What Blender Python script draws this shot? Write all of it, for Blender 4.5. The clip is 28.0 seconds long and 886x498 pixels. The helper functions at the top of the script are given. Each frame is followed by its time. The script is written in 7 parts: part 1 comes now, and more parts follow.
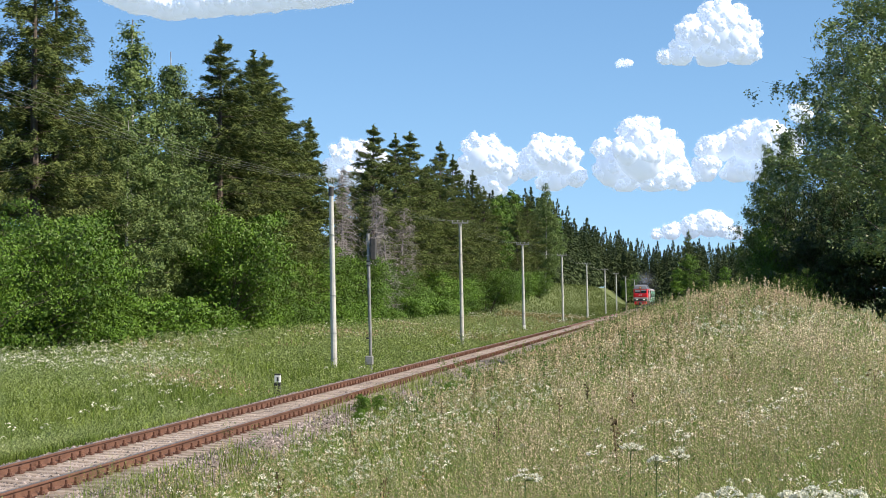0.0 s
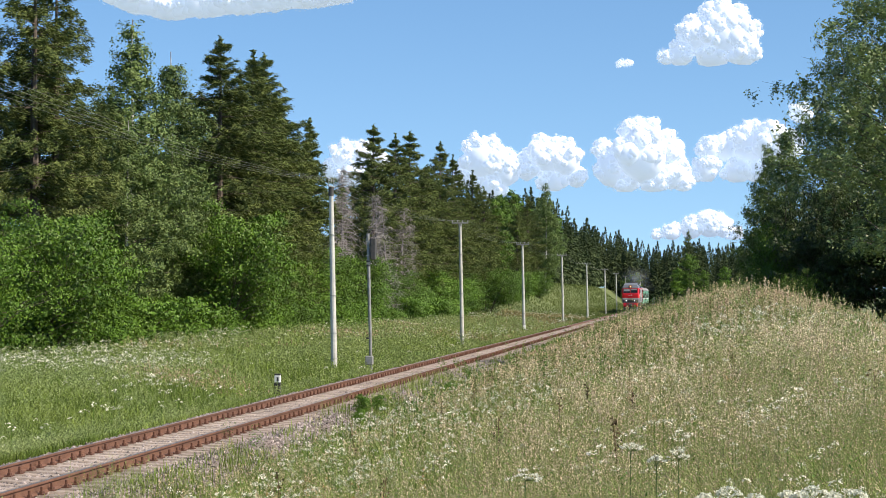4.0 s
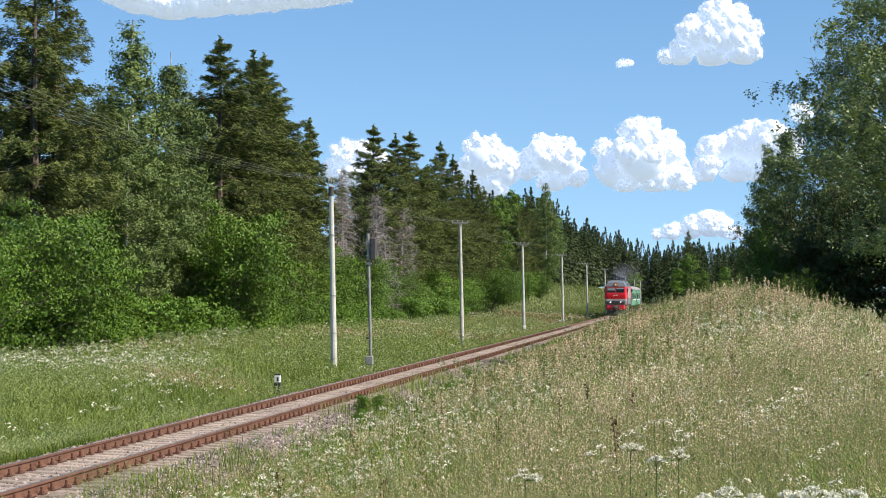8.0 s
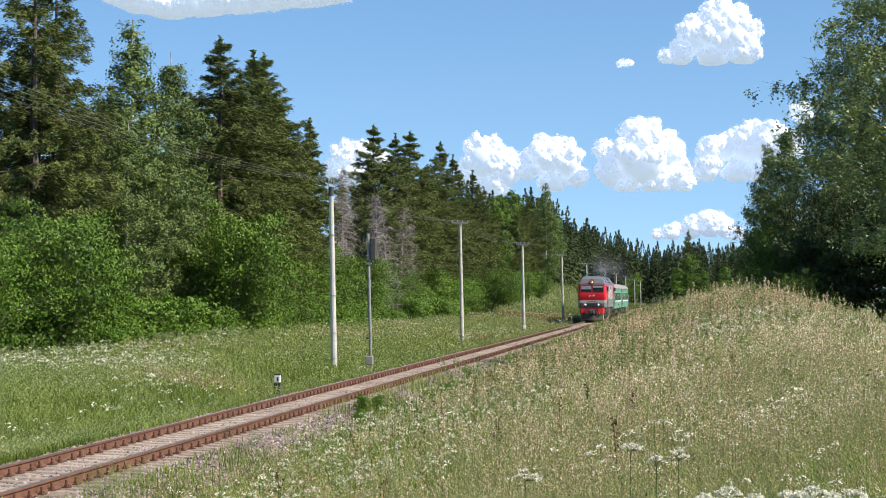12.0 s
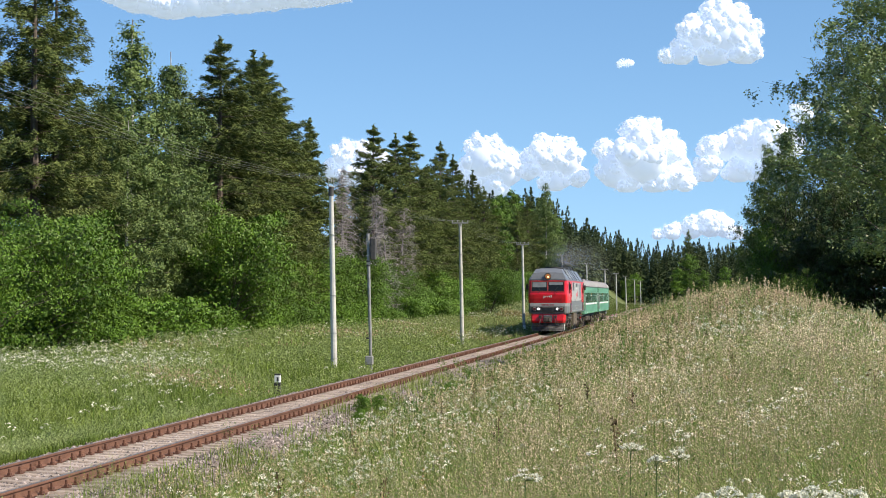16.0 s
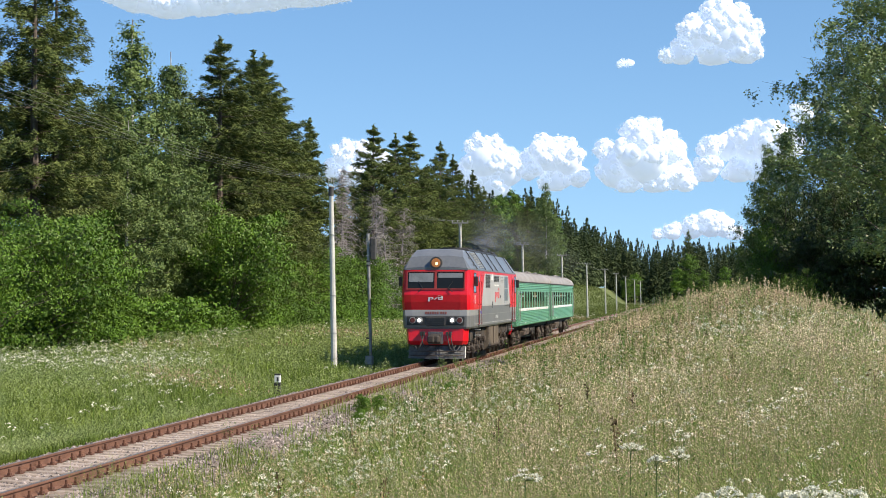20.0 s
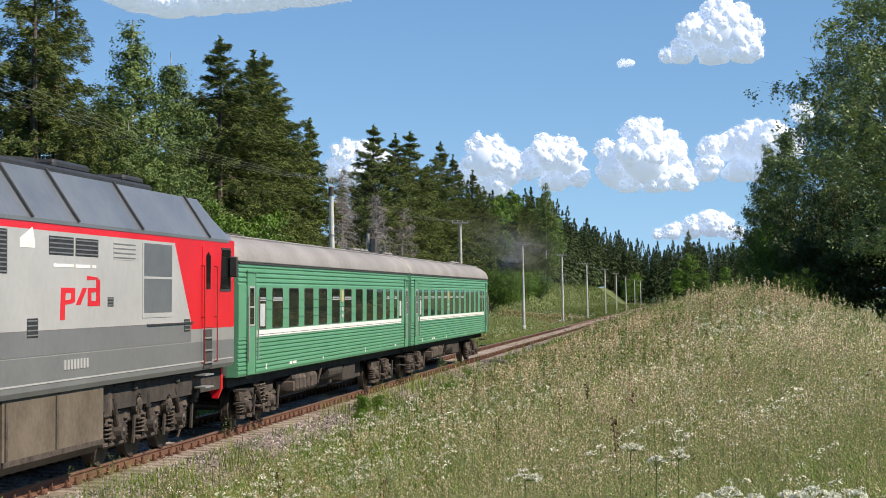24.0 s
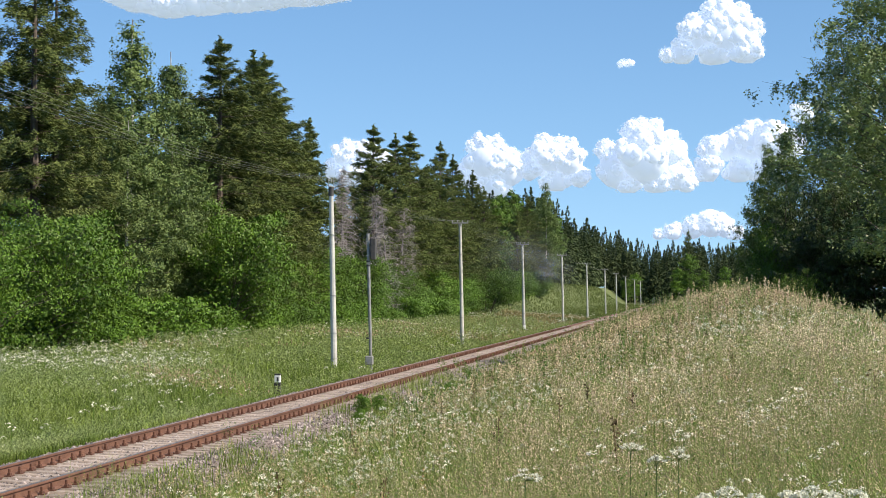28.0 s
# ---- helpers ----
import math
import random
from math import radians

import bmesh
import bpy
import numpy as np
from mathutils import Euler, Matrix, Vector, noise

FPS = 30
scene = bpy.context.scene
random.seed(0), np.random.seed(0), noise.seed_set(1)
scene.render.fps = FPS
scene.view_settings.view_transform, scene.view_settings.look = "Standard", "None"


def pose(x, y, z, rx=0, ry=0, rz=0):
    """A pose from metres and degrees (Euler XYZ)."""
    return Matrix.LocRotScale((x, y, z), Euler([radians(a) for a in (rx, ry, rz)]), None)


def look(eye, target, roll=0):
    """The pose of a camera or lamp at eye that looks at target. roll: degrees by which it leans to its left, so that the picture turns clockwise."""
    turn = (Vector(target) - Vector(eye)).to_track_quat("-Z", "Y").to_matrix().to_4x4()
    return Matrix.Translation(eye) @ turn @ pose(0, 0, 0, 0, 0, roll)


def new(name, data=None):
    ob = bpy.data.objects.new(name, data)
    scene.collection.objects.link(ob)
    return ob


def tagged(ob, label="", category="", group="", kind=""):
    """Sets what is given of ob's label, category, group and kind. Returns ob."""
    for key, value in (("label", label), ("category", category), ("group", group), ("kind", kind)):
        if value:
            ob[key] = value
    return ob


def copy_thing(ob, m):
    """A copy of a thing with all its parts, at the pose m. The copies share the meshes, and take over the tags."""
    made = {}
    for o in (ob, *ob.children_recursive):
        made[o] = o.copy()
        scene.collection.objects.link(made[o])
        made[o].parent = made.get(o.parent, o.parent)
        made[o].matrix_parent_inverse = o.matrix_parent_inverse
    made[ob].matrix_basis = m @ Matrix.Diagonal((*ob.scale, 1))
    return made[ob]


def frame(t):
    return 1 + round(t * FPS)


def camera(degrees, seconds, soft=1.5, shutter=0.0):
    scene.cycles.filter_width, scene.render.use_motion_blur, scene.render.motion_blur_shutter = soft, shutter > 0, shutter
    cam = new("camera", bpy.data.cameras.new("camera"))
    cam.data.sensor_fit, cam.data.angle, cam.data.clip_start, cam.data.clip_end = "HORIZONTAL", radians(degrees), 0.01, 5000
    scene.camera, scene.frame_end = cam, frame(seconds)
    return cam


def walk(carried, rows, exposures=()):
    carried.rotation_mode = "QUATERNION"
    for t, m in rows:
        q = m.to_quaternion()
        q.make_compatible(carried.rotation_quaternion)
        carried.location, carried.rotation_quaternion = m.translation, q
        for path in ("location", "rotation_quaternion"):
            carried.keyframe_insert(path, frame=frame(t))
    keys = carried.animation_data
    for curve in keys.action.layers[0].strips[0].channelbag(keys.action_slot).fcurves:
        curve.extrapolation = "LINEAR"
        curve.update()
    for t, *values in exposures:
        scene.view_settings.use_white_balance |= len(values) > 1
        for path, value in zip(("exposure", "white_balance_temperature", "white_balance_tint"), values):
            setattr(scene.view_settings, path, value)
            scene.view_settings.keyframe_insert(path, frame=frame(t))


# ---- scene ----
cam = camera(26.729, 28.0, soft=0.9)
walk(cam, [(0.0, pose(11.0, 0.0, 2.95, 91.389, 0, 7.661)), (28.0, pose(11.0, 0.0, 2.95, 91.389, 0, 7.661))],
     exposures=[(0.0, 0.58, 7200, 11), (21.0, 0.58, 7200, 11), (23.5, 0.36, 7200, 11), (26.0, 0.38, 7200, 11), (28.0, 0.55, 7200, 11)])

# ---- world and sun ----
SUN_TO = Vector((0.95, -0.30, 0.93)).normalized()
world = bpy.data.worlds.new("sky")
scene.world = world
world.use_nodes = True
wn = world.node_tree
sky = wn.nodes.new("ShaderNodeTexSky")
sky.sky_type = 'NISHITA'
sky.sun_disc = False
sky.sun_elevation = math.asin(SUN_TO.z)
sky.sun_rotation = math.atan2(SUN_TO.x, SUN_TO.y)
sky.altitude = 300
sky.air_density = 1.0
sky.dust_density = 0.0
sky.ozone_density = 3.0
# the deep blue of clear northern air reaches low: the sky's dome is sampled a little higher up
dome = wn.nodes.new("ShaderNodeTexCoord")
lift = wn.nodes.new("ShaderNodeVectorMath")
lift.operation = 'MULTIPLY_ADD'
lift.inputs[1].default_value, lift.inputs[2].default_value = (1, 1, 1.0), (0, 0, 0.12)
unit = wn.nodes.new("ShaderNodeVectorMath")
unit.operation = 'NORMALIZE'
wn.links.new(dome.outputs["Generated"], lift.inputs[0])
wn.links.new(lift.outputs[0], unit.inputs[0])
wn.links.new(unit.outputs[0], sky.inputs[0])
deep = wn.nodes.new("ShaderNodeHueSaturation")
deep.inputs["Saturation"].default_value = 1.18
wn.links.new(sky.outputs[0], deep.inputs["Color"])
wn.links.new(deep.outputs[0], wn.nodes["Background"].inputs[0])
wn.nodes["Background"].inputs[1].default_value = 0.129
sun_data = bpy.data.lights.new("sun", 'SUN')
sun_data.energy = 5.0
sun_data.angle = radians(0.53)
sun_data.color = (1.0, 0.93, 0.81)
sun = new("sun", sun_data)
sun.matrix_world = look(SUN_TO * 200, (0, 0, 0))


# ---- materials ----
def surf(name, c1, c2, scale=2.0, rough=0.8, metal=0.0, bump=0.0, fine=9.0, vary=0.0, island=0.0, translucent=0.0, coords="Object", spec=0.5, fleck=0.35):
    """A procedural surface: two colours mixed by a coarse and a fine noise, relief, and variation from piece to piece."""
    m = bpy.data.materials.new(name)
    m.use_nodes = True
    n, l = m.node_tree.nodes, m.node_tree.links
    b = n["Principled BSDF"]
    b.inputs["Roughness"].default_value = rough
    b.inputs["Metallic"].default_value = metal
    b.inputs["Specular IOR Level"].default_value = spec
    tc = n.new("ShaderNodeTexCoord")
    n1, n2 = n.new("ShaderNodeTexNoise"), n.new("ShaderNodeTexNoise")
    n1.inputs["Scale"].default_value, n2.inputs["Scale"].default_value = scale, scale * fine
    n1.inputs["Detail"].default_value, n2.inputs["Detail"].default_value = 4, 3
    for x in (n1, n2):
        l.new(tc.outputs[coords], x.inputs["Vector"])
    add = n.new("ShaderNodeMix")
    add.data_type = 'FLOAT'
    add.inputs[0].default_value = fleck
    l.new(n1.outputs[0], add.inputs[2])
    l.new(n2.outputs[0], add.inputs[3])
    ramp = n.new("ShaderNodeValToRGB")
    ramp.color_ramp.elements[0].position, ramp.color_ramp.elements[1].position = 0.36, 0.64
    ramp.color_ramp.elements[0].color, ramp.color_ramp.elements[1].color = (*c1, 1), (*c2, 1)
    l.new(add.outputs[0], ramp.inputs[0])
    col = ramp.outputs[0]
    for kind, amount in (("obj", vary), ("isl", island)):
        if amount:
            src = n.new("ShaderNodeObjectInfo").outputs["Random"] if kind == "obj" else n.new("ShaderNodeNewGeometry").outputs["Random Per Island"]
            mr = n.new("ShaderNodeMapRange")
            mr.inputs[3].default_value, mr.inputs[4].default_value = 1 - amount, 1 + amount
            l.new(src, mr.inputs[0])
            hsv = n.new("ShaderNodeHueSaturation")
            l.new(mr.outputs[0], hsv.inputs["Value"])
            l.new(col, hsv.inputs["Color"])
            col = hsv.outputs[0]
    l.new(col, b.inputs["Base Color"])
    if bump:
        bp = n.new("ShaderNodeBump")
        bp.inputs["Strength"].default_value = min(1.0, bump)
        bp.inputs["Distance"].default_value = 0.03
        l.new(n2.outputs[0], bp.inputs["Height"])
        l.new(bp.outputs[0], b.inputs["Normal"])
    if translucent:
        tr = n.new("ShaderNodeBsdfTranslucent")
        l.new(col, tr.inputs["Color"])
        mx = n.new("ShaderNodeMixShader")
        mx.inputs[0].default_value = translucent
        l.new(b.outputs[0], mx.inputs[1])
        l.new(tr.outputs[0], mx.inputs[2])
        l.new(mx.outputs[0], n["Material Output"].inputs[0])
    return m


def glass_mat(name, tint, rough=0.03):
    m = bpy.data.materials.new(name)
    m.use_nodes = True
    b = m.node_tree.nodes["Principled BSDF"]
    b.inputs["Base Color"].default_value = (*tint, 1)
    b.inputs["Roughness"].default_value = rough
    b.inputs["IOR"].default_value = 1.5
    b.inputs["Specular IOR Level"].default_value = 0.26
    return m


def glow_mat(name, colour, strength):
    m = bpy.data.materials.new(name)
    m.use_nodes = True
    b = m.node_tree.nodes["Principled BSDF"]
    b.inputs["Base Color"].default_value = (*colour, 1)
    b.inputs["Emission Color"].default_value = (*colour, 1)
    b.inputs["Emission Strength"].default_value = strength
    return m


M = {}
M["soil"] = surf("meadow_soil", (0.07, 0.10, 0.025), (0.13, 0.15, 0.05), 0.35, 0.95, bump=0.6, fine=25)
M["ballast"] = surf("ballast", (0.105, 0.083, 0.073), (0.235, 0.19, 0.171), 3.0, 0.95, bump=1.0, fine=8)
M["stone"] = surf("ballast_stone", (0.15, 0.124, 0.116), (0.37, 0.317, 0.298), 1.2, 0.9, island=0.6)
M["sleeper"] = surf("sleeper_concrete", (0.215, 0.172, 0.143), (0.385, 0.315, 0.265), 2.0, 0.9, bump=0.4, vary=0.2)
M["rail"] = surf("rusty_rail", (0.105, 0.050, 0.033), (0.185, 0.088, 0.056), 3.0, 0.75, bump=0.3, fine=15)
M["railtop"] = surf("polished_rail_head", (0.33, 0.30, 0.29), (0.45, 0.43, 0.42), 1.0, 0.35, metal=0.9)
M["clip"] = surf("rusty_fastening", (0.07, 0.03, 0.02), (0.14, 0.06, 0.035), 8.0, 0.85)
M["concrete"] = surf("pole_concrete", (0.36, 0.355, 0.335), (0.52, 0.515, 0.485), 1.5, 0.85, bump=0.3, vary=0.08)
M["galv"] = surf("galvanised_steel", (0.20, 0.205, 0.20), (0.32, 0.325, 0.32), 4.0, 0.6, metal=0.3)
M["porcelain"] = surf("dull_porcelain", (0.24, 0.25, 0.24), (0.36, 0.37, 0.36), 4.0, 0.4)
M["darksteel"] = surf("dark_steel", (0.03, 0.03, 0.032), (0.07, 0.065, 0.06), 4.0, 0.6)
M["wire"] = surf("weathered_wire", (0.10, 0.10, 0.10), (0.16, 0.16, 0.15), 4.0, 0.6)
M["white"] = surf("white_paint", (0.68, 0.68, 0.65), (0.80, 0.80, 0.78), 4.0, 0.5)
M["black"] = surf("black_paint", (0.015, 0.015, 0.016), (0.035, 0.035, 0.035), 6.0, 0.55)
M["red"] = surf("red_paint", (0.60, 0.007, 0.017), (0.69, 0.013, 0.025), 0.8, 0.32)
M["lightgrey"] = surf("light_grey_paint", (0.355, 0.355, 0.352), (0.42, 0.42, 0.415), 0.8, 0.38)
M["fadedred"] = surf("faded_red_lettering", (0.22, 0.07, 0.06), (0.28, 0.10, 0.09), 4.0, 0.5)
# a darker copy of the light grey, carrying the nose's shade in its colour
M["stripegrey"] = surf("shaded_stripe_grey", (0.235, 0.235, 0.235), (0.285, 0.285, 0.28), 0.8, 0.38)
M["reddark"] = surf("dark_red_paint", (0.20, 0.018, 0.014), (0.28, 0.03, 0.022), 3.0, 0.5)
M["midgrey"] = surf("grey_paint", (0.135, 0.14, 0.145), (0.17, 0.175, 0.18), 0.8, 0.42)
M["roofgrey"] = surf("roof_grey_paint", (0.105, 0.115, 0.13), (0.16, 0.17, 0.185), 0.7, 0.3)
M["glass"] = glass_mat("window_glass", (0.012, 0.014, 0.014))
M["underframe"] = surf("dusty_underframe", (0.018, 0.016, 0.015), (0.06, 0.049, 0.042), 3.0, 0.9, bump=0.4)
M["bogie"] = surf("dusty_bogie", (0.022, 0.018, 0.016), (0.105, 0.080, 0.066), 3.5, 0.8, bump=0.4)
M["tank"] = surf("dusty_tank", (0.085, 0.066, 0.048), (0.155, 0.125, 0.093), 1.2, 0.8, bump=0.2)
M["wheel"] = surf("wheel_steel", (0.035, 0.028, 0.025), (0.09, 0.072, 0.064), 3.0, 0.6, metal=0.3)
M["green"] = surf("green_paint", (0.085, 0.265, 0.150), (0.115, 0.315, 0.190), 0.7, 0.42, fine=12)
M["coachroof"] = surf("coach_roof_grey", (0.21, 0.195, 0.185), (0.31, 0.29, 0.28), 0.6, 0.6, fine=14)
# worn grey steel, with the shade low on the front mixed into its colour
M["plough"] = surf("worn_shaded_plough_steel", (0.03, 0.03, 0.032), (0.15, 0.15, 0.155), 2.5, 0.55, bump=0.2, fine=5)
M["rubber"] = surf("rubber", (0.02, 0.02, 0.02), (0.045, 0.045, 0.045), 6.0, 0.8)
M["curtain"] = surf("pale_curtain", (0.36, 0.39, 0.385), (0.48, 0.51, 0.50), 5.0, 0.9)
# grey for the reflection painted on the upper windscreens
M["pane_sheen"] = surf("grey_pane_reflection", (0.12, 0.135, 0.14), (0.20, 0.215, 0.22), 3.0, 0.35)
M["plate"] = surf("yellowish_plate", (0.36, 0.30, 0.13), (0.52, 0.46, 0.24), 12.0, 0.6)
M["greendark"] = surf("dark_green_paint", (0.035, 0.11, 0.065), (0.05, 0.15, 0.085), 1.0, 0.5)
M["lamp"] = glow_mat("head_lamp_glow", (0.95, 0.93, 0.98), 1.6)
M["amber"] = glow_mat("amber_lamp_glow", (0.45, 0.17, 0.05), 0.05)
M["ember"] = glow_mat("lamp_filament_glow", (1.0, 0.72, 0.35), 1.5)
M["lens"] = glass_mat("red_lens", (0.10, 0.03, 0.03), 0.15)
M["cloud"] = surf("cloud_vapour", (0.66, 0.67, 0.69), (0.72, 0.72, 0.73), 0.004, 1.0, spec=0.0, translucent=0.25)


M["mist"] = surf("thin_vapour", (0.66, 0.67, 0.69), (0.72, 0.72, 0.73), 0.004, 1.0, spec=0.0)
M["mist"].node_tree.nodes["Principled BSDF"].inputs["Alpha"].default_value = 0.30
# the thin rims get the same added glow for scattered skylight
M["mist"].node_tree.nodes["Principled BSDF"].inputs["Emission Color"].default_value = (0.50, 0.67, 1.0, 1)
M["mist"].node_tree.nodes["Principled BSDF"].inputs["Emission Strength"].default_value = 0.42
# an added bluish glow stands in for skylight scattered through the vapour's depth
M["cloud"].node_tree.nodes["Principled BSDF"].inputs["Emission Color"].default_value = (0.50, 0.67, 1.0, 1)
M["cloud"].node_tree.nodes["Principled BSDF"].inputs["Emission Strength"].default_value = 0.42
M["bark_spruce"] = surf("spruce_bark", (0.07, 0.055, 0.045), (0.14, 0.11, 0.09), 3.0, 0.95, bump=0.5)
M["bark_birch"] = surf("birch_bark", (0.16, 0.15, 0.14), (0.72, 0.70, 0.66), 1.6, 0.8, fine=6)
M["bark_dead"] = surf("dead_wood", (0.17, 0.15, 0.145), (0.31, 0.285, 0.275), 2.0, 0.95)
M["twig"] = surf("twig_bark", (0.06, 0.05, 0.04), (0.11, 0.09, 0.07), 3.0, 0.95)
M["spruce"] = surf("spruce_needles", (0.060, 0.088, 0.025), (0.145, 0.178, 0.051), 0.5, 0.75, island=0.35, vary=0.12, translucent=0.1, spec=0.2)
M["birch"] = surf("birch_leaves", (0.077, 0.126, 0.034), (0.140, 0.194, 0.059), 0.6, 0.6, island=0.35, vary=0.12, translucent=0.2, spec=0.3)
M["birch_dark"] = surf("glossy_birch_leaves", (0.086, 0.138, 0.043), (0.165, 0.218, 0.078), 0.6, 0.42, island=0.4, vary=0.12, translucent=0.25, spec=0.5)
M["bush"] = surf("bush_leaves", (0.048, 0.112, 0.008), (0.102, 0.190, 0.016), 0.5, 0.55, island=0.32, vary=0.26, translucent=0.07, spec=0.3)
# leaf green darkened: the shade behind the rise is put into the colour
M["alder"] = surf("shaded_alder_leaves", (0.024, 0.044, 0.011), (0.046, 0.070, 0.019), 0.5, 0.5, island=0.5, vary=0.12, translucent=0.15, spec=0.3)
M["far"] = surf("far_needles", (0.036, 0.056, 0.024), (0.076, 0.101, 0.046), 0.05, 0.85, island=0.3, translucent=0.08, spec=0.1, fine=6)
M["grass"] = surf("green_grass", (0.116, 0.180, 0.028), (0.215, 0.278, 0.066), 0.15, 0.7, island=0.4, translucent=0.22, spec=0.25, fine=8)
M["drygrass"] = surf("seeding_grass", (0.47, 0.38, 0.22), (0.75, 0.61, 0.43), 0.12, 0.8, island=0.22, translucent=0.22, spec=0.2, fine=8)
M["redstraw"] = surf("reddish_straw", (0.38, 0.275, 0.17), (0.58, 0.43, 0.30), 0.2, 0.8, island=0.3, translucent=0.3, spec=0.2)
M["palegrass"] = surf("pale_seed_heads", (0.19, 0.26, 0.085), (0.33, 0.385, 0.16), 0.2, 0.8, island=0.3, translucent=0.3, spec=0.2)
M["olivegrass"] = surf("olive_seed_heads", (0.17, 0.19, 0.065), (0.30, 0.30, 0.12), 0.2, 0.8, island=0.35, translucent=0.3, spec=0.2)
M["sorrel"] = surf("rusty_sorrel", (0.36, 0.17, 0.07), (0.50, 0.27, 0.13), 2.0, 0.8, island=0.3, translucent=0.2, spec=0.2)
M["bankgrass"] = surf("bank_grass", (0.075, 0.110, 0.026), (0.132, 0.163, 0.051), 0.08, 0.8, island=0.3, translucent=0.3, spec=0.2)
M["redgrass"] = surf("reddish_grass", (0.22, 0.175, 0.08), (0.31, 0.255, 0.125), 0.2, 0.8, island=0.35, translucent=0.3, spec=0.2)
M["stalk"] = surf("grass_stalk", (0.20, 0.25, 0.07), (0.36, 0.37, 0.15), 0.3, 0.8, island=0.3, translucent=0.2, spec=0.2)
M["dock"] = surf("dock_seeds", (0.07, 0.05, 0.025), (0.14, 0.095, 0.045), 2.0, 0.85, island=0.4, spec=0.2)
M["herb"] = surf("grey_green_herb", (0.12, 0.175, 0.055), (0.21, 0.26, 0.105), 0.8, 0.7, island=0.3, translucent=0.3, spec=0.2)
M["umbel"] = surf("white_umbel", (0.62, 0.61, 0.48), (0.78, 0.77, 0.66), 2.0, 0.8, island=0.12, translucent=0.25, spec=0.1)
M["weed"] = surf("weed_leaves", (0.07, 0.16, 0.025), (0.12, 0.23, 0.04), 0.6, 0.6, island=0.3, translucent=0.3, spec=0.3)


# ---- mesh helpers ----
def np_mesh(name, verts, quads=None, tris=None, mats=(), qm=None, tm=None, smooth=False):
    """A mesh from arrays of corners, quads and triangles, with material slots per face."""
    verts = np.asarray(verts, np.float32).reshape(-1, 3)
    quads = np.zeros((0, 4), np.int32) if quads is None else np.asarray(quads, np.int32).reshape(-1, 4)
    tris = np.zeros((0, 3), np.int32) if tris is None else np.asarray(tris, np.int32).reshape(-1, 3)
    me = bpy.data.meshes.new(name)
    me.vertices.add(len(verts))
    me.vertices.foreach_set("co", verts.ravel())
    nq, nt = len(quads), len(tris)
    me.loops.add(nq * 4 + nt * 3)
    me.loops.foreach_set("vertex_index", np.concatenate([quads.ravel(), tris.ravel()]).astype(np.int32))
    me.polygons.add(nq + nt)
    me.polygons.foreach_set("loop_start", np.concatenate([np.arange(nq) * 4, nq * 4 + np.arange(nt) * 3]).astype(np.int32))
    idx = np.zeros(nq + nt, np.int32)
    if qm is not None:
        idx[:nq] = qm
    if tm is not None:
        idx[nq:] = tm
    me.polygons.foreach_set("material_index", idx)
    me.polygons.foreach_set("use_smooth", np.full(nq + nt, smooth))
    for m in mats:
        me.materials.append(m)
    me.update(calc_edges=True)
    return me


def part(name, bm, material, parent=None, label="", smooth=False):
    """One mesh object from a bmesh (or a finished mesh) under its thing."""
    if isinstance(bm, bmesh.types.BMesh):
        bmesh.ops.recalc_face_normals(bm, faces=bm.faces)
        me = bpy.data.meshes.new(name)
        bm.to_mesh(me)
        bm.free()
        for m in (material if isinstance(material, (list, tuple)) else [material]):
            me.materials.append(m)
        if smooth:
            me.polygons.foreach_set("use_smooth", np.full(len(me.polygons), True))
    else:
        me = bm
    ob = new(name, me)
    if parent:
        ob.parent = parent
    if label:
        ob["label"] = label
    return ob


def box(bm, x0, x1, y0, y1, z0, z1, bevel=0.0, mat=0):
    vs = [bm.verts.new((x, y, z)) for z in (z0, z1) for x, y in ((x0, y0), (x1, y0), (x1, y1), (x0, y1))]
    fs = [bm.faces.new([vs[i] for i in f]) for f in ((3, 2, 1, 0), (4, 5, 6, 7), (0, 1, 5, 4), (1, 2, 6, 5), (2, 3, 7, 6), (3, 0, 4, 7))]
    for f in fs:
        f.material_index = mat
    if bevel:
        bmesh.ops.bevel(bm, geom=list({e for f in fs for e in f.edges}), offset=bevel, segments=1, affect='EDGES')
    return bm


def tube(bm, a, b, r0, r1=None, seg=10, cap=True, mat=0):
    a, b = Vector(a), Vector(b)
    r1 = r0 if r1 is None else r1
    q = (b - a).to_track_quat('Z', 'Y')
    rings = []
    for p, r in ((a, r0), (b, r1)):
        rings.append([bm.verts.new(p + q @ Vector((r * math.cos(2 * math.pi * i / seg), r * math.sin(2 * math.pi * i / seg), 0))) for i in range(seg)])
    for i in range(seg):
        bm.faces.new((rings[0][i], rings[0][(i + 1) % seg], rings[1][(i + 1) % seg], rings[1][i])).material_index = mat
    if cap:
        bm.faces.new(rings[0][::-1]).material_index = mat
        bm.faces.new(rings[1]).material_index = mat
    return bm


def extrude_y(bm, prof, y0, y1, mat=0, closed=True):
    """A prism along y from a profile of (x, z)."""
    a = [bm.verts.new((x, y0, z)) for x, z in prof]
    b = [bm.verts.new((x, y1, z)) for x, z in prof]
    n = len(prof)
    for i in range(n if closed else n - 1):
        bm.faces.new((a[i], a[(i + 1) % n], b[(i + 1) % n], b[i])).material_index = mat
    if closed:
        bm.faces.new(a[::-1]).material_index = mat
        bm.faces.new(b).material_index = mat
    return bm


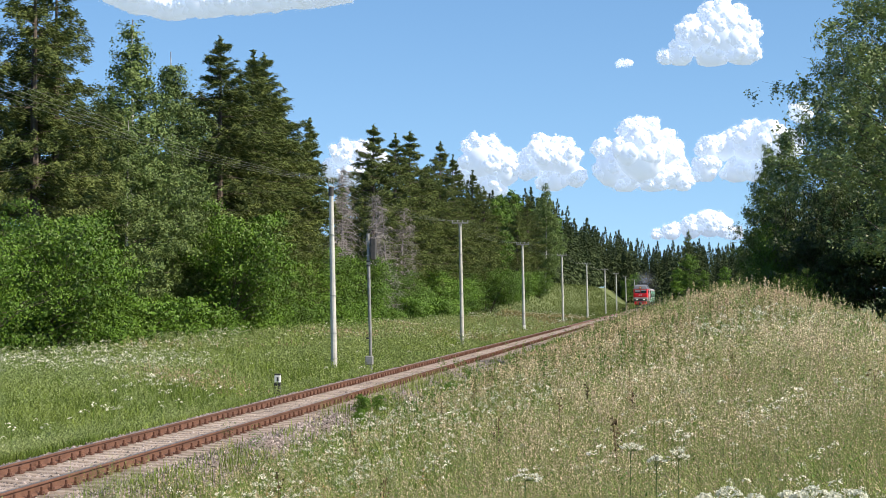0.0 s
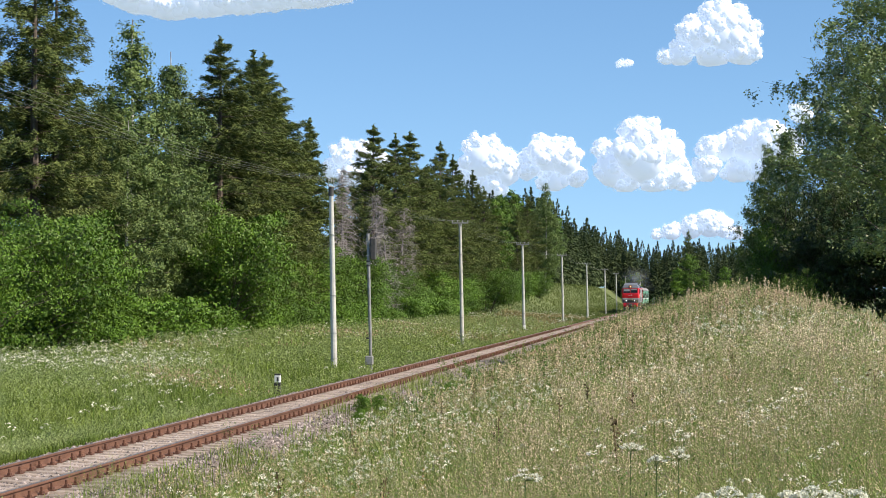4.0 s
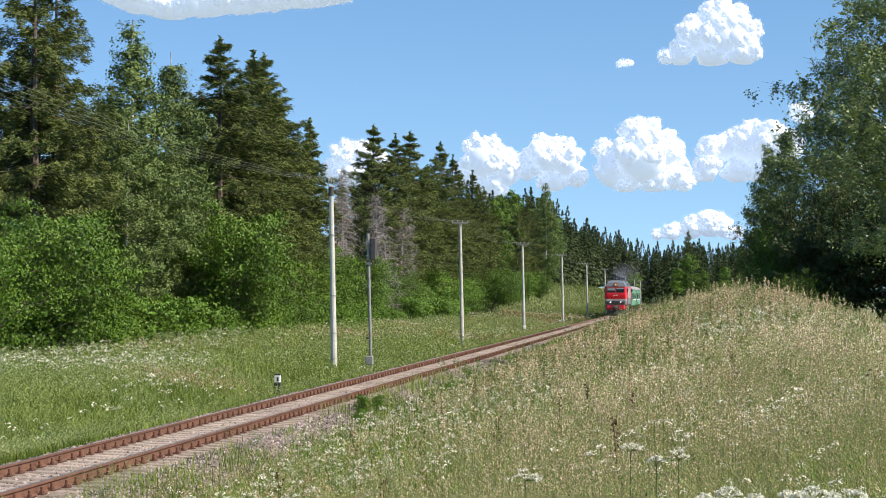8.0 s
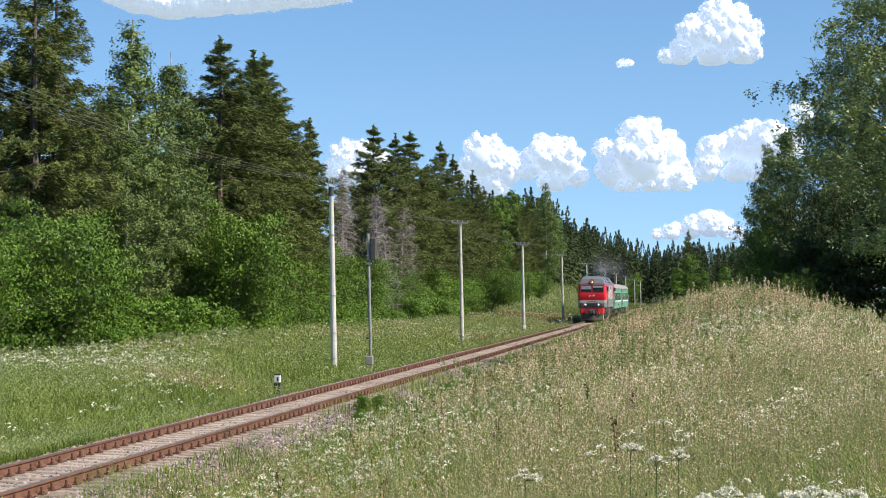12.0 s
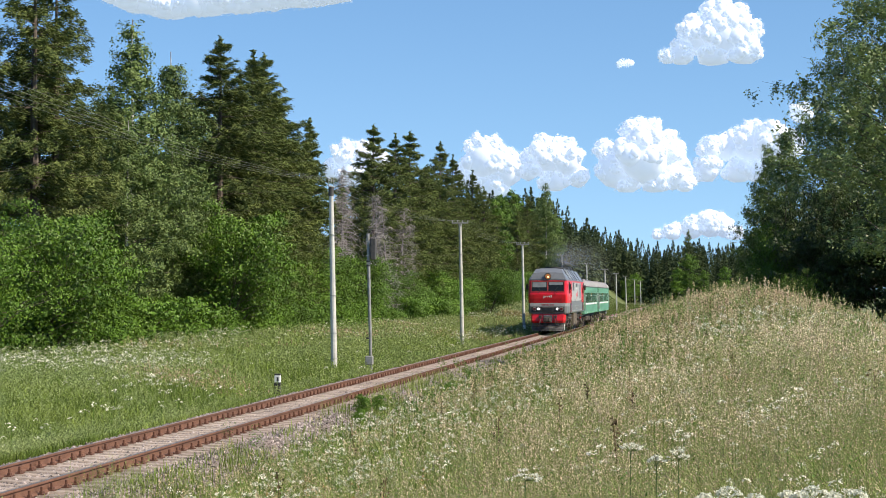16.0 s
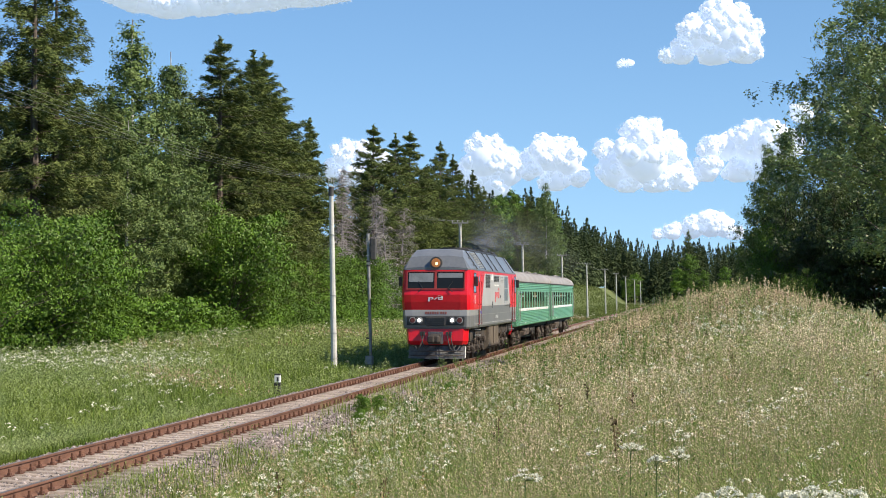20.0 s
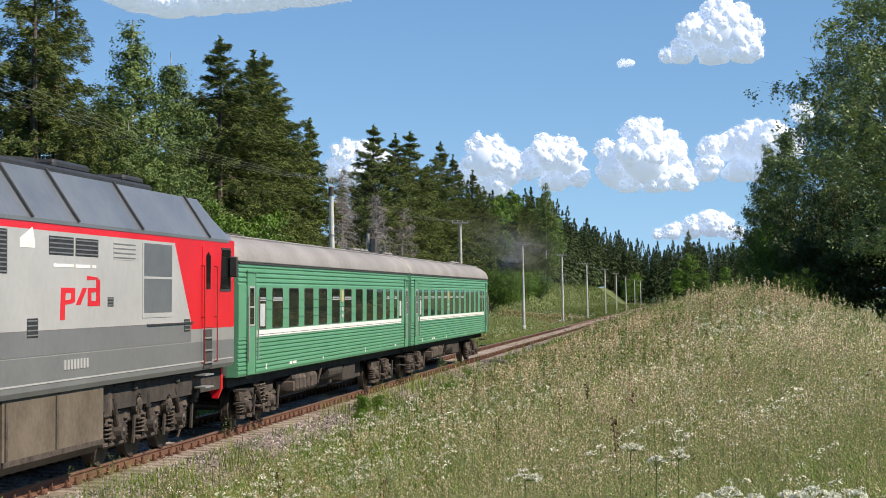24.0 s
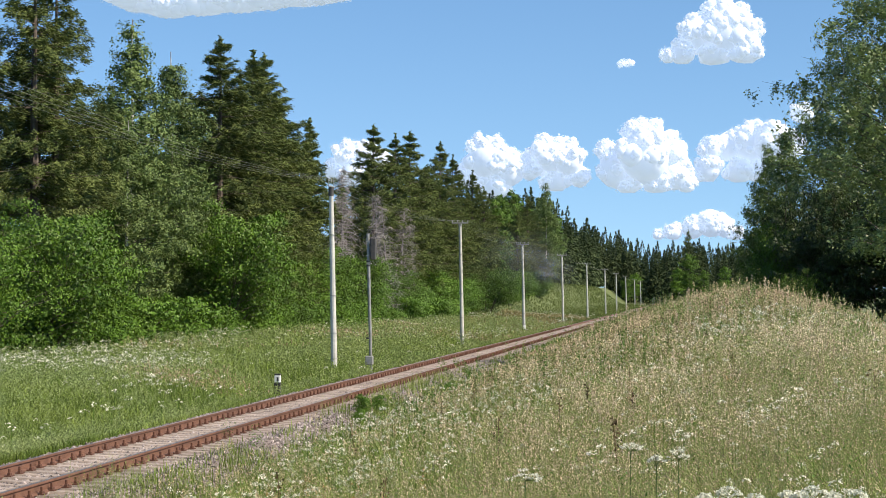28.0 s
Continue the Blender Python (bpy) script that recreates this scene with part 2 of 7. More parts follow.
def plate_x(bm, pts, x, depth, mat=0):
    """A plate from an outline of (y, z), its face at x, thick towards the middle."""
    s = 1 if x > 0 else -1
    a = [bm.verts.new((x, y, z)) for y, z in pts]
    b = [bm.verts.new((x - s * depth, y, z)) for y, z in pts]
    n = len(pts)
    bm.faces.new(a).material_index = mat
    bm.faces.new(b[::-1]).material_index = mat
    for i in range(n):
        bm.faces.new((a[i], b[i], b[(i + 1) % n], a[(i + 1) % n])).material_index = mat
    return bm


def BM():
    return bmesh.new()


def ss(a, b, v):
    t = np.clip((v - a) / (b - a), 0, 1)
    return t * t * (3 - 2 * t)


# ---- ground ----
def ground_z(X, Y):
    X, Y = np.asarray(X, float), np.asarray(Y, float)
    left = -0.66 + 0.38 * ss(-3.0, -7, X) + 0.5 * ss(-6, -22, X) + 5.0 * ss(-9, -19, X) * ss(235, 340, Y)
    top = 1.35 + 0.85 * ss(8, 70, Y) - 0.9 * ss(105, 180, Y)
    s = np.clip((X - 2.9) / 9.3, 0, 1) ** (1.08 - 0.24 * ss(45, 85, Y))
    right = -0.65 + (top + 0.65) * s - 0.85 * top * ss(12.9, 19.5, X)
    z = np.where(X < 0, left, right)
    z = z + 0.05 * np.sin(X * 0.9 + Y * 0.31) * np.cos(Y * 0.47) * ss(3, 6, np.abs(X))
    return z + 14.0 * ss(500, 1500, Y) * ss(30, 300, np.abs(X)) * 0.4


def soil_z(X, Y):
    """The ground, or the ballast's shoulder where that lies higher."""
    A = np.abs(np.asarray(X, float))
    return np.maximum(ground_z(X, Y), np.where(A < 3.0, -0.215 - np.maximum(0, A - 1.75) * 0.49, -9.0))


def build_ground():
    xs = np.concatenate([-np.geomspace(30, 3200, 24)[::-1], np.arange(-29.5, 30, 0.5), np.geomspace(30, 3200, 24)])
    ys = np.concatenate([[-3000, -800, -200, -60, -20], np.arange(-8, 140, 1.0), np.geomspace(140, 4600, 60)])
    X, Y = np.meshgrid(xs, ys)
    Z = ground_z(X, Y)
    n, k = len(xs), len(ys)
    i = np.arange(k - 1)[:, None] * n + np.arange(n - 1)[None]
    q = np.stack([i, i + 1, i + n + 1, i + n], -1).reshape(-1, 4)
    ob = new("ground", np_mesh("ground", np.stack([X, Y, Z], -1), q, mats=[M["soil"]], smooth=True))
    tagged(ob, "grassy soil of a meadow beside the railway", "ground", kind="structure")


build_ground()


# ---- railway track ----
def build_track():
    bm = BM()
    extrude_y(bm, [(-2.9, -0.80), (-1.75, -0.235), (1.75, -0.235), (2.95, -0.80)], -30, 700)
    bed = part("ballast_bed", bm, M["ballast"])
    tagged(bed, "pinkish crushed stone bed under the railway track", "ballast", kind="structure")
    for x in (-0.795, 0.795):
        bm = BM()
        prof = [(-0.075, -0.18), (0.075, -0.18), (0.072, -0.165), (0.012, -0.145), (0.010, -0.05), (0.036, -0.038), (0.036, -0.008), (0.028, 0.0),
                (-0.028, 0.0), (-0.036, -0.008), (-0.036, -0.038), (-0.010, -0.05), (-0.012, -0.145), (-0.072, -0.165)]
        extrude_y(bm, [(x + px, pz) for px, pz in prof], -30, 700)
        rail = part("rail", bm, M["rail"])
        bm = BM()
        extrude_y(bm, [(x - 0.024, -0.006), (x + 0.024, -0.006), (x + 0.022, 0.003), (x - 0.022, 0.003)], -30, 700)
        part("rail_head", bm, M["railtop"], rail, "worn shiny running surface")
        tagged(rail, "rusty brown steel rail with a worn shiny head", "rail", "rails of the track", "structure")
    return bed


BED = build_track()


def build_sleepers():
    """Concrete sleepers with a fastening at each rail; the near ones singly, the far ones joined."""
    def shape(bm, y):
        pts = [(-1.35, -0.19), (-1.05, -0.175), (-0.55, -0.175), (-0.3, -0.192), (0.3, -0.192), (0.55, -0.175), (1.05, -0.175), (1.35, -0.19)]
        top = [[bm.verts.new((x, y + d, z)) for x, z in pts] for d in (-0.115, 0.115)]
        low = [[bm.verts.new((x, y + d, -0.26)) for x, z in pts] for d in (-0.15, 0.15)]
        for i in range(7):
            bm.faces.new((top[0][i], top[0][i + 1], top[1][i + 1], top[1][i]))
            bm.faces.new((low[0][i], low[0][i + 1], top[0][i + 1], top[0][i]))
            bm.faces.new((top[1][i], top[1][i + 1], low[1][i + 1], low[1][i]))
        bm.faces.new((low[0][0], top[0][0], top[1][0], low[1][0]))
        bm.faces.new((low[0][-1], low[1][-1], top[1][-1], top[0][-1]))
        return bm

    def clip(bm, y):
        box(bm, -0.17, 0.17, y - 0.085, y + 0.085, -0.18, -0.155)
        for s in (-1, 1):
            box(bm, *sorted((s * 0.085, s * 0.135)), y - 0.05, y + 0.05, -0.155, -0.115)
            tube(bm, (s * 0.105, y, -0.115), (s * 0.105, y, -0.05), 0.024, seg=6)
        return bm
    sm = part("sleeper", shape(BM(), 0), M["sleeper"])
    cm = part("fastening", clip(BM(), 0), M["clip"])
    smesh, cmesh = sm.data, cm.data
    bpy.data.objects.remove(sm)
    bpy.data.objects.remove(cm)
    rng = random.Random(5)
    for k in range(290):
        y = 21.0 + k * 0.545 + rng.uniform(-0.02, 0.02)
        s = new("sleeper", smesh)
        s.parent = BED
        s.matrix_basis = pose(rng.uniform(-0.03, 0.03), y, rng.uniform(-0.008, 0.003), 0, 0, rng.uniform(-0.6, 0.6))
        for x in (-0.795, 0.795):
            c = new("fastening", cmesh)
            c.parent = s
            c.location = (x, 0, 0)
    bm = BM()
    for k in range(290, 900):
        shape(bm, 21.0 + k * 0.545)
    far = part("far_sleepers", bm, M["sleeper"], BED)
    tagged(far, kind="stuff")


def build_stones():
    """Crushed stones on the bed and its shoulders."""
    rng = np.random.default_rng(17)
    n = 32000
    Y = 21 * (110 / 21) ** rng.uniform(0, 1, n)
    X = rng.uniform(-1.8, 2.9, n)
    Z = np.where(np.abs(X) < 1.75, -0.236, -0.232 - (np.abs(X) - 1.75) * 0.47)
    r = rng.uniform(0.02, 0.05, n)
    o = np.array([[1, 0, 0], [0, 1, 0], [-1, 0, 0], [0, -1, 0], [0, 0, 0.85], [0, 0, -0.85]], float)
    v = o[None] * rng.uniform(0.65, 1.3, (n, 6, 1)) * r[:, None, None]
    a = rng.uniform(0, 2 * np.pi, n)
    c, s = np.cos(a)[:, None], np.sin(a)[:, None]
    tilt = rng.normal(0, 0.4, (n, 1))
    v = np.stack([v[..., 0] * c - v[..., 1] * s, v[..., 0] * s + v[..., 1] * c, v[..., 2] + tilt * v[..., 0]], 2)
    v += np.stack([X, Y, Z + r * 0.35], 1)[:, None]
    t = np.array([[0, 1, 4], [1, 2, 4], [2, 3, 4], [3, 0, 4], [1, 0, 5], [2, 1, 5], [3, 2, 5], [0, 3, 5]])
    t = (t[None] + np.arange(n)[:, None, None] * 6).reshape(-1, 3)
    ob = new("ballast_stones", np_mesh("ballast_stones", v.reshape(-1, 3), tris=t, mats=[M["stone"]]))
    tagged(ob, "pinkish grey crushed stones on the track bed", "ballast", kind="stuff")


build_sleepers()
build_stones()


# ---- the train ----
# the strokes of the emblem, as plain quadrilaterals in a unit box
EMBLEM = [[(0, 0), (0.11, 0), (0.13, 0.72), (0.02, 0.72)], [(0.13, 0.60), (0.36, 0.60), (0.36, 0.72), (0.13, 0.72)], [(0.26, 0.36), (0.36, 0.40), (0.36, 0.60), (0.26, 0.60)],
          [(0.13, 0.34), (0.26, 0.36), (0.26, 0.46), (0.13, 0.44)], [(0.38, 0.33), (0.49, 0.33), (0.66, 0.72), (0.55, 0.72)], [(0.68, 0.42), (0.77, 0.42), (0.77, 0.62), (0.68, 0.62)],
          [(0.68, 0.30), (1.0, 0.30), (1.0, 0.42), (0.68, 0.42)], [(0.68, 0.62), (0.90, 0.62), (0.90, 0.72), (0.68, 0.72)], [(0.90, 0.42), (1.0, 0.42), (1.0, 0.92), (0.90, 0.92)], [(0.66, 0.90), (0.90, 0.92), (0.98, 0.96), (0.66, 1.0)]]


def build_loco():
    loco = new("locomotive")
    tagged(loco, "red and grey diesel locomotive with lit head lamps", "locomotive")
    # lower body, stripe and red body, lofted upwards
    levels = [(1.47, 0.14, 1.34), (1.55, 0.10, 1.38), (2.03, 0.06, 1.39), (2.28, 0.09, 1.40), (2.62, 0.01, 1.41), (2.93, -0.03, 1.41), (3.10, 0.005, 1.41), (3.93, 0.20, 1.39), (4.05, 0.24, 1.37)]
    R = 20.45

    def loft(lo, hi):
        bm, rings = BM(), []
        for z, yf, wf in levels[lo:hi + 1]:
            sd = 1.54 if z > 1.5 else 1.50
            pts = [(-sd, R), (-sd, yf + 0.95), (-wf - 0.07, yf + 0.25), (-wf + 0.05, yf + 0.03), (-wf + 0.35, yf), (wf - 0.35, yf), (wf - 0.05, yf + 0.03), (wf + 0.07, yf + 0.25), (sd, yf + 0.95), (sd, R)]
            rings.append([bm.verts.new((x, y, z)) for x, y in pts])
        for a, b in zip(rings, rings[1:]):
            for i in range(len(a)):
                bm.faces.new((a[i], a[(i + 1) % len(a)], b[(i + 1) % len(a)], b[i]))
        bm.faces.new(rings[0][::-1])
        bm.faces.new(rings[-1])
        return bm
    part("lower_body", loft(0, 2), M["midgrey"], loco, "dark grey painted skirt")
    part("body_stripe", loft(2, 3), M["stripegrey"], loco, "light grey stripe, darkened for the shaded nose")
    part("body", loft(3, 8), M["red"], loco, "red painted body shell")
    # roof with sloping sides and a sloping brow over the cab
    bm = BM()
    rings = []
    for y, zs, ws, zt, wt in ((0.21, 4.06, 1.37, 4.08, 1.34), (0.50, 4.06, 1.47, 4.56, 1.14), (1.30, 4.06, 1.555, 4.88, 1.00), (19.4, 4.06, 1.55, 4.87, 1.02), (19.9, 4.06, 1.55, 4.55, 1.14), (20.45, 4.06, 1.50, 4.10, 1.3)):
        pts = [(-ws, zs - 0.06), (-ws, zs), (-wt, zt), (-wt * 0.5, zt + 0.05), (wt * 0.5, zt + 0.05), (wt, zt), (ws, zs), (ws, zs - 0.06)]
        rings.append([bm.verts.new((x, y, z)) for x, z in pts])
    for a, b in zip(rings, rings[1:]):
        for i in range(8):
            bm.faces.new((a[i], a[(i + 1) % 8], b[(i + 1) % 8], b[i]))
    bm.faces.new(rings[0][::-1])
    bm.faces.new(rings[-1])
    part("roof", bm, M["roofgrey"], loco, "grey painted roof")
    # roof ribs and the dark fan housing
    for y in (2.1, 5.45, 8.45, 10.5, 13.9, 18.4):
        for s in (-1, 1):
            bm = BM()
            a, b = [(s * 1.56, 4.06), (s * 1.01, 4.89)], 0.03
            vs = [bm.verts.new((x + s * o, y + d, z + o * 0.6)) for x, z in a for o in (0.0, 0.03) for d in (-b, b)]
            for f in ((0, 1, 3, 2), (4, 6, 7, 5), (0, 4, 5, 1), (2, 3, 7, 6), (0, 2, 6, 4), (1, 5, 7, 3)):
                bm.faces.new([vs[i] for i in f])
            part("roof_rib", bm, M["darksteel"], loco)
    for y0, y1 in ((3.35, 4.25), (4.35, 5.25)):
        for s in (-1, 1):
            bm = BM()
            for k in range(9):
                u = k / 8
                x, z = s * (1.50 - 0.42 * u), 4.14 + 0.64 * u
                box(bm, x - 0.02, x + 0.03, y0, y1, z, z + 0.03)
            # light grey instead of roof grey: the sun's glint is painted on the slats
            part("roof_grille", bm, M["lightgrey"], loco, "slatted roof intake, painted pale as a sun glint")
    bm = BM()
    box(bm, -0.90, 0.90, 4.6, 16.7, 4.84, 5.0, 0.05)
    box(bm, -0.72, 0.78, 11.6, 13.4, 4.98, 5.14, 0.05)
    box(bm, -0.60, 0.82, 15.2, 16.4, 4.98, 5.12, 0.05)
    for k in range(5):
        tube(bm, (0, 6.2 + k * 1.55, 4.98), (0, 6.2 + k * 1.55, 5.10), 0.66, seg=18)
    part("roof_equipment", bm, M["black"], loco, "dark fans and silencer on the roof")
    bm = BM()
    tube(bm, (0, 14.6, 4.85), (0, 14.6, 5.12), 0.28, 0.22, 14)
    part("exhaust_stack", bm, M["darksteel"], loco, "sooty exhaust stack")
    # windscreens
    for s in (-1, 1):
        bm = BM()
        x0, x1 = sorted((s * 0.05, s * 1.22))
        vs = [bm.verts.new(p) for p in ((x0, 0.005, 3.20), (x1, 0.005, 3.20), (x1, 0.165, 3.90), (x0, 0.165, 3.90))]
        bm.faces.new(vs)
        ex = bmesh.ops.extrude_face_region(bm, geom=bm.faces[:])
        bmesh.ops.translate(bm, verts=[v for v in ex["geom"] if isinstance(v, bmesh.types.BMVert)], vec=(0, 0.02, 0))
        w = part("windscreen", bm, M["glass"], loco, "dark windscreen")
        bm = BM()
        for (xa, xb, za, zb) in ((x0 - 0.05, x0, 3.15, 3.95), (x1, x1 + 0.05, 3.15, 3.95), (x0, x1, 3.15, 3.20), (x0, x1, 3.90, 3.95)):
            ya, yb = 0.0 + (za - 3.2) * 0.229, 0.0 + (zb - 3.2) * 0.229
            vs = [bm.verts.new(p) for p in ((xa, ya - 0.012, za), (xb, ya - 0.012, za), (xb, yb - 0.012, zb), (xa, yb - 0.012, zb), (xa, ya + 0.05, za), (xb, ya + 0.05, za), (xb, yb + 0.05, zb), (xa, yb + 0.05, zb))]
            for f in ((0, 1, 2, 3), (7, 6, 5, 4), (0, 4, 5, 1), (1, 5, 6, 2), (2, 6, 7, 3), (3, 7, 4, 0)):
                bm.faces.new([vs[i] for i in f])
        part("window_frame", bm, M["reddark"], w, "dark red windscreen frame")
        # a grey sheet over the upper pane stands in for reflected trees and sky
        bm = BM()
        zz = 3.48 if s < 0 else 3.66
        vs = [bm.verts.new(p) for q in (0.0, 0.008) for p in ((x0 + 0.06, 0.001 + (zz - 3.2) * 0.2286 - q, zz), (x1 - 0.06, 0.001 + (zz - 3.2) * 0.2286 - q, zz), (x1 - 0.06, 0.001 + 0.66 * 0.2286 - q, 3.86), (x0 + 0.06, 0.001 + 0.66 * 0.2286 - q, 3.86))]
        for f in ((0, 1, 2, 3), (7, 6, 5, 4), (0, 4, 5, 1), (1, 5, 6, 2), (2, 6, 7, 3), (3, 7, 4, 0)):
            bm.faces.new([vs[i] for i in f])
        part("sun_blind", bm, M["pane_sheen"], w, "grey sheet at the glass, painted as a reflection")
        bm = BM()
        tube(bm, (s * 0.75, -0.08, 3.04), (s * 0.55, -0.02, 3.22), 0.018, seg=6)
        tube(bm, (s * 0.55, -0.02, 3.22), (s * 0.75, 0.06, 3.5), 0.012, seg=6)
        part("wiper", bm, M["black"], loco)
    bm = BM()
    tube(bm, (0, 0.36, 4.30), (0, 0.14, 4.30), 0.27, 0.27, 20)
    hl = part("top_lamp", bm, M["darksteel"], loco, "round roof head lamp")
    bm = BM()
    tube(bm, (0, 0.16, 4.30), (0, 0.13, 4.30), 0.21, 0.19, 20)
    part("lamp_lens", bm, M["amber"], hl, "amber lens")
    bm = tube(BM(), (0.03, 0.135, 4.27), (0.03, 0.122, 4.27), 0.075, 0.05, 12)
    part("filament", bm, M["ember"], hl, "glowing lamp filament")
    # light clusters in a dark recess
    bm = BM()
    box(bm, -1.25, 1.25, 0.035, 0.1, 1.62, 2.0, 0.01)
    part("lamp_panel", bm, M["black"], loco, "dark lamp panel")
    bm = BM()
    box(bm, -0.42, 0.42, 0.015, 0.1, 1.58, 1.98, 0.02)
    part("front_hatch", bm, M["darksteel"], loco, "dark middle hatch")
    for x, lit in ((-1.0, 0), (-0.70, 1), (0.72, 1), (1.04, 0)):
        bm = BM()
        tube(bm, (x, 0.08, 1.83), (x, -0.01, 1.83), 0.15, 0.14, 18)
        h = part("buffer_lamp", bm, M["galv"], loco, "chrome-rimmed lamp")
        bm = BM()
        tube(bm, (x, 0.0, 1.83), (x, -0.025, 1.83), 0.115, 0.10, 18)
        part("lamp_lens", bm, M["glass"] if lit else M["lens"], h, "dark lamp glass" if lit else "unlit red lens")
        if lit:
            bm = tube(BM(), (x, -0.02, 1.83), (x, -0.034, 1.83), 0.088, 0.075, 14)
            part("lamp_glow", bm, M["lamp"], h, "bright white diodes")
    # lettering on the nose stands as bars, the emblem as plain strokes
    for x in (-0.46, -0.36, -0.26, -0.15, -0.05, 0.05, 0.20, 0.30, 0.40):
        bm = box(BM(), x, x + 0.075, 0.056, 0.1, 2.09, 2.20)
        part("number_bar", bm, M["fadedred"], loco, "faded red lettering bar")
    for k in range(5):
        bm = box(BM(), -0.38, 0.38, 0.0, 0.02, 1.62 + 0.07 * k, 1.645 + 0.07 * k)
        part("hatch_slat", bm, M["black"], loco)
    for st in EMBLEM:
        bm = BM()
        f = [bm.verts.new((-0.32 + 0.64 * u, 0.01 - (2.64 + 0.25 * v - 2.62) * 0.13 - 0.014, 2.64 + 0.25 * v)) for u, v in st]
        b = [bm.verts.new((p.co.x, p.co.y + 0.03, p.co.z)) for p in f]
        bm.faces.new(f)
        bm.faces.new(b[::-1])
        for k in range(4):
            bm.faces.new((f[k], b[k], b[(k + 1) % 4], f[(k + 1) % 4]))
        part("emblem_stroke", bm, M["white"], loco)
    # skirt, coupler and plough
    bm = BM()
    rings = []
    for z, y, w in ((0.78, 0.22, 1.22), (0.95, 0.08, 1.27), (1.46, 0.12, 1.30)):
        pts = [(-w, 1.35), (-w - 0.06, y + 0.5), (-w + 0.1, y), (-0.42, y), (0.42, y), (w - 0.1, y), (w + 0.06, y + 0.5), (w, 1.35)]
        rings.append([bm.verts.new((px, py, z)) for px, py in pts])
    for a, b in zip(rings, rings[1:]):
        for i in range(8):
            bm.faces.new((a[i], a[(i + 1) % 8], b[(i + 1) % 8], b[i]))
    bm.faces.new(rings[0][::-1])
    bm.faces.new(rings[-1])
    part("bumper_skirt", bm, M["red"], loco, "red bumper skirt")
    bm = BM()
    box(bm, -0.24, 0.24, -0.1, 0.4, 0.84, 1.24, 0.05)
    box(bm, -0.20, 0.20, -0.55, 0.2, 0.88, 1.18, 0.05)
    box(bm, -0.26, 0.02, -0.68, -0.45, 0.86, 1.20, 0.05)
    part("coupler", bm, M["underframe"], loco, "dark automatic coupler")
    for x, drop, end in ((0.5, 0.36, 0.86), (0.64, 0.30, 1.05), (-0.5, 0.38, -0.9), (-0.62, 0.44, -0.3)):
        # hoses looping down over the plough and up again to their stowage
        bm = BM()
        pts = [(x + (end - x) * k / 8, 0.06 - 0.26 * math.sin(math.pi * k / 8), 1.22 + (0.74 - 1.22) * k / 8 - (0.74 - drop) * math.sin(math.pi * k / 8)) for k in range(9)]
        for a, b in zip(pts, pts[1:]):
            tube(bm, a, b, 0.027, seg=6)
        box(bm, x - 0.05, x + 0.05, -0.02, 0.1, 1.16, 1.34, 0.015)
        part("brake_hose", bm, M["rubber"], loco, "looping black brake hose")
    bm = box(BM(), -0.33, 0.33, 0.02, 0.10, 0.80, 1.34, 0.02)
    part("coupler_plate", bm, M["plough"], loco, "grey plate behind the coupler")
    for x0, x1 in ((-1.32, -1.05), (1.05, 1.32)):
        bm = extrude_y(BM(), [(x0, 1.46), (x0, 1.0), (x0 + 0.08, 0.80), (x1 - 0.08, 0.80), (x1, 1.0), (x1, 1.46)], 20.25, 20.38)
        part("bumper_skirt", bm, M["red"], loco, "red rear bumper skirt")
    bm = box(BM(), -1.22, 1.22, 0.30, 0.42, 0.74, 0.80, 0.01)
    part("plough_beam", bm, M["black"], loco)
    # white strip on the sunny side only, painting the sunlit edge of the plough
    bm = BM()
    plate_x(bm, [(0.40, 0.20), (0.56, 0.20), (0.62, 0.70), (0.54, 0.70)], 1.245, 0.03)
    part("plough_edge", bm, M["white"], loco, "plough edge, white for the sunlight on it")
    bm = BM()
    vs = [(-1.25, 0.45, 0.18), (0.0, 0.0, 0.18), (1.25, 0.45, 0.18), (1.2, 0.55, 0.72), (0.0, 0.2, 0.72), (-1.2, 0.55, 0.72)]
    a = [bm.verts.new(v) for v in vs]
    b = [bm.verts.new((v[0], v[1] + 0.05, v[2])) for v in vs]
    for f in ((0, 1, 4, 5), (1, 2, 3, 4)):
        bm.faces.new([a[i] for i in f])
        bm.faces.new([b[i] for i in f][::-1])
    for i in range(6):
        bm.faces.new((a[i], b[i], b[(i + 1) % 6], a[(i + 1) % 6]))
    part("plough", bm, M["plough"], loco, "worn grey track plough, darkened for shade")
    for z in (0.32, 0.50):
        bm = BM()
        tube(bm, (-1.15, 0.38, z), (0.0, -0.03, z), 0.02, seg=6)
        tube(bm, (0.0, -0.03, z), (1.15, 0.38, z), 0.02, seg=6)
        part("plough_bar", bm, M["bogie"], loco, "worn bar")
    # side livery panels, doors, windows and grilles
    for s in (-1, 1):
        X = s * 1.546
        bm = plate_x(BM(), [(5.28, 3.89), (15.95, 3.89), (17.1, 2.42), (3.95, 2.42)], X, 0.03)
        part("grey_panel", bm, M["lightgrey"], loco, "light grey side panel")
        bm = plate_x(BM(), [(3.95, 2.416), (17.1, 2.416), (17.1, 2.05), (3.60, 2.05)], X, 0.03)
        part("dark_panel", bm, M["midgrey"], loco, "dark grey side panel")
        bm = plate_x(BM(), [(1.3, 1.66), (20.3, 1.66), (20.3, 1.635), (1.3, 1.635)], s * 1.549, 0.02)
        part("trim_line", bm, M["lightgrey"], loco)
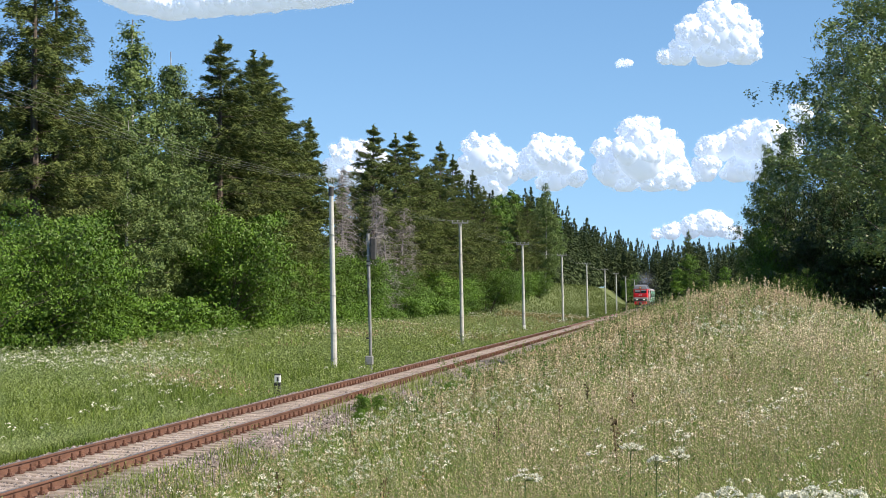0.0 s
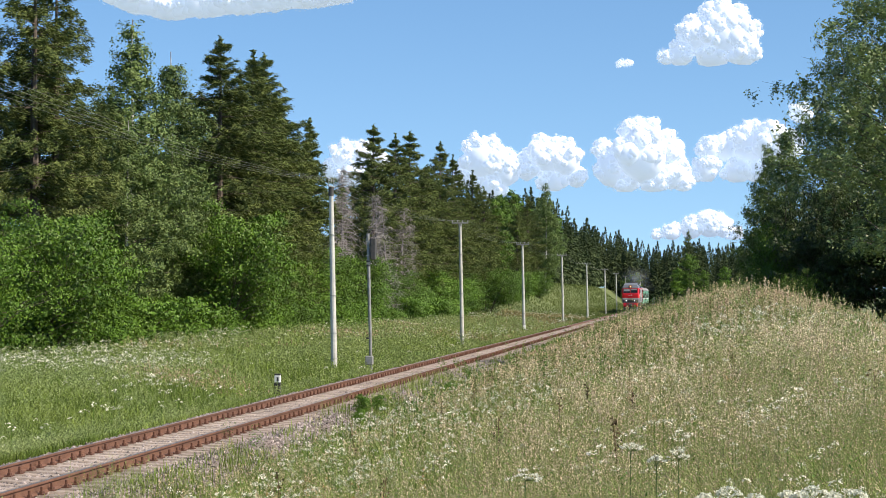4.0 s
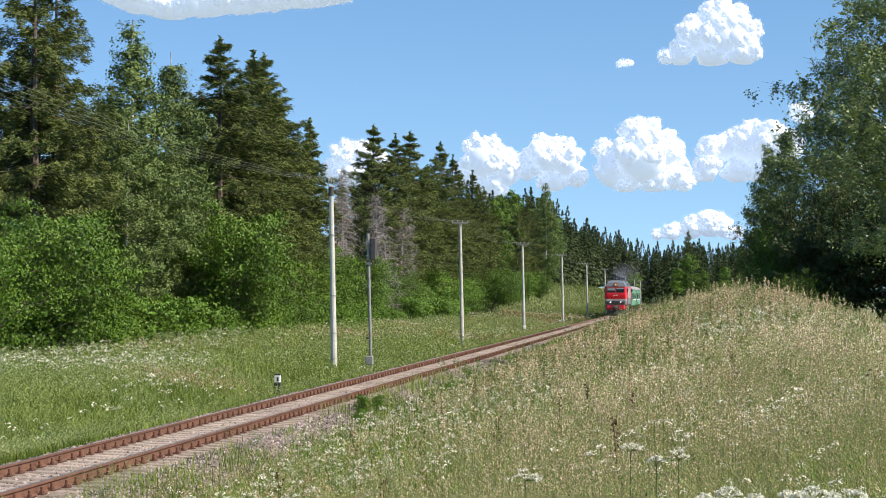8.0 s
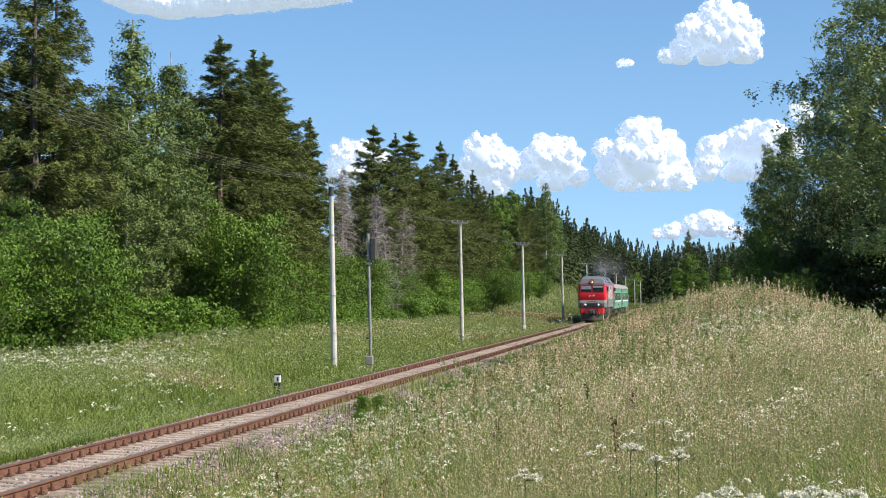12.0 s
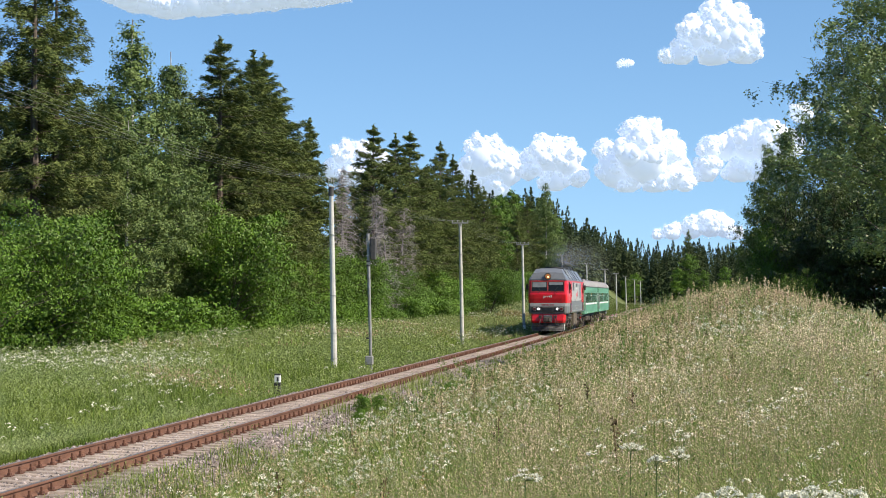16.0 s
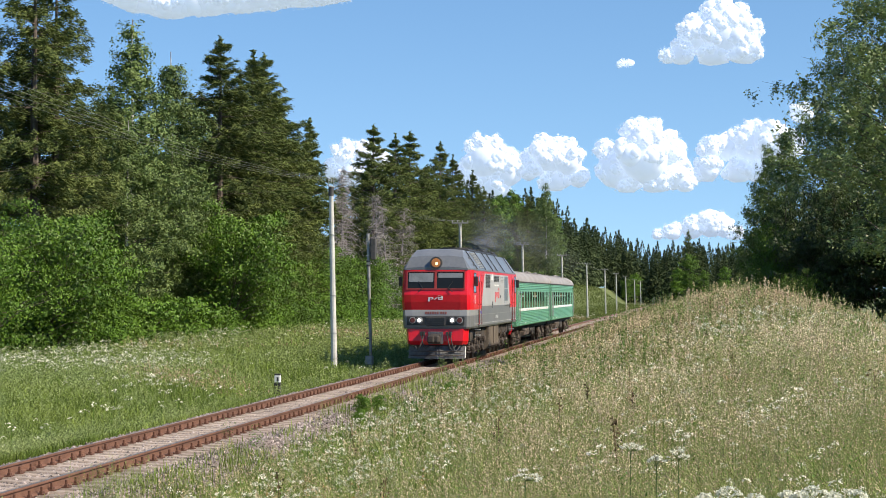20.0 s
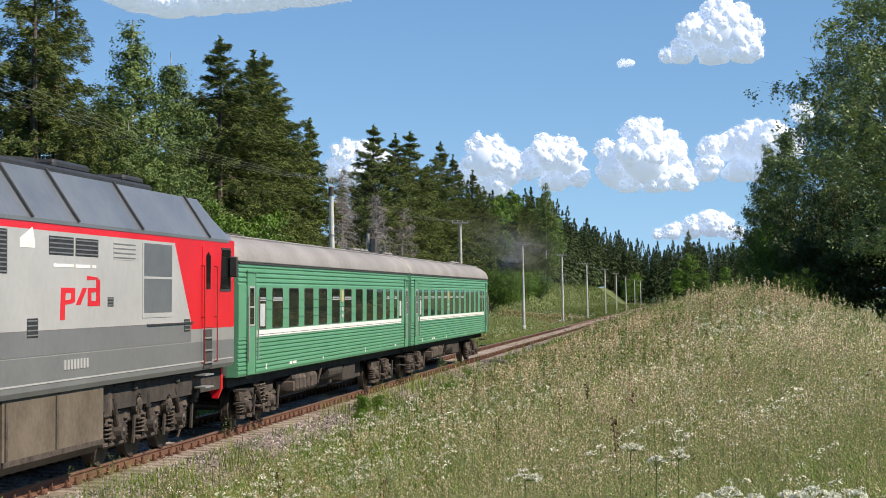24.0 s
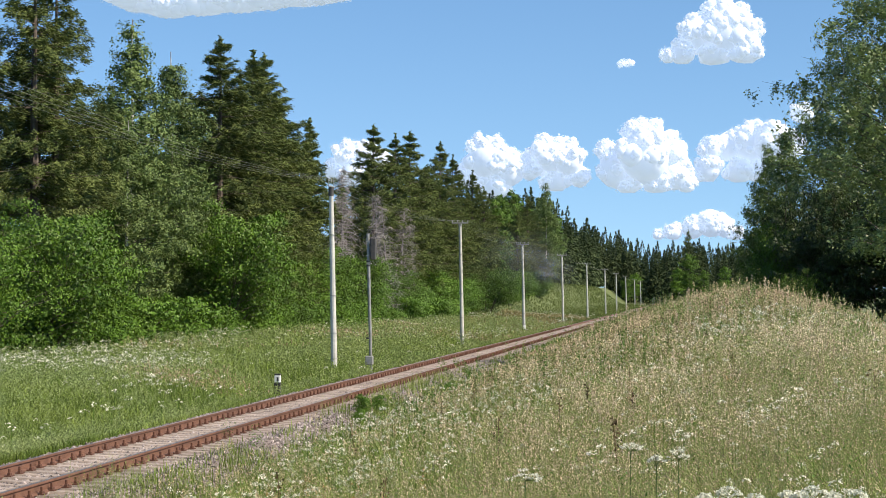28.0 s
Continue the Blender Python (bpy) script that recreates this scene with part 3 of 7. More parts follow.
        for y0, y1, z0, z1 in ((0.98, 1.82, 3.05, 3.85), (19.3, 20.1, 3.05, 3.85)):
            bm = plate_x(BM(), [(y0, z0), (y1, z0), (y1 - 0.05, z1), (y0 + 0.12, z1)], s * 1.55, 0.03)
            w = part("side_window", bm, M["glass"], loco, "dark cab side window")
            bm = BM()
            for a0, a1, b0, b1 in ((y0 - 0.04, y1 + 0.04, z0 - 0.04, z0), (y0 + 0.06, y1, z1, z1 + 0.04), (y1 - 0.02, y1 + 0.04, z0, z1)):
                plate_x(bm, [(a0, b0), (a1, b0), (a1, b1), (a0, b1)], s * 1.556, 0.03)
            part("window_frame", bm, M["rubber"], w)
        for y0, y1 in ((2.55, 3.4), (17.9, 18.75)):
            bm = plate_x(BM(), [(y0, 2.30), (y1, 2.30), (y1, 3.88), (y0, 3.88)], s * 1.552, 0.03)
            d = part("cab_door", bm, M["red"], loco, "red cab door")
            bm = plate_x(BM(), [(y0 + 0.28, 3.05), (y1 - 0.28, 3.05), (y1 - 0.26, 3.7), (y0 + 0.42, 3.78), (y0 + 0.26, 3.7)], s * 1.56, 0.02)
            part("door_window", bm, M["glass"], d)
            for y in (y0 - 0.06, y1 + 0.06):
                bm = tube(BM(), (s * 1.61, y, 1.62), (s * 1.61, y, 3.50), 0.013, seg=6)
                for z in (1.62, 2.5, 3.5):
                    tube(bm, (s * 1.54, y, z), (s * 1.61, y, z), 0.013, seg=5)
                part("grab_rail", bm, M["reddark"], loco, "dark red grab rail")
            bm = plate_x(BM(), [(y0 + 0.1, 1.50), (y1 - 0.1, 1.50), (y1 - 0.1, 2.26), (y0 + 0.1, 2.26)], s * 1.5495, 0.02)
            st = part("step_recess", bm, M["darksteel"], loco, "dark step recess in the body side")
            for z in (1.12, 1.36, 1.60, 1.84, 2.08):
                bm = box(BM(), *sorted((s * 1.36, s * 1.585)), y0 + 0.1, y1 - 0.1, z, z + 0.03)
                part("step", bm, M["galv"], st)
        for y0, y1, z0, z1, n, mm in ((5.6, 6.5, 3.24, 3.86, 7, "black"), (6.62, 7.5, 3.24, 3.86, 7, "black"), (9.2, 10.3, 3.54, 3.82, 8, "black"), (10.4, 11.5, 3.54, 3.82, 8, "black"), (12.3, 13.5, 3.52, 3.82, 4, "white"), (8.3, 8.75, 2.32, 2.60, 4, "black"), (12.0, 12.3, 2.75, 2.90, 3, "black"), (16.6, 17.0, 2.25, 2.48, 3, "black")):
            bm = plate_x(BM(), [(y0, z0), (y1, z0), (y1, z1), (y0, z1)], s * 1.551, 0.02)
            g = part("grille", bm, M["black"] if mm == "black" else M["lightgrey"], loco, "dark ventilation grille" if mm == "black" else "pale ventilation grille")
            bm = BM()
            k = max(3, int((z1 - z0) / 0.06))
            for i in range(k):
                z = z0 + (i + 0.5) * (z1 - z0) / k
                plate_x(bm, [(y0, z - 0.01), (y1, z - 0.01), (y1, z + 0.01), (y0, z + 0.01)], s * 1.557, 0.015)
            part("slat", bm, M["midgrey"], g)
        bm = BM()
        for z0, z1 in ((2.62, 3.22), (3.26, 3.84)):
            plate_x(bm, [(14.0, z0), (15.75, z0), (15.75, z1), (14.0, z1)], s * 1.551, 0.02)
        sh = part("radiator_shutter", bm, M["roofgrey"], loco, "grey shutter panel")
        bm = BM()
        for a0, a1, b0, b1 in ((13.92, 14.0, 2.54, 3.86), (15.75, 15.82, 2.54, 3.86), (14.0, 15.75, 3.22, 3.26), (14.0, 15.75, 2.54, 2.62)):
            plate_x(bm, [(a0, b0), (a1, b0), (a1, b1), (a0, b1)], s * 1.556, 0.02)
        part("shutter_frame", bm, M["lightgrey"], sh, "pale frame round the shutters")
        bm = plate_x(BM(), [(14.2, 2.40), (17.2, 2.40), (17.2, 2.425), (14.2, 2.425)], s * 1.575, 0.05)
        part("drip_rail", bm, M["darksteel"], loco)
        # emblem on the side as plain red strokes
        for st in EMBLEM:
            bm = plate_x(BM(), [(9.7 + 1.9 * (u if s > 0 else 1 - u), 2.56 + 0.68 * v) for u, v in st], s * 1.551, 0.02)
            part("emblem_stroke", bm, M["red"], loco)
        for k in range(8):
            y = 9.9 + k * 0.15
            bm = plate_x(BM(), [(y, 1.80), (y + 0.09, 1.80), (y + 0.09, 1.95), (y, 1.95)], s * 1.551, 0.02)
            part("number_bar", bm, M["lightgrey"], loco, "pale lettering bar")
        for y0, y1 in ((9.4, 10.3), (10.4, 11.1), (11.2, 11.4)):
            bm = plate_x(BM(), [(y0, 3.36), (y1, 3.36), (y1, 3.41), (y0, 3.41)], s * 1.551, 0.02)
            part("lettering_bar", bm, M["white"], loco)
        bm = plate_x(BM(), [(1.48 + 0.13 * math.cos(q), 2.72 + 0.19 * math.sin(q)) for q in [math.pi * e / 6 for e in range(12)]], s * 1.5475, 0.02)
        part("crest", bm, M["white"], loco, "small white oval crest")
        bm = plate_x(BM(), [(1.48 + 0.075 * math.cos(q), 2.72 + 0.12 * math.sin(q)) for q in [math.pi * e / 4 for e in range(8)]], s * 1.5515, 0.02)
        part("crest_shield", bm, M["red"], loco)
        bm = plate_x(BM(), [(3.5, 2.08), (3.9, 2.08), (3.9, 2.2), (3.5, 2.2)], s * 1.565, 0.02)
        part("plate", bm, surf("blue_plate", (0.10, 0.13, 0.45), (0.14, 0.17, 0.5), 8, 0.5), loco, "small blue plate")
        bm = plate_x(BM(), [(8.0, 3.62), (8.6, 3.62), (8.6, 3.72), (8.5, 3.92), (8.0, 3.75)], s * 1.551, 0.02)
        part("sign", bm, M["white"], loco, "small white sign")
        bm = plate_x(BM(), [(3.6, 3.80), (5.1, 3.80), (5.1, 3.83), (3.6, 3.83)], s * 1.565, 0.03)
        part("rain_strip", bm, M["red"], loco)
        for y0, z0 in ((1.45, 4.2), (1.5, 4.5)):
            for i in range(4):
                x = s * (1.555 - (z0 - 4.06) * 0.665)
                bm = box(BM(), x - 0.02, x + 0.02, y0 + i * 0.12, y0 + i * 0.12 + 0.05, z0, z0 + 0.09)
                part("roof_louvre", bm, M["midgrey"], loco)
        for y in (0.85, 19.9):
            bm = BM()
            box(bm, *sorted((s * 1.57, s * 1.74)), y, y + 0.07, 3.3, 3.72, 0.02)
            tube(bm, (s * 1.5, y + 0.1, 3.7), (s * 1.7, y + 0.05, 3.7), 0.02, seg=6)
            part("mirror", bm, M["black"], loco, "black side mirror")
        # underframe, tank, air tanks
    bm = BM()
    box(bm, -1.3, 1.3, 1.6, 20.3, 1.0, 1.47)
    part("underframe", bm, M["underframe"], loco)
    bm = BM()
    extrude_y(bm, [(-1.45, 0.55), (-1.3, 0.38), (1.3, 0.38), (1.45, 0.55), (1.45, 1.46), (-1.45, 1.46)], 7.6, 12.1)
    t = part("fuel_tank", bm, M["tank"], loco, "dusty tan fuel tank")
    for s in (-1, 1):
        bm = plate_x(BM(), [(7.7, 0.6), (7.78, 0.6), (7.78, 1.42), (7.7, 1.42)], s * 1.47, 0.03)
        plate_x(bm, [(9.8, 0.6), (9.88, 0.6), (9.88, 1.42), (9.8, 1.42)], s * 1.47, 0.03)
        plate_x(bm, [(7.6, 0.52), (12.1, 0.52), (12.1, 0.6), (7.6, 0.6)], s * 1.47, 0.03)
        part("tank_rib", bm, M["bogie"], t)
    # bogies of three axles
    for c in (4.6, 15.6):
        bm = BM()
        for s in (-1, 1):
            box(bm, *sorted((s * 1.02, s * 1.18)), c - 2.6, c + 2.6, 0.72, 0.98, 0.03)
        box(bm, -1.1, 1.1, c - 2.6, c - 2.4, 0.7, 0.95)
        box(bm, -1.1, 1.1, c + 2.4, c + 2.6, 0.7, 0.95)
        bog = part("bogie", bm, M["bogie"], loco, "dusty three-axle bogie frame")
        for k in (-1, 0, 1):
            y = c + k * 1.9
            wb = BM()
            for s in (-1, 1):
                tube(wb, (s * 0.73, 0, 0), (s * 0.86, 0, 0), 0.61, seg=24)
                tube(wb, (s * 0.70, 0, 0), (s * 0.73, 0, 0), 0.64, seg=24)
                tube(wb, (s * 0.86, 0, 0), (s * 0.88, 0, 0), 0.48, 0.46, seg=24)
                for a in range(6):
                    q = a * math.pi / 3
                    tube(wb, (s * 0.86, 0.3 * math.cos(q), 0.3 * math.sin(q)), (s * 0.895, 0.3 * math.cos(q), 0.3 * math.sin(q)), 0.06, seg=6)
            tube(wb, (-0.8, 0, 0), (0.8, 0, 0), 0.1, seg=10)
            ws = part("wheelset", wb, M["wheel"], bog, "steel wheels on an axle")
            ws.location = (0, y, 0.61)
            WHEELS.append((ws, y, 0.61, 0.61))
            for s in (-1, 1):
                bm = BM()
                box(bm, *sorted((s * 0.95, s * 1.20)), y - 0.22, y + 0.22, 0.42, 0.80, 0.06)
                box(bm, *sorted((s * 1.0, s * 1.16)), y - 0.62, y + 0.62, 0.34, 0.44, 0.03)
                ab = part("axle_box", bm, M["bogie"], bog, "dusty axle box")
                bm = tube(BM(), (s * 1.18, y, 0.61), (s * 1.30, y, 0.61), 0.19, 0.16, 14)
                tube(bm, (s * 1.30, y, 0.61), (s * 1.33, y, 0.61), 0.08, 0.06, 8)
                part("axle_cover", bm, M["wheel"], ab, "round axle cover")
                for d in (-0.44, 0.44):
                    bm = BM()
                    turns, seg = 5, 10
                    pts = [(s * 1.10 + 0.105 * math.cos(q), y + d + 0.105 * math.sin(q), 0.44 + 0.36 * q / (turns * 2 * math.pi)) for q in [2 * math.pi * e / seg for e in range(turns * seg + 1)]]
                    for a, b in zip(pts, pts[1:]):
                        tube(bm, a, b, 0.024, seg=4, cap=False)
                    tube(bm, (s * 1.10, y + d, 0.80), (s * 1.10, y + d, 0.90), 0.15, 0.12, 10)
                    part("spring", bm, M["bogie"], bog, "coil spring")
                # brake cylinder, lever and damper, each axle a little otherwise
                v = 0.12 * ((k + (1 if c > 9 else 0)) % 2)
                bm = tube(BM(), (s * 0.95, y + 0.86, 1.02 - v), (s * 1.30, y + 0.86, 1.02 - v), 0.19, seg=14)
                tube(bm, (s * 1.30, y + 0.86, 1.02 - v), (s * 1.34, y + 0.86, 1.02 - v), 0.14, 0.10, 12)
                for q in range(6):
                    tube(bm, (s * 1.30, y + 0.86 + 0.155 * math.cos(q), 1.02 - v + 0.155 * math.sin(q)), (s * 1.33, y + 0.86 + 0.155 * math.cos(q), 1.02 - v + 0.155 * math.sin(q)), 0.022, seg=5)
                part("brake_cylinder", bm, M["bogie"], bog, "round brake cylinder")
                bm = tube(BM(), (s * 1.24, y + 0.70, 0.34), (s * 1.24, y + 0.80, 0.98), 0.035, seg=6)
                box(bm, *sorted((s * 0.78, s * 1.05)), y + 0.62, y + 0.74, 0.36, 0.86, 0.03)
                part("brake_lever", bm, M["underframe"], bog)
                bm = tube(BM(), (s * 1.26, y - 0.30, 0.72), (s * 1.26, y - 0.72 + v, 1.36), 0.055, 0.04, 8)
                tube(bm, (s * 1.26, y - 0.45, 0.94), (s * 1.26, y - 0.62 + v, 1.22), 0.08, 0.08, 10)
                part("damper", bm, M["wheel"], bog)
                bm = BM()
                pts = [(s * 1.22, y + 0.86, 1.18 - v), (s * 1.27, y + 0.5, 1.30), (s * 1.27, y + 0.1, 1.22 + v), (s * 1.25, y - 0.1, 0.98), (s * 1.2, y - 0.2, 0.86)]
                for a, b in zip(pts, pts[1:]):
                    tube(bm, a, b, 0.022, seg=5)
                part("brake_pipe", bm, M["rubber"], bog)
        for s in (-1, 1):
            # bolster springs under the body, a sand box and its hose at each end
            for d in (-1.35, 1.35):
                bm = tube(BM(), (s * 1.18, c + d, 1.0), (s * 1.18, c + d, 1.36), 0.14, 0.14, 12)
                tube(bm, (s * 1.18, c + d, 1.30), (s * 1.18, c + d, 1.42), 0.19, 0.19, 12)
                part("body_mount", bm, M["underframe"], bog)
            for d in (-2.75, 2.75):
                bm = box(BM(), *sorted((s * 0.98, s * 1.32)), c + d - 0.17, c + d + 0.17, 0.86, 1.36, 0.05)
                tube(bm, (s * 1.15, c + d, 0.88), (s * 0.98, c + d * 0.93, 0.16), 0.03, seg=6)
                part("sand_box", bm, M["bogie"], bog, "sand box with a hose")
            bm = tube(BM(), (s * 1.3, c - 2.5, 1.41), (s * 1.3, c + 2.5, 1.41), 0.028, seg=6)
            tube(bm, (s * 1.27, c - 2.2, 1.33), (s * 1.27, c + 1.6, 1.33), 0.02, seg=6)
            part("air_pipe", bm, M["underframe"], bog)
    return loco


def build_coach(name, lab, first):
    coach = new(name)
    tagged(coach, lab, "passenger coach", "green coaches of the train")
    L = 23.55
    # corrugated side profile, upwards on one side
    prof = [(1.50, 1.20)]
    z = 1.26
    while z < 2.0:
        prof += [(1.525, z), (1.522, z + 0.042), (1.494, z + 0.060), (1.494, z + 0.074)]
        z += 0.09
    prof += [(1.525, 2.03), (1.525, 3.16)]
    z = 3.19
    while z < 3.6:
        prof += [(1.496, z), (1.496, z + 0.014), (1.525, z + 0.032), (1.522, z + 0.080)]
        z += 0.105
    prof += [(1.525, 3.66)]
    for s in (-1, 1):
        bm = BM()
        full = [(s * x, z) for x, z in prof] + [(s * 1.40, 3.66), (s * 1.40, 1.20)]
        extrude_y(bm, full, 0.0, L)
        part("side_wall", bm, M["green"], coach, "corrugated green side wall")
        bm = plate_x(BM(), [(1.62, 2.02), (L - 1.62, 2.02), (L - 1.62, 2.158), (1.62, 2.158)], s * 1.533, 0.02)
        part("white_stripe", bm, M["white"], coach, "white stripe along the side")
        bm = plate_x(BM(), [(1.62, 2.058), (L - 1.62, 2.058), (L - 1.62, 2.066), (1.62, 2.066)], s * 1.538, 0.02)
        part("stripe_line", bm, M["darksteel"], coach)
        ws = [(1.9, 2.5)] + [(3.18 + 1.755 * k, 4.20 + 1.755 * k) for k in range(9)] + [(18.95, 19.55), (20.5, 21.05), (21.5, 22.0)]
        if not first:
            ws = [(1.76, 2.36)] + [(2.98 + 1.755 * k, 3.92 + 1.755 * k) for k in range(9)] + [(18.75, 19.45), (20.45, 21.05), (21.5, 21.95)]
        for k, (y0, y1) in enumerate(ws):
            bm = BM()
            r = 0.045
            o = [(y0 + r, 2.20), (y1 - r, 2.20), (y1, 2.20 + r), (y1, 3.08 - r), (y1 - r, 3.08), (y0 + r, 3.08), (y0, 3.08 - r), (y0, 2.20 + r)]
            plate_x(bm, o, s * 1.529, 0.02)
            w = part("window", bm, M["glass"], coach, "dark window")
            bm = BM()
            oo = [(y + (0.02 if y > (y0 + y1) / 2 else -0.02), z + (0.02 if z > 2.6 else -0.02)) for y, z in o]
            for i in range(8):
                j = (i + 1) % 8
                plate_x(bm, [o[i], oo[i], oo[j], o[j]], s * 1.534, 0.03)
            part("window_frame", bm, M["rubber"], w)
            kind = (k * 7 + (0 if first else 3)) % 5
            if kind in (0, 2) or (not first and k < 8):
                bm = plate_x(BM(), [(y0, 2.80), (y1, 2.80), (y1, 2.83), (y0, 2.83)], s * 1.535, 0.02)
                part("window_bar", bm, M["lightgrey"], w)
                bm = BM()
                a = [bm.verts.new((s * xx, yy, zz)) for xx, yy, zz in ((1.532, y0 + 0.05, 2.84), (1.532, y1 - 0.05, 2.84), (1.46, y1 - 0.05, 3.02), (1.46, y0 + 0.05, 3.02))]
                bm.faces.new(a)
                ex = bmesh.ops.extrude_face_region(bm, geom=bm.faces[:])
                bmesh.ops.translate(bm, verts=[v for v in ex["geom"] if isinstance(v, bmesh.types.BMVert)], vec=(s * 0.015, 0, 0))
                part("top_vent", bm, M["galv"], w, "tilted top light")
            if k == 0 or (first and k == 12):
                bm = plate_x(BM(), [(y0 + 0.06, 2.24), (y1 - 0.06, 2.24), (y1 - 0.06, 2.74), (y0 + 0.06, 2.74)], s * 1.531, 0.01)
                part("curtain", bm, M["curtain"], w, "pale curtain")
        # ribs between the windows
        for (a0, a1), (b0, b1) in zip(ws, ws[1:]):
            for z in (2.42, 2.62, 2.82):
                bm = plate_x(BM(), [(a1 + 0.07, z), (b0 - 0.07, z), (b0 - 0.07, z + 0.022), (a1 + 0.07, z + 0.022)], s * 1.540, 0.02)
                part("wall_rib", bm, M["green"], coach)
        for y0, y1 in ((0.78, 1.48), (L - 0.85, L - 0.2)):
            bm = plate_x(BM(), [(y0, 1.22), (y1, 1.22), (y1, 3.42), (y0, 3.42)], s * 1.536, 0.03)
            d = part("door", bm, M["green"], coach, "green end door")
            bm = plate_x(BM(), [(y0 + 0.15, 2.3), (y1 - 0.15, 2.3), (y1 - 0.15, 3.08), (y0 + 0.15, 3.08)], s * 1.541, 0.02)
            part("door_window", bm, M["glass"], d)
            bm = BM()
            for a0, a1, b0, b1 in ((y0 + 0.11, y0 + 0.15, 2.26, 3.12), (y1 - 0.15, y1 - 0.11, 2.26, 3.12), (y0 + 0.15, y1 - 0.15, 3.08, 3.12), (y0 + 0.15, y1 - 0.15, 2.26, 2.30), (y0 + 0.15, y1 - 0.15, 2.66, 2.69)):
                plate_x(bm, [(a0, b0), (a1, b0), (a1, b1), (a0, b1)], s * 1.547, 0.02)
            part("door_window_frame", bm, M["lightgrey"], d, "pale frame of the door window")
            for y in (y0 - 0.08, y1 + 0.08):
                bm = tube(BM(), (s * 1.58, y, 1.5), (s * 1.58, y, 2.9), 0.018, seg=6)
                part("grab_rail", bm, M["galv"], d)
            bm = plate_x(BM(), [(y0 - 0.08, 3.42), (y1 + 0.08, 3.42), (y1 + 0.08, 3.46), (y0 - 0.08, 3.46)], s * 1.56, 0.06)
            part("door_canopy", bm, M["green"], d)
            bm = BM()
            for z in (1.16, 0.86, 0.58):
                box(bm, *sorted((s * 1.2, s * 1.48)), y0 + 0.05, y1 - 0.05, z, z + 0.04)
            part("step", bm, M["underframe"], d)
    for s in (-1, 1):
        for y0, y1, z0, z1 in ((5.0, 5.25, 1.30, 1.36), (5.35, 5.75, 1.30, 1.36), (2.55, 2.62, 1.27, 1.40), (15.2, 15.26, 1.27, 1.40), (20.6, 20.9, 1.30, 1.35), (9.0, 9.05, 1.27, 1.36)):
            bm = plate_x(BM(), [(y0, z0), (y1, z0), (y1, z1), (y0, z1)], s * 1.531, 0.02)
            part("lettering_bar", bm, M["white"], coach, "white lettering bar")
        yc = 11.44 if first else 9.42
        bm = plate_x(BM(), [(yc, 2.74), (yc + 0.32, 2.74), (yc + 0.32, 3.06), (yc, 3.06)], s * 1.545, 0.02)
        part("route_plate", bm, M["plate"], coach, "small yellowish route plate")
        for k in range(2):
            bm = plate_x(BM(), [(yc + 0.05, 2.32 + 0.18 * k), (yc + 0.27, 2.32 + 0.18 * k), (yc + 0.27, 2.42 + 0.18 * k), (yc + 0.05, 2.42 + 0.18 * k)], s * 1.546, 0.02)
            part("notice", bm, M["curtain"], coach, "pale notice")
        for y0 in (0.70, 1.50, L - 0.93, L - 0.16):
            bm = plate_x(BM(), [(y0, 1.22), (y0 + 0.035, 1.22), (y0 + 0.035, 3.45), (y0, 3.45)], s * 1.5375, 0.02)
            part("door_seam", bm, M["greendark"], coach, "dark seam beside the door")
        for k in range(4):
            z = 3.22 + 0.07 * k
            bm = plate_x(BM(), [(L - 0.62, z), (L - 0.22, z), (L - 0.22, z + 0.035), (L - 0.62, z + 0.035)], s * 1.548, 0.03)
            part("vent_slat", bm, M["greendark"], coach)
    # ends
    for y0, y1 in ((0.0, 0.12), (L - 0.12, L)):
        bm = BM()
        box(bm, -1.40, 1.40, y0, y1, 1.2, 3.7)
        part("end_wall", bm, M["green"], coach)
    bm = BM()
    box(bm, -1.28, 1.28, -0.27, 0.0, 1.2, 3.8, 0.04)
    part("gangway", bm, M["rubber"], coach, "black rubber gangway")
    bm = BM()
    box(bm, -1.28, 1.28, L, L + 0.27, 1.2, 3.8, 0.04)
    part("gangway", bm, M["rubber"], coach, "black rubber gangway")
    # roof
    bm = BM()
    arc = [(-1.56, 3.64), (-1.56, 3.67)] + [(-1.53 * math.cos(a), 3.68 + 0.66 * math.sin(a) ** 0.8) for a in [math.pi * i / 16 for i in range(1, 16)]] + [(1.56, 3.67), (1.56, 3.64)]
    rings = []
    for y, k in ((0.0, 0.90), (0.25, 0.985), (0.6, 1.0), (L - 0.6, 1.0), (L - 0.25, 0.985), (L, 0.90)):
        rings.append([bm.verts.new((x, y, 3.64 + (z - 3.64) * k)) for x, z in arc])
    for a, b in zip(rings, rings[1:]):
        for i in range(len(a)):
            bm.faces.new((a[i], a[(i + 1) % len(a)], b[(i + 1) % len(a)], b[i]))
    bm.faces.new(rings[0][::-1])
    bm.faces.new(rings[-1])
    roof = part("roof", bm, M["coachroof"], coach, "weathered grey rounded roof", smooth=True)
    for y in (2.0, 2.6, 3.1, 20.2, 20.8, 21.5, 22.3):
        bm = BM()
        tube(bm, (0.25, y, 4.3), (0.25, y, 4.42), 0.13, 0.1, 10)
        part("roof_vent", bm, M["coachroof"], roof)
    for y0, y1 in ((0.5, 4.0), (19.4, 23.0)):
        for k in range(3):
            bm = tube(BM(), (0.2 + 0.2 * k, y0, 4.37 - 0.03 * k), (0.2 + 0.2 * k, y1, 4.37 - 0.03 * k), 0.022, seg=6)
            part("roof_pipe", bm, M["darksteel"], roof)
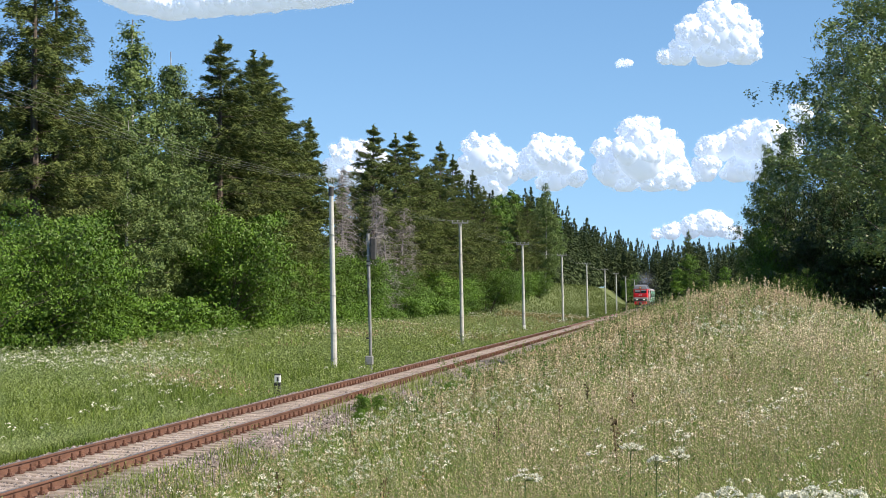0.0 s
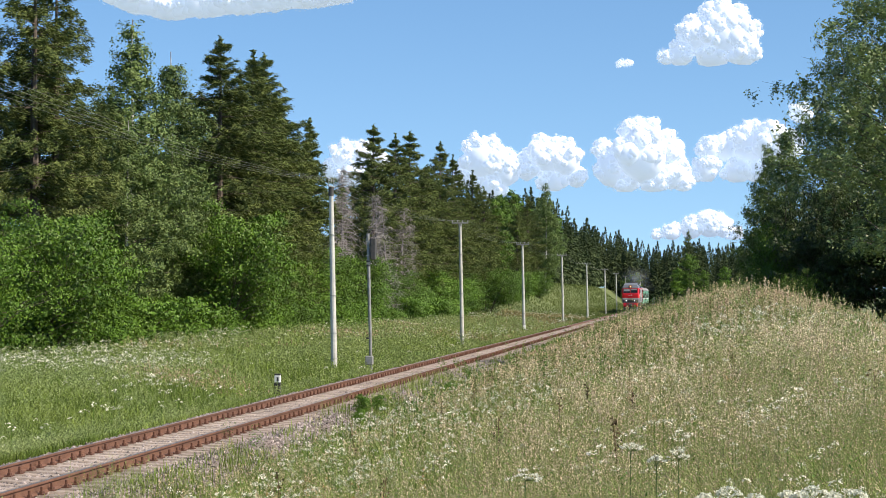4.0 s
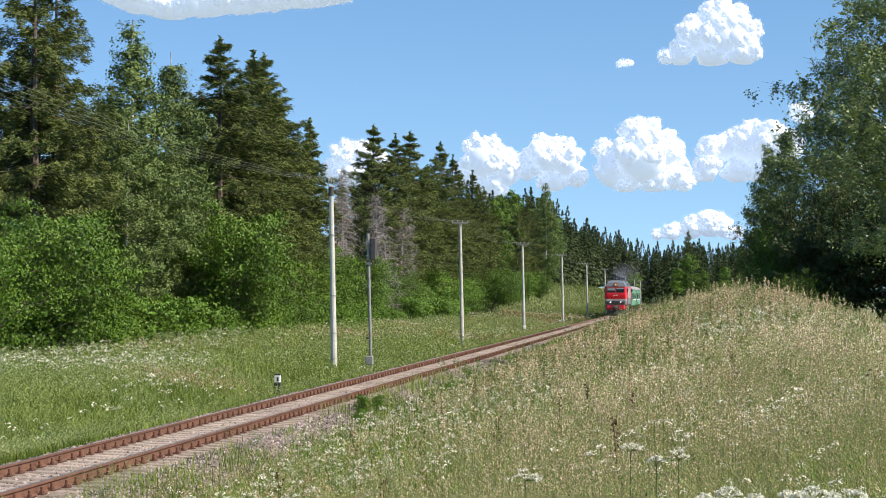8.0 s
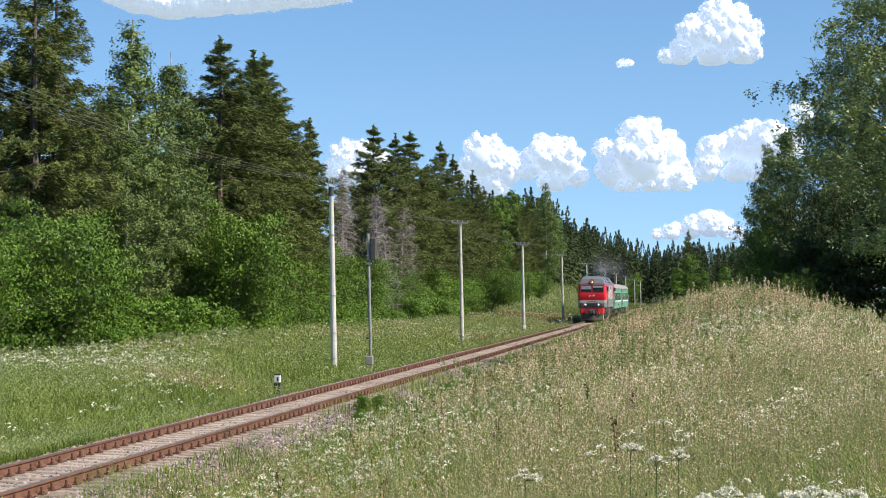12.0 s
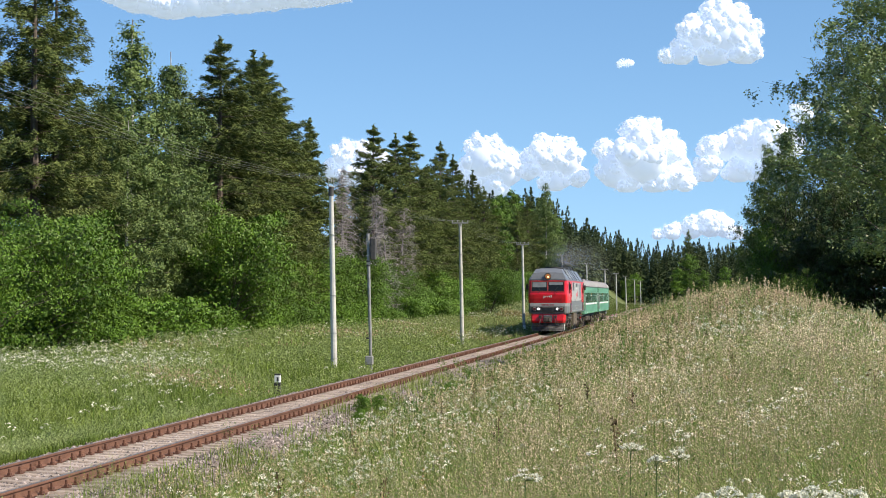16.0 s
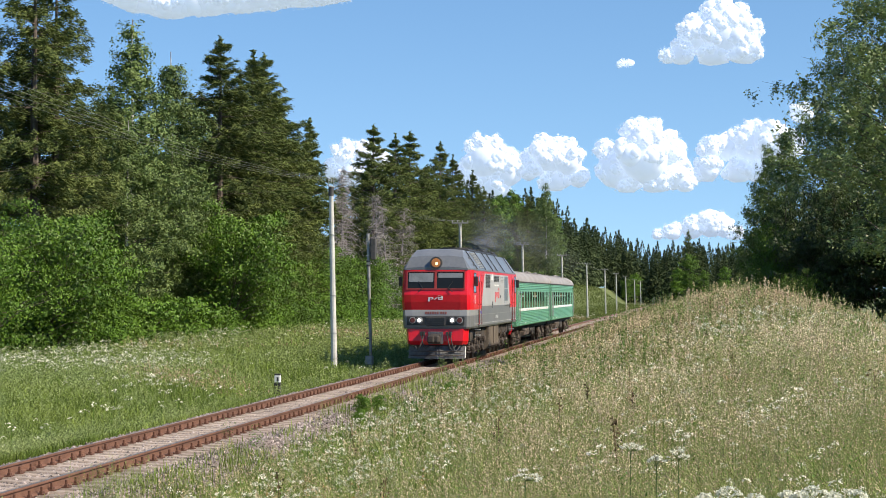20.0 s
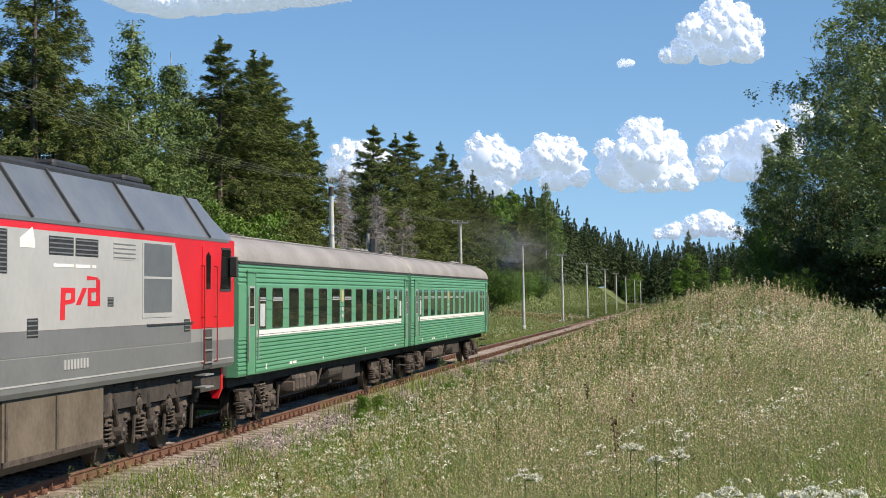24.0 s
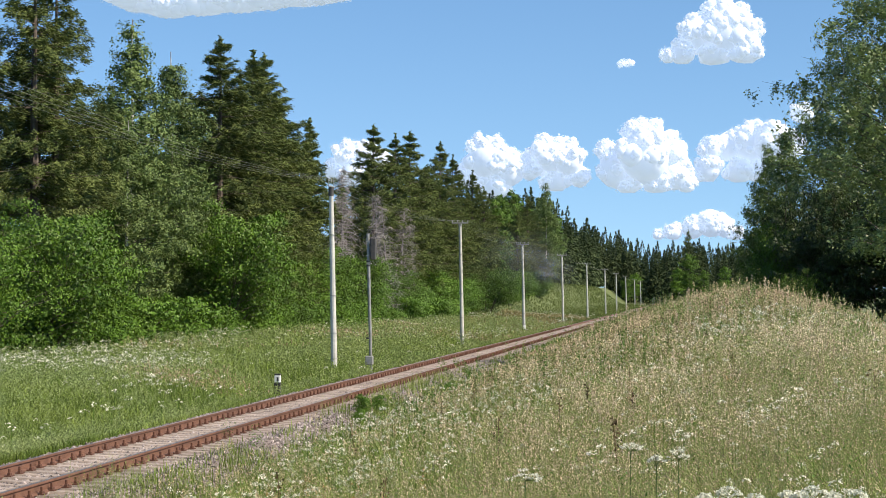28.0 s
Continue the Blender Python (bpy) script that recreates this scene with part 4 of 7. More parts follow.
    for s in (-1, 1):
        bm = plate_x(BM(), [(0, 3.60), (L, 3.60), (L, 3.635), (0, 3.635)], s * 1.55, 0.04)
        part("rain_gutter", bm, M["darksteel"], roof, "dark gutter line")
        for zz in (4.16,):
            bm = tube(BM(), (s * 1.05, 0.3, zz + 0.06), (s * 1.05, L - 0.3, zz + 0.06), 0.018, seg=6)
            part("roof_conduit", bm, M["coachroof"], roof)
    # underframe and equipment
    bm = BM()
    box(bm, -1.25, 1.25, 0.1, L - 0.1, 0.98, 1.2)
    part("underframe", bm, M["underframe"], coach)
    for s in (-1, 1):
        bm = BM()
        box(bm, *sorted((s * 0.9, s * 1.38)), 6.2, 8.9, 0.58, 0.84, 0.03)
        for k in range(6):
            box(bm, *sorted((s * 1.02, s * 1.42)), 6.3 + k * 0.45, 6.55 + k * 0.45, 0.62, 0.92, 0.03)
            tube(bm, (s * 1.3, 6.42 + k * 0.45, 0.9), (s * 1.3, 6.42 + k * 0.45, 0.98), 0.14, 0.09, 8)
        part("battery_box", bm, M["bogie"], coach, "dusty battery box")
    bm = BM()
    box(bm, -0.85, 0.85, 5.4, L - 5.4, 0.42, 1.0, 0.04)
    part("equipment_spine", bm, M["underframe"], coach, "dark boxes under the floor")
    bm = BM()
    tube(bm, (1.05, 11.2, 0.85), (1.05, 13.2, 0.85), 0.2, seg=14)
    part("air_tank", bm, M["underframe"], coach)
    part("air_tank", tube(BM(), (-1.05, 11.2, 0.85), (-1.05, 13.2, 0.85), 0.2, seg=14), M["underframe"], coach)
    part("drain_pipe", tube(BM(), (1.3, 9.4, 0.65), (1.3, 9.9, 1.05), 0.03, seg=6), M["underframe"], coach)
    bm = BM()
    box(bm, -1.2, 1.2, 13.6, 15.4, 0.5, 1.0, 0.04)
    part("equipment_box", bm, M["underframe"], coach)
    for y in (0.0, L):
        d = -1 if y == 0 else 1
        bm = BM()
        box(bm, -0.18, 0.18, *sorted((y, y + d * 0.5)), 0.9, 1.2, 0.04)
        part("coupler", bm, M["underframe"], coach)
        for s in (-1, 1):
            bm = tube(BM(), (s * 0.88, y, 1.1), (s * 0.88, y + d * 0.22, 1.1), 0.12, seg=12)
            tube(bm, (s * 0.88, y + d * 0.22, 1.1), (s * 0.88, y + d * 0.25, 1.1), 0.2, seg=12)
            part("buffer", bm, M["underframe"], coach)
    for c in (3.35, L - 3.35):
        bm = BM()
        for s in (-1, 1):
            box(bm, *sorted((s * 0.98, s * 1.14)), c - 1.6, c + 1.6, 0.66, 0.86, 0.03)
            box(bm, *sorted((s * 1.0, s * 1.12)), c - 0.5, c + 0.5, 0.45, 0.7, 0.03)
        box(bm, -1.1, 1.1, c - 0.25, c + 0.25, 0.6, 0.98, 0.03)
        bog = part("bogie", bm, M["bogie"], coach, "dusty two-axle bogie")
        for k in (-1, 1):
            y = c + k * 1.2
            wb = BM()
            for s in (-1, 1):
                tube(wb, (s * 0.73, 0, 0), (s * 0.86, 0, 0), 0.475, seg=24)
                tube(wb, (s * 0.70, 0, 0), (s * 0.73, 0, 0), 0.50, seg=24)
                tube(wb, (s * 0.86, 0, 0), (s * 0.88, 0, 0), 0.34, 0.32, seg=24)
                for a in range(5):
                    q = a * math.pi * 2 / 5
                    tube(wb, (s * 0.86, 0.2 * math.cos(q), 0.2 * math.sin(q)), (s * 0.892, 0.2 * math.cos(q), 0.2 * math.sin(q)), 0.04, seg=6)
            tube(wb, (-0.8, 0, 0), (0.8, 0, 0), 0.09, seg=10)
            ws = part("wheelset", wb, M["wheel"], bog, "steel wheels on an axle")
            ws.location = (0, y, 0.475)
            WHEELS.append((ws, y, 0.475, 0.475))
            for s in (-1, 1):
                bm = BM()
                box(bm, *sorted((s * 0.92, s * 1.2)), y - 0.18, y + 0.18, 0.30, 0.66, 0.05)
                tube(bm, (s * 1.18, y, 0.475), (s * 1.27, y, 0.475), 0.15, 0.12, 12)
                part("axle_box", bm, M["bogie"], bog)
                for d in (-0.34, 0.34):
                    bm = BM()
                    pts = [(s * 1.10 + 0.09 * math.cos(q), y + d + 0.09 * math.sin(q), 0.30 + 0.34 * q / (10 * math.pi)) for q in [2 * math.pi * e / 9 for e in range(46)]]
                    for p0, p1 in zip(pts, pts[1:]):
                        tube(bm, p0, p1, 0.022, seg=4, cap=False)
                    tube(bm, (s * 1.1, y + d, 0.62), (s * 1.1, y + d, 0.70), 0.13, 0.10, 10)
                    tube(bm, (s * 1.1, y + d, 0.22), (s * 1.1, y + d, 0.30), 0.12, 0.12, 10)
                    part("spring", bm, M["bogie"], bog, "coil spring")
                bm = tube(BM(), (s * 1.22, y + 0.46, 0.25), (s * 1.22, y + 0.62, 0.80), 0.03, seg=6)
                box(bm, *sorted((s * 0.80, s * 1.02)), y + 0.48, y + 0.58, 0.28, 0.70, 0.03)
                part("brake_lever", bm, M["underframe"], bog)
        for s in (-1, 1):
            for o in (-0.18, 0.18):
                bm = BM()
                pts = [(s * 1.16 + 0.11 * math.cos(q), c + o + 0.11 * math.sin(q), 0.46 + 0.44 * q / (10 * math.pi)) for q in [2 * math.pi * e / 9 for e in range(46)]]
                for p0, p1 in zip(pts, pts[1:]):
                    tube(bm, p0, p1, 0.026, seg=4, cap=False)
                part("bolster_spring", bm, M["bogie"], bog)
            bm = tube(BM(), (s * 1.26, c - 0.75, 0.92), (s * 1.26, c - 0.1, 0.45), 0.03, 0.03, 8)
            tube(bm, (s * 1.26, c - 0.62, 0.82), (s * 1.26, c - 0.38, 0.65), 0.06, 0.06, 10)
            part("damper", bm, M["wheel"], bog)
            bm = tube(BM(), (s * 1.0, c - 0.05, 0.36), (s * 1.3, c - 0.05, 0.36), 0.08, 0.08, 10)
            box(bm, *sorted((s * 1.05, s * 1.28)), c - 0.45, c + 0.45, 0.40, 0.46, 0.02)
            part("swing_link", bm, M["bogie"], bog)
    return coach


WHEELS = []
LOCO = build_loco()
COACH_1 = build_coach("passenger_coach", "green corrugated passenger coach with a white stripe, coupled behind the locomotive", True)
COACH_2 = build_coach("passenger_coach", "last green corrugated passenger coach with a white stripe", False)


# ---- poles and lineside things ----
def build_poles():
    rows = [(78.5, 7.35), (123.0, 7.45), (168.5, 7.25), (219.5, 7.3), (270.5, 7.1), (326.5, 7.0), (373.5, 6.8), (426.5, 6.7), (490, 6.5), (545, 6.5)]
    H = 8.2

    def pole():
        """The concrete shaft with its bands, without a head."""
        p = new("utility_pole")
        part("shaft", tube(BM(), (0.06, 0, -0.3), (-0.10, 0, H), 0.145, 0.095, 12), M["concrete"], p, "weathered grey concrete shaft")
        for zz in (0.9, 2.0, 3.6, 6.2):
            x = 0.06 - 0.16 * zz / H
            part("band", tube(BM(), (x, 0, zz), (x, 0, zz + 0.025), 0.148, 0.148, 12), M["galv"], p)
        return p
    # the nearest pole bears a dark cap and a bracket that lies along the line
    p = pole()
    part("cap", tube(BM(), (-0.095, 0, H - 0.32), (-0.10, 0, H + 0.06), 0.125, 0.115, 12), M["darksteel"], p, "dark steel cap")
    bm = box(BM(), -0.14, -0.06, -0.62, 0.62, H + 0.06, H + 0.12, 0.01)
    part("crossarm", bm, M["galv"], p, "steel bracket along the line")
    for x, y in ((-0.10, -0.55), (-0.10, 0.0), (-0.10, 0.55)):
        bm = tube(BM(), (x, y, H + 0.12), (x, y, H + 0.34), 0.014, seg=6)
        tube(bm, (x, y, H + 0.30), (x, y, H + 0.42), 0.04, 0.028, 8)
        part("insulator", bm, M["porcelain"], p, "dull grey insulator")
    p.matrix_basis = pose(-4.3, rows[0][0], -0.72)
    tagged(p, "grey concrete lineside pole with a dark steel cap", "utility pole", "poles beside the track")
    # the others bear a short crossarm with an upright at each end
    p = pole()
    bm = box(BM(), -0.66, 0.46, -0.05, 0.05, H + 0.06, H + 0.14, 0.01)
    box(bm, -0.20, 0.0, -0.09, 0.09, H - 0.12, H + 0.06, 0.02)
    part("crossarm", bm, M["galv"], p, "steel crossarm")
    for x in (-0.62, -0.26, 0.06, 0.42):
        bm = tube(BM(), (x, 0, H + 0.14), (x, 0, H + 0.22), 0.016, seg=6)
        tube(bm, (x, 0, H + 0.19), (x, 0, H + 0.30), 0.04, 0.028, 8)
        part("insulator", bm, M["porcelain"], p, "dull grey insulator")
    tagged(p, "grey concrete lineside pole with a short steel crossarm", "utility pole", "poles beside the track")
    heads = [Vector((-4.3, -12.0, 7.9)), Vector((-4.3, 33.0, 7.9)), Vector((-4.3, rows[0][0], -0.72 + H + 0.40))]
    for k, (y, h) in enumerate(rows[1:]):
        m = pose(-4.3, y, -0.72 + (h - 7.35), 0, 0, (k * 37 % 7) - 3)
        if k:
            copy_thing(p, m)
        else:
            p.matrix_basis = m
        heads.append(Vector((-4.3, y, -0.72 + (h - 7.35) + H + 0.29)))
    for x in (-0.62, -0.26, 0.06, 0.42):
        bm = BM()
        pts = []
        for a, b in zip(heads, heads[1:]):
            for i in range(8):
                u = i / 8
                pts.append(a.lerp(b, u) + Vector((x, 0, -0.55 * 4 * u * (1 - u))))
        pts.append(heads[-1] + Vector((x, 0, 0)))
        rings = [[bm.verts.new(q + Vector((0.004 * math.cos(a), 0, 0.004 * math.sin(a)))) for a in (0.8, 2.4, 3.9, 5.5)] for q in pts]
        for a, b in zip(rings, rings[1:]):
            for i in range(4):
                bm.faces.new((a[i], a[(i + 1) % 4], b[(i + 1) % 4], b[i]))
        ob = part("overhead_wire", bm, M["wire"])
        tagged(ob, "thin sagging wire strung along the poles", "wire", "wires on the poles")


def build_lineside():
    s = new("signal_mast")
    s.location = (-3.25, 81.3, -0.72)
    bm = tube(BM(), (0.12, 0, -0.1), (-0.04, 0, 6.35), 0.07, 0.07, 12)
    part("mast", bm, M["galv"], s, "thin pale steel mast")
    bm = box(BM(), -0.14, 0.2, -0.14, 0.14, 0.55, 0.95, 0.03)
    part("junction_box", bm, M["galv"], s, "grey junction box")
    bm = box(BM(), 0.08, 0.32, -0.12, 0.14, 5.2, 6.15, 0.03)
    part("signal_head", bm, M["darksteel"], s, "dark signal housing seen from behind")
    for z in (5.35, 5.95, 5.0):
        bm = box(BM(), -0.10, 0.12, -0.09, 0.09, z, z + 0.05, 0.01)
        part("bracket", bm, M["galv"], s)
    for z in (1.7, 4.9, 5.1):
        bm = tube(BM(), (-0.02, 0, z), (-0.02, 0, z + 0.06), 0.1, seg=12)
        part("clamp", bm, M["darksteel"], s)
    tagged(s, "thin steel signal mast with a dark housing near the top", "signal")
    p = new("marker_post")
    p.location = (-3.2, 62.9, -0.58)
    bm = box(BM(), -0.11, 0.11, -0.08, 0.08, -0.25, 0.5, 0.02)
    part("foot", bm, M["black"], p, "black painted foot")
    bm = box(BM(), -0.105, 0.105, -0.075, 0.075, 0.5, 0.74, 0.02)
    part("shaft", bm, M["white"], p, "white painted body")
    bm = box(BM(), -0.108, 0.108, -0.078, 0.078, 0.74, 0.80, 0.02)
    part("cap", bm, M["black"], p)
    bm = box(BM(), -0.02, 0.05, -0.079, -0.07, 0.55, 0.68)
    part("number_bar", bm, M["black"], p, "dark number bar")
    tagged(p, "small black and white trackside marker post", "marker post")
    p = new("warning_plate")
    p.location = (-4.05, 166.5, -0.6)
    bm = box(BM(), -0.06, 0.06, -0.06, 0.06, 0, 0.45)
    part("foot", bm, M["black"], p)
    bm = box(BM(), -0.12, 0.12, -0.07, 0.07, 0.45, 0.75, 0.02)
    part("shaft", bm, M["white"], p)
    tagged(p, "small white post at the foot of a pole", "marker post")


build_poles()
build_lineside()


# ---- trees ----
def leaf_quads(c, size, rng, long=1.6, flat=0.0):
    """Small folded-free leaf blades about the points c."""
    n = len(c)
    d = rng.normal(size=(n, 3))
    d[:, 2] *= 1 - flat
    d /= np.linalg.norm(d, axis=1, keepdims=True)
    e = rng.normal(size=(n, 3))
    e = np.cross(d, e)
    e /= np.linalg.norm(e, axis=1, keepdims=True)
    s = size * rng.uniform(0.6, 1.35, (n, 1))
    a, b = d * s * long / 2, e * s / 2
    v = np.stack([c - a, c + b, c + a, c - b], 1).reshape(-1, 3)
    return v


def leaf_tris(c, size, rng, long=1.7, face=None):
    """Small pointed leaves, a triangle each, about the points c; face: the way that they face, roughly."""
    n = len(c)
    d = rng.normal(size=(n, 3))
    if face is not None:
        d = np.cross(face, d)
    d /= np.linalg.norm(d, axis=1, keepdims=True)
    e = np.cross(d, rng.normal(size=(n, 3)) if face is None else face)
    e /= np.linalg.norm(e, axis=1, keepdims=True)
    s = size * rng.uniform(0.6, 1.35, (n, 1))
    a, b = d * s * long / 2, e * s / 2
    return np.stack([c + a, c - a * 0.6 + b, c - a * 0.6 - b], 1).reshape(-1, 3)


def stick(p0, p1, r0, r1, seg=5):
    """Rings and quads of tapered sticks from arrays of start and end points."""
    p0, p1 = np.atleast_2d(p0), np.atleast_2d(p1)
    n = len(p0)
    r0, r1 = np.broadcast_to(r0, n), np.broadcast_to(r1, n)
    d = p1 - p0
    d = d / (np.linalg.norm(d, axis=1, keepdims=True) + 1e-9)
    ref = np.where(np.abs(d[:, 2:3]) > 0.9, np.array([[1.0, 0, 0]]), np.array([[0, 0, 1.0]]))
    u = np.cross(d, ref)
    u /= np.linalg.norm(u, axis=1, keepdims=True)
    w = np.cross(d, u)
    a = np.arange(seg) * 2 * np.pi / seg
    ring = np.cos(a)[None, :, None] * u[:, None] + np.sin(a)[None, :, None] * w[:, None]
    v = np.concatenate([p0[:, None] + ring * r0[:, None, None], p1[:, None] + ring * r1[:, None, None]], 1).reshape(-1, 3)
    i = np.arange(seg)
    q = np.stack([i, (i + 1) % seg, (i + 1) % seg + seg, i + seg], 1)
    q = (q[None] + (np.arange(n) * 2 * seg)[:, None, None]).reshape(-1, 4)
    return v, q


def merge(chunks):
    vs, qs, k = [], [], 0
    for v, q in chunks:
        vs.append(v)
        qs.append(q + k)
        k += len(v)
    return np.concatenate(vs), np.concatenate(qs)


def bent_trunk(h, r, rng, lean=0.02, n=7):
    t = np.linspace(0, 1, n + 1)
    x = np.cumsum(rng.normal(0, lean * h / n, n + 1)) * (t > 0)
    y = np.cumsum(rng.normal(0, lean * h / n, n + 1)) * (t > 0)
    p = np.stack([x, y, t * h], 1)
    p[0, 2] = -0.3
    rr = r * (1 - 0.93 * t) + 0.01
    return p, rr


def on_trunk(p, z):
    return np.stack([np.interp(z, p[:, 2], p[:, 0]), np.interp(z, p[:, 2], p[:, 1]), z], 1)


def make_spruce(seed, h, rad, base=0.06, sparse=0.0, whorl=0.38, sprays=12, leaves=36, size=0.145, fat=0.34, full=2.5, hang=0.75):
    """Whorls of bowed branches hung with curtains of needled twigs, lobed and ragged in outline."""
    rng = np.random.default_rng(seed)
    p, rr = bent_trunk(h, h * 0.011, rng, 0.008)
    wood = [stick(p[:-1], p[1:], rr[:-1], rr[1:], 7)]
    z = np.repeat(np.arange(base * h, 0.985 * h, whorl), 6)
    z = z + rng.normal(0, whorl * 0.6, len(z))
    u = np.clip(z / h, base * 0.8, 0.99)
    z = u * h
    nb = len(z)
    ang = rng.uniform(0, 2 * np.pi, nb)
    lobe = 1 + 0.06 * np.sin(ang + z * 1.1 + seed) + 0.10 * np.sin(ang * 3 - z * 0.9 + 2 * seed)
    lobe = lobe * np.repeat(rng.uniform(0.95, 1.05, nb // 6 + 1), 6)[:nb]
    ln = rad * np.clip((1.005 - u) * full, 0.0, 1) ** 0.92 * np.clip(0.55 + 3.2 * (u - base), 0.55, 1) * rng.uniform(0.55, 1.12, nb) * lobe
    ln = np.maximum(ln, 0.14)
    keep = rng.uniform(size=nb) > sparse * np.clip(1.5 - u * 1.2, 0.3, 1)
    z, u, ang, ln = z[keep], u[keep], ang[keep], ln[keep]
    nb = len(z)
    root = on_trunk(p, z)
    dr = np.stack([np.cos(ang), np.sin(ang)], 1)
    pitch = 0.32 * ss(0.75, 1.0, u) + 0.05 - 0.22 * (1 - u) + rng.normal(0, 0.14, nb)
    bow = (0.30 + rng.uniform(-0.1, 0.12, nb)) * (1 - 0.7 * u)

    def rise(x, t, i):
        return x * pitch[i] - bow[i] * x * t + 0.22 * x * t ** 3
    for k in range(2):
        ends = []
        for t in (k / 2, (k + 1) / 2):
            x = ln * t
            ends.append(np.stack([root[:, 0] + dr[:, 0] * x, root[:, 1] + dr[:, 1] * x, root[:, 2] + rise(x, t, np.arange(nb))], 1))
        wood.append(stick(ends[0], ends[1], 0.030 * (1 - k / 2.2), 0.030 * (1 - (k + 1) / 2.2), 3))
    wv, wq = merge(wood)
    # twigs hanging from each branch
    i = np.repeat(np.arange(nb), np.maximum(2, (sprays * (ln / rad) ** 0.6).astype(int)))
    t = rng.uniform(0.10, 1.1, len(i)) ** 0.75
    x = ln[i] * t
    side = rng.normal(0, 1, len(i)) * 0.17 * ln[i] * (1.25 - t)
    c = root[i] + np.stack([dr[i, 0] * x - dr[i, 1] * side, dr[i, 1] * x + dr[i, 0] * side, rise(x, t, i)], 1)
    reach = hang * rng.uniform(0.25, 1.15, len(i)) * (0.35 + 0.65 * (1 - u[i])) * np.clip(0.3 + ln[i] / 1.6, 0.3, 1.0)
    # needles along each twig
    j = np.repeat(np.arange(len(i)), leaves)
    m = len(j)
    w = rng.uniform(0, 1, m)
    out = dr[i[j]]
    q = c[j] + np.stack([out[:, 0] * 0.25 * w * reach[j], out[:, 1] * 0.25 * w * reach[j], -w * reach[j]], 1) + rng.normal(0, 1, (m, 3)) * np.array([0.085, 0.085, 0.06]) * (size / 0.15)
    fan = ang[i[j]] + rng.normal(0, 0.9, m)
    tilt = -rng.uniform(-0.2, 1.8, m) * (0.4 + 0.6 * (1 - u[i[j]])) + 1.6 * ss(0.9, 1.0, u[i[j]])
    a = np.stack([np.cos(fan), np.sin(fan), tilt], 1)
    sz = size * rng.uniform(0.65, 1.45, m)
    a = a / np.linalg.norm(a, axis=1, keepdims=True) * sz[:, None]
    b = np.cross(a, rng.normal(size=(m, 3)))
    b = b / np.linalg.norm(b, axis=1, keepdims=True) * (sz * fat)[:, None]
    v = np.stack([q - a * 0.3 + b * 0.5, q + a * 0.8, q - a * 0.3 - b * 0.5], 1).reshape(-1, 3)
    tip = p[-1] + np.stack([rng.normal(0, 0.05, 70), rng.normal(0, 0.05, 70), rng.uniform(-0.7, 0.35, 70)], 1)
    v = np.concatenate([v, leaf_tris(tip, np.full((70, 1), size * 0.9), rng, 1.8)])
    return np_mesh("trunk", wv, wq, mats=[M["bark_spruce"]]), np_mesh("crown", v, tris=np.arange(len(v)).reshape(-1, 3), mats=[M["spruce"]])


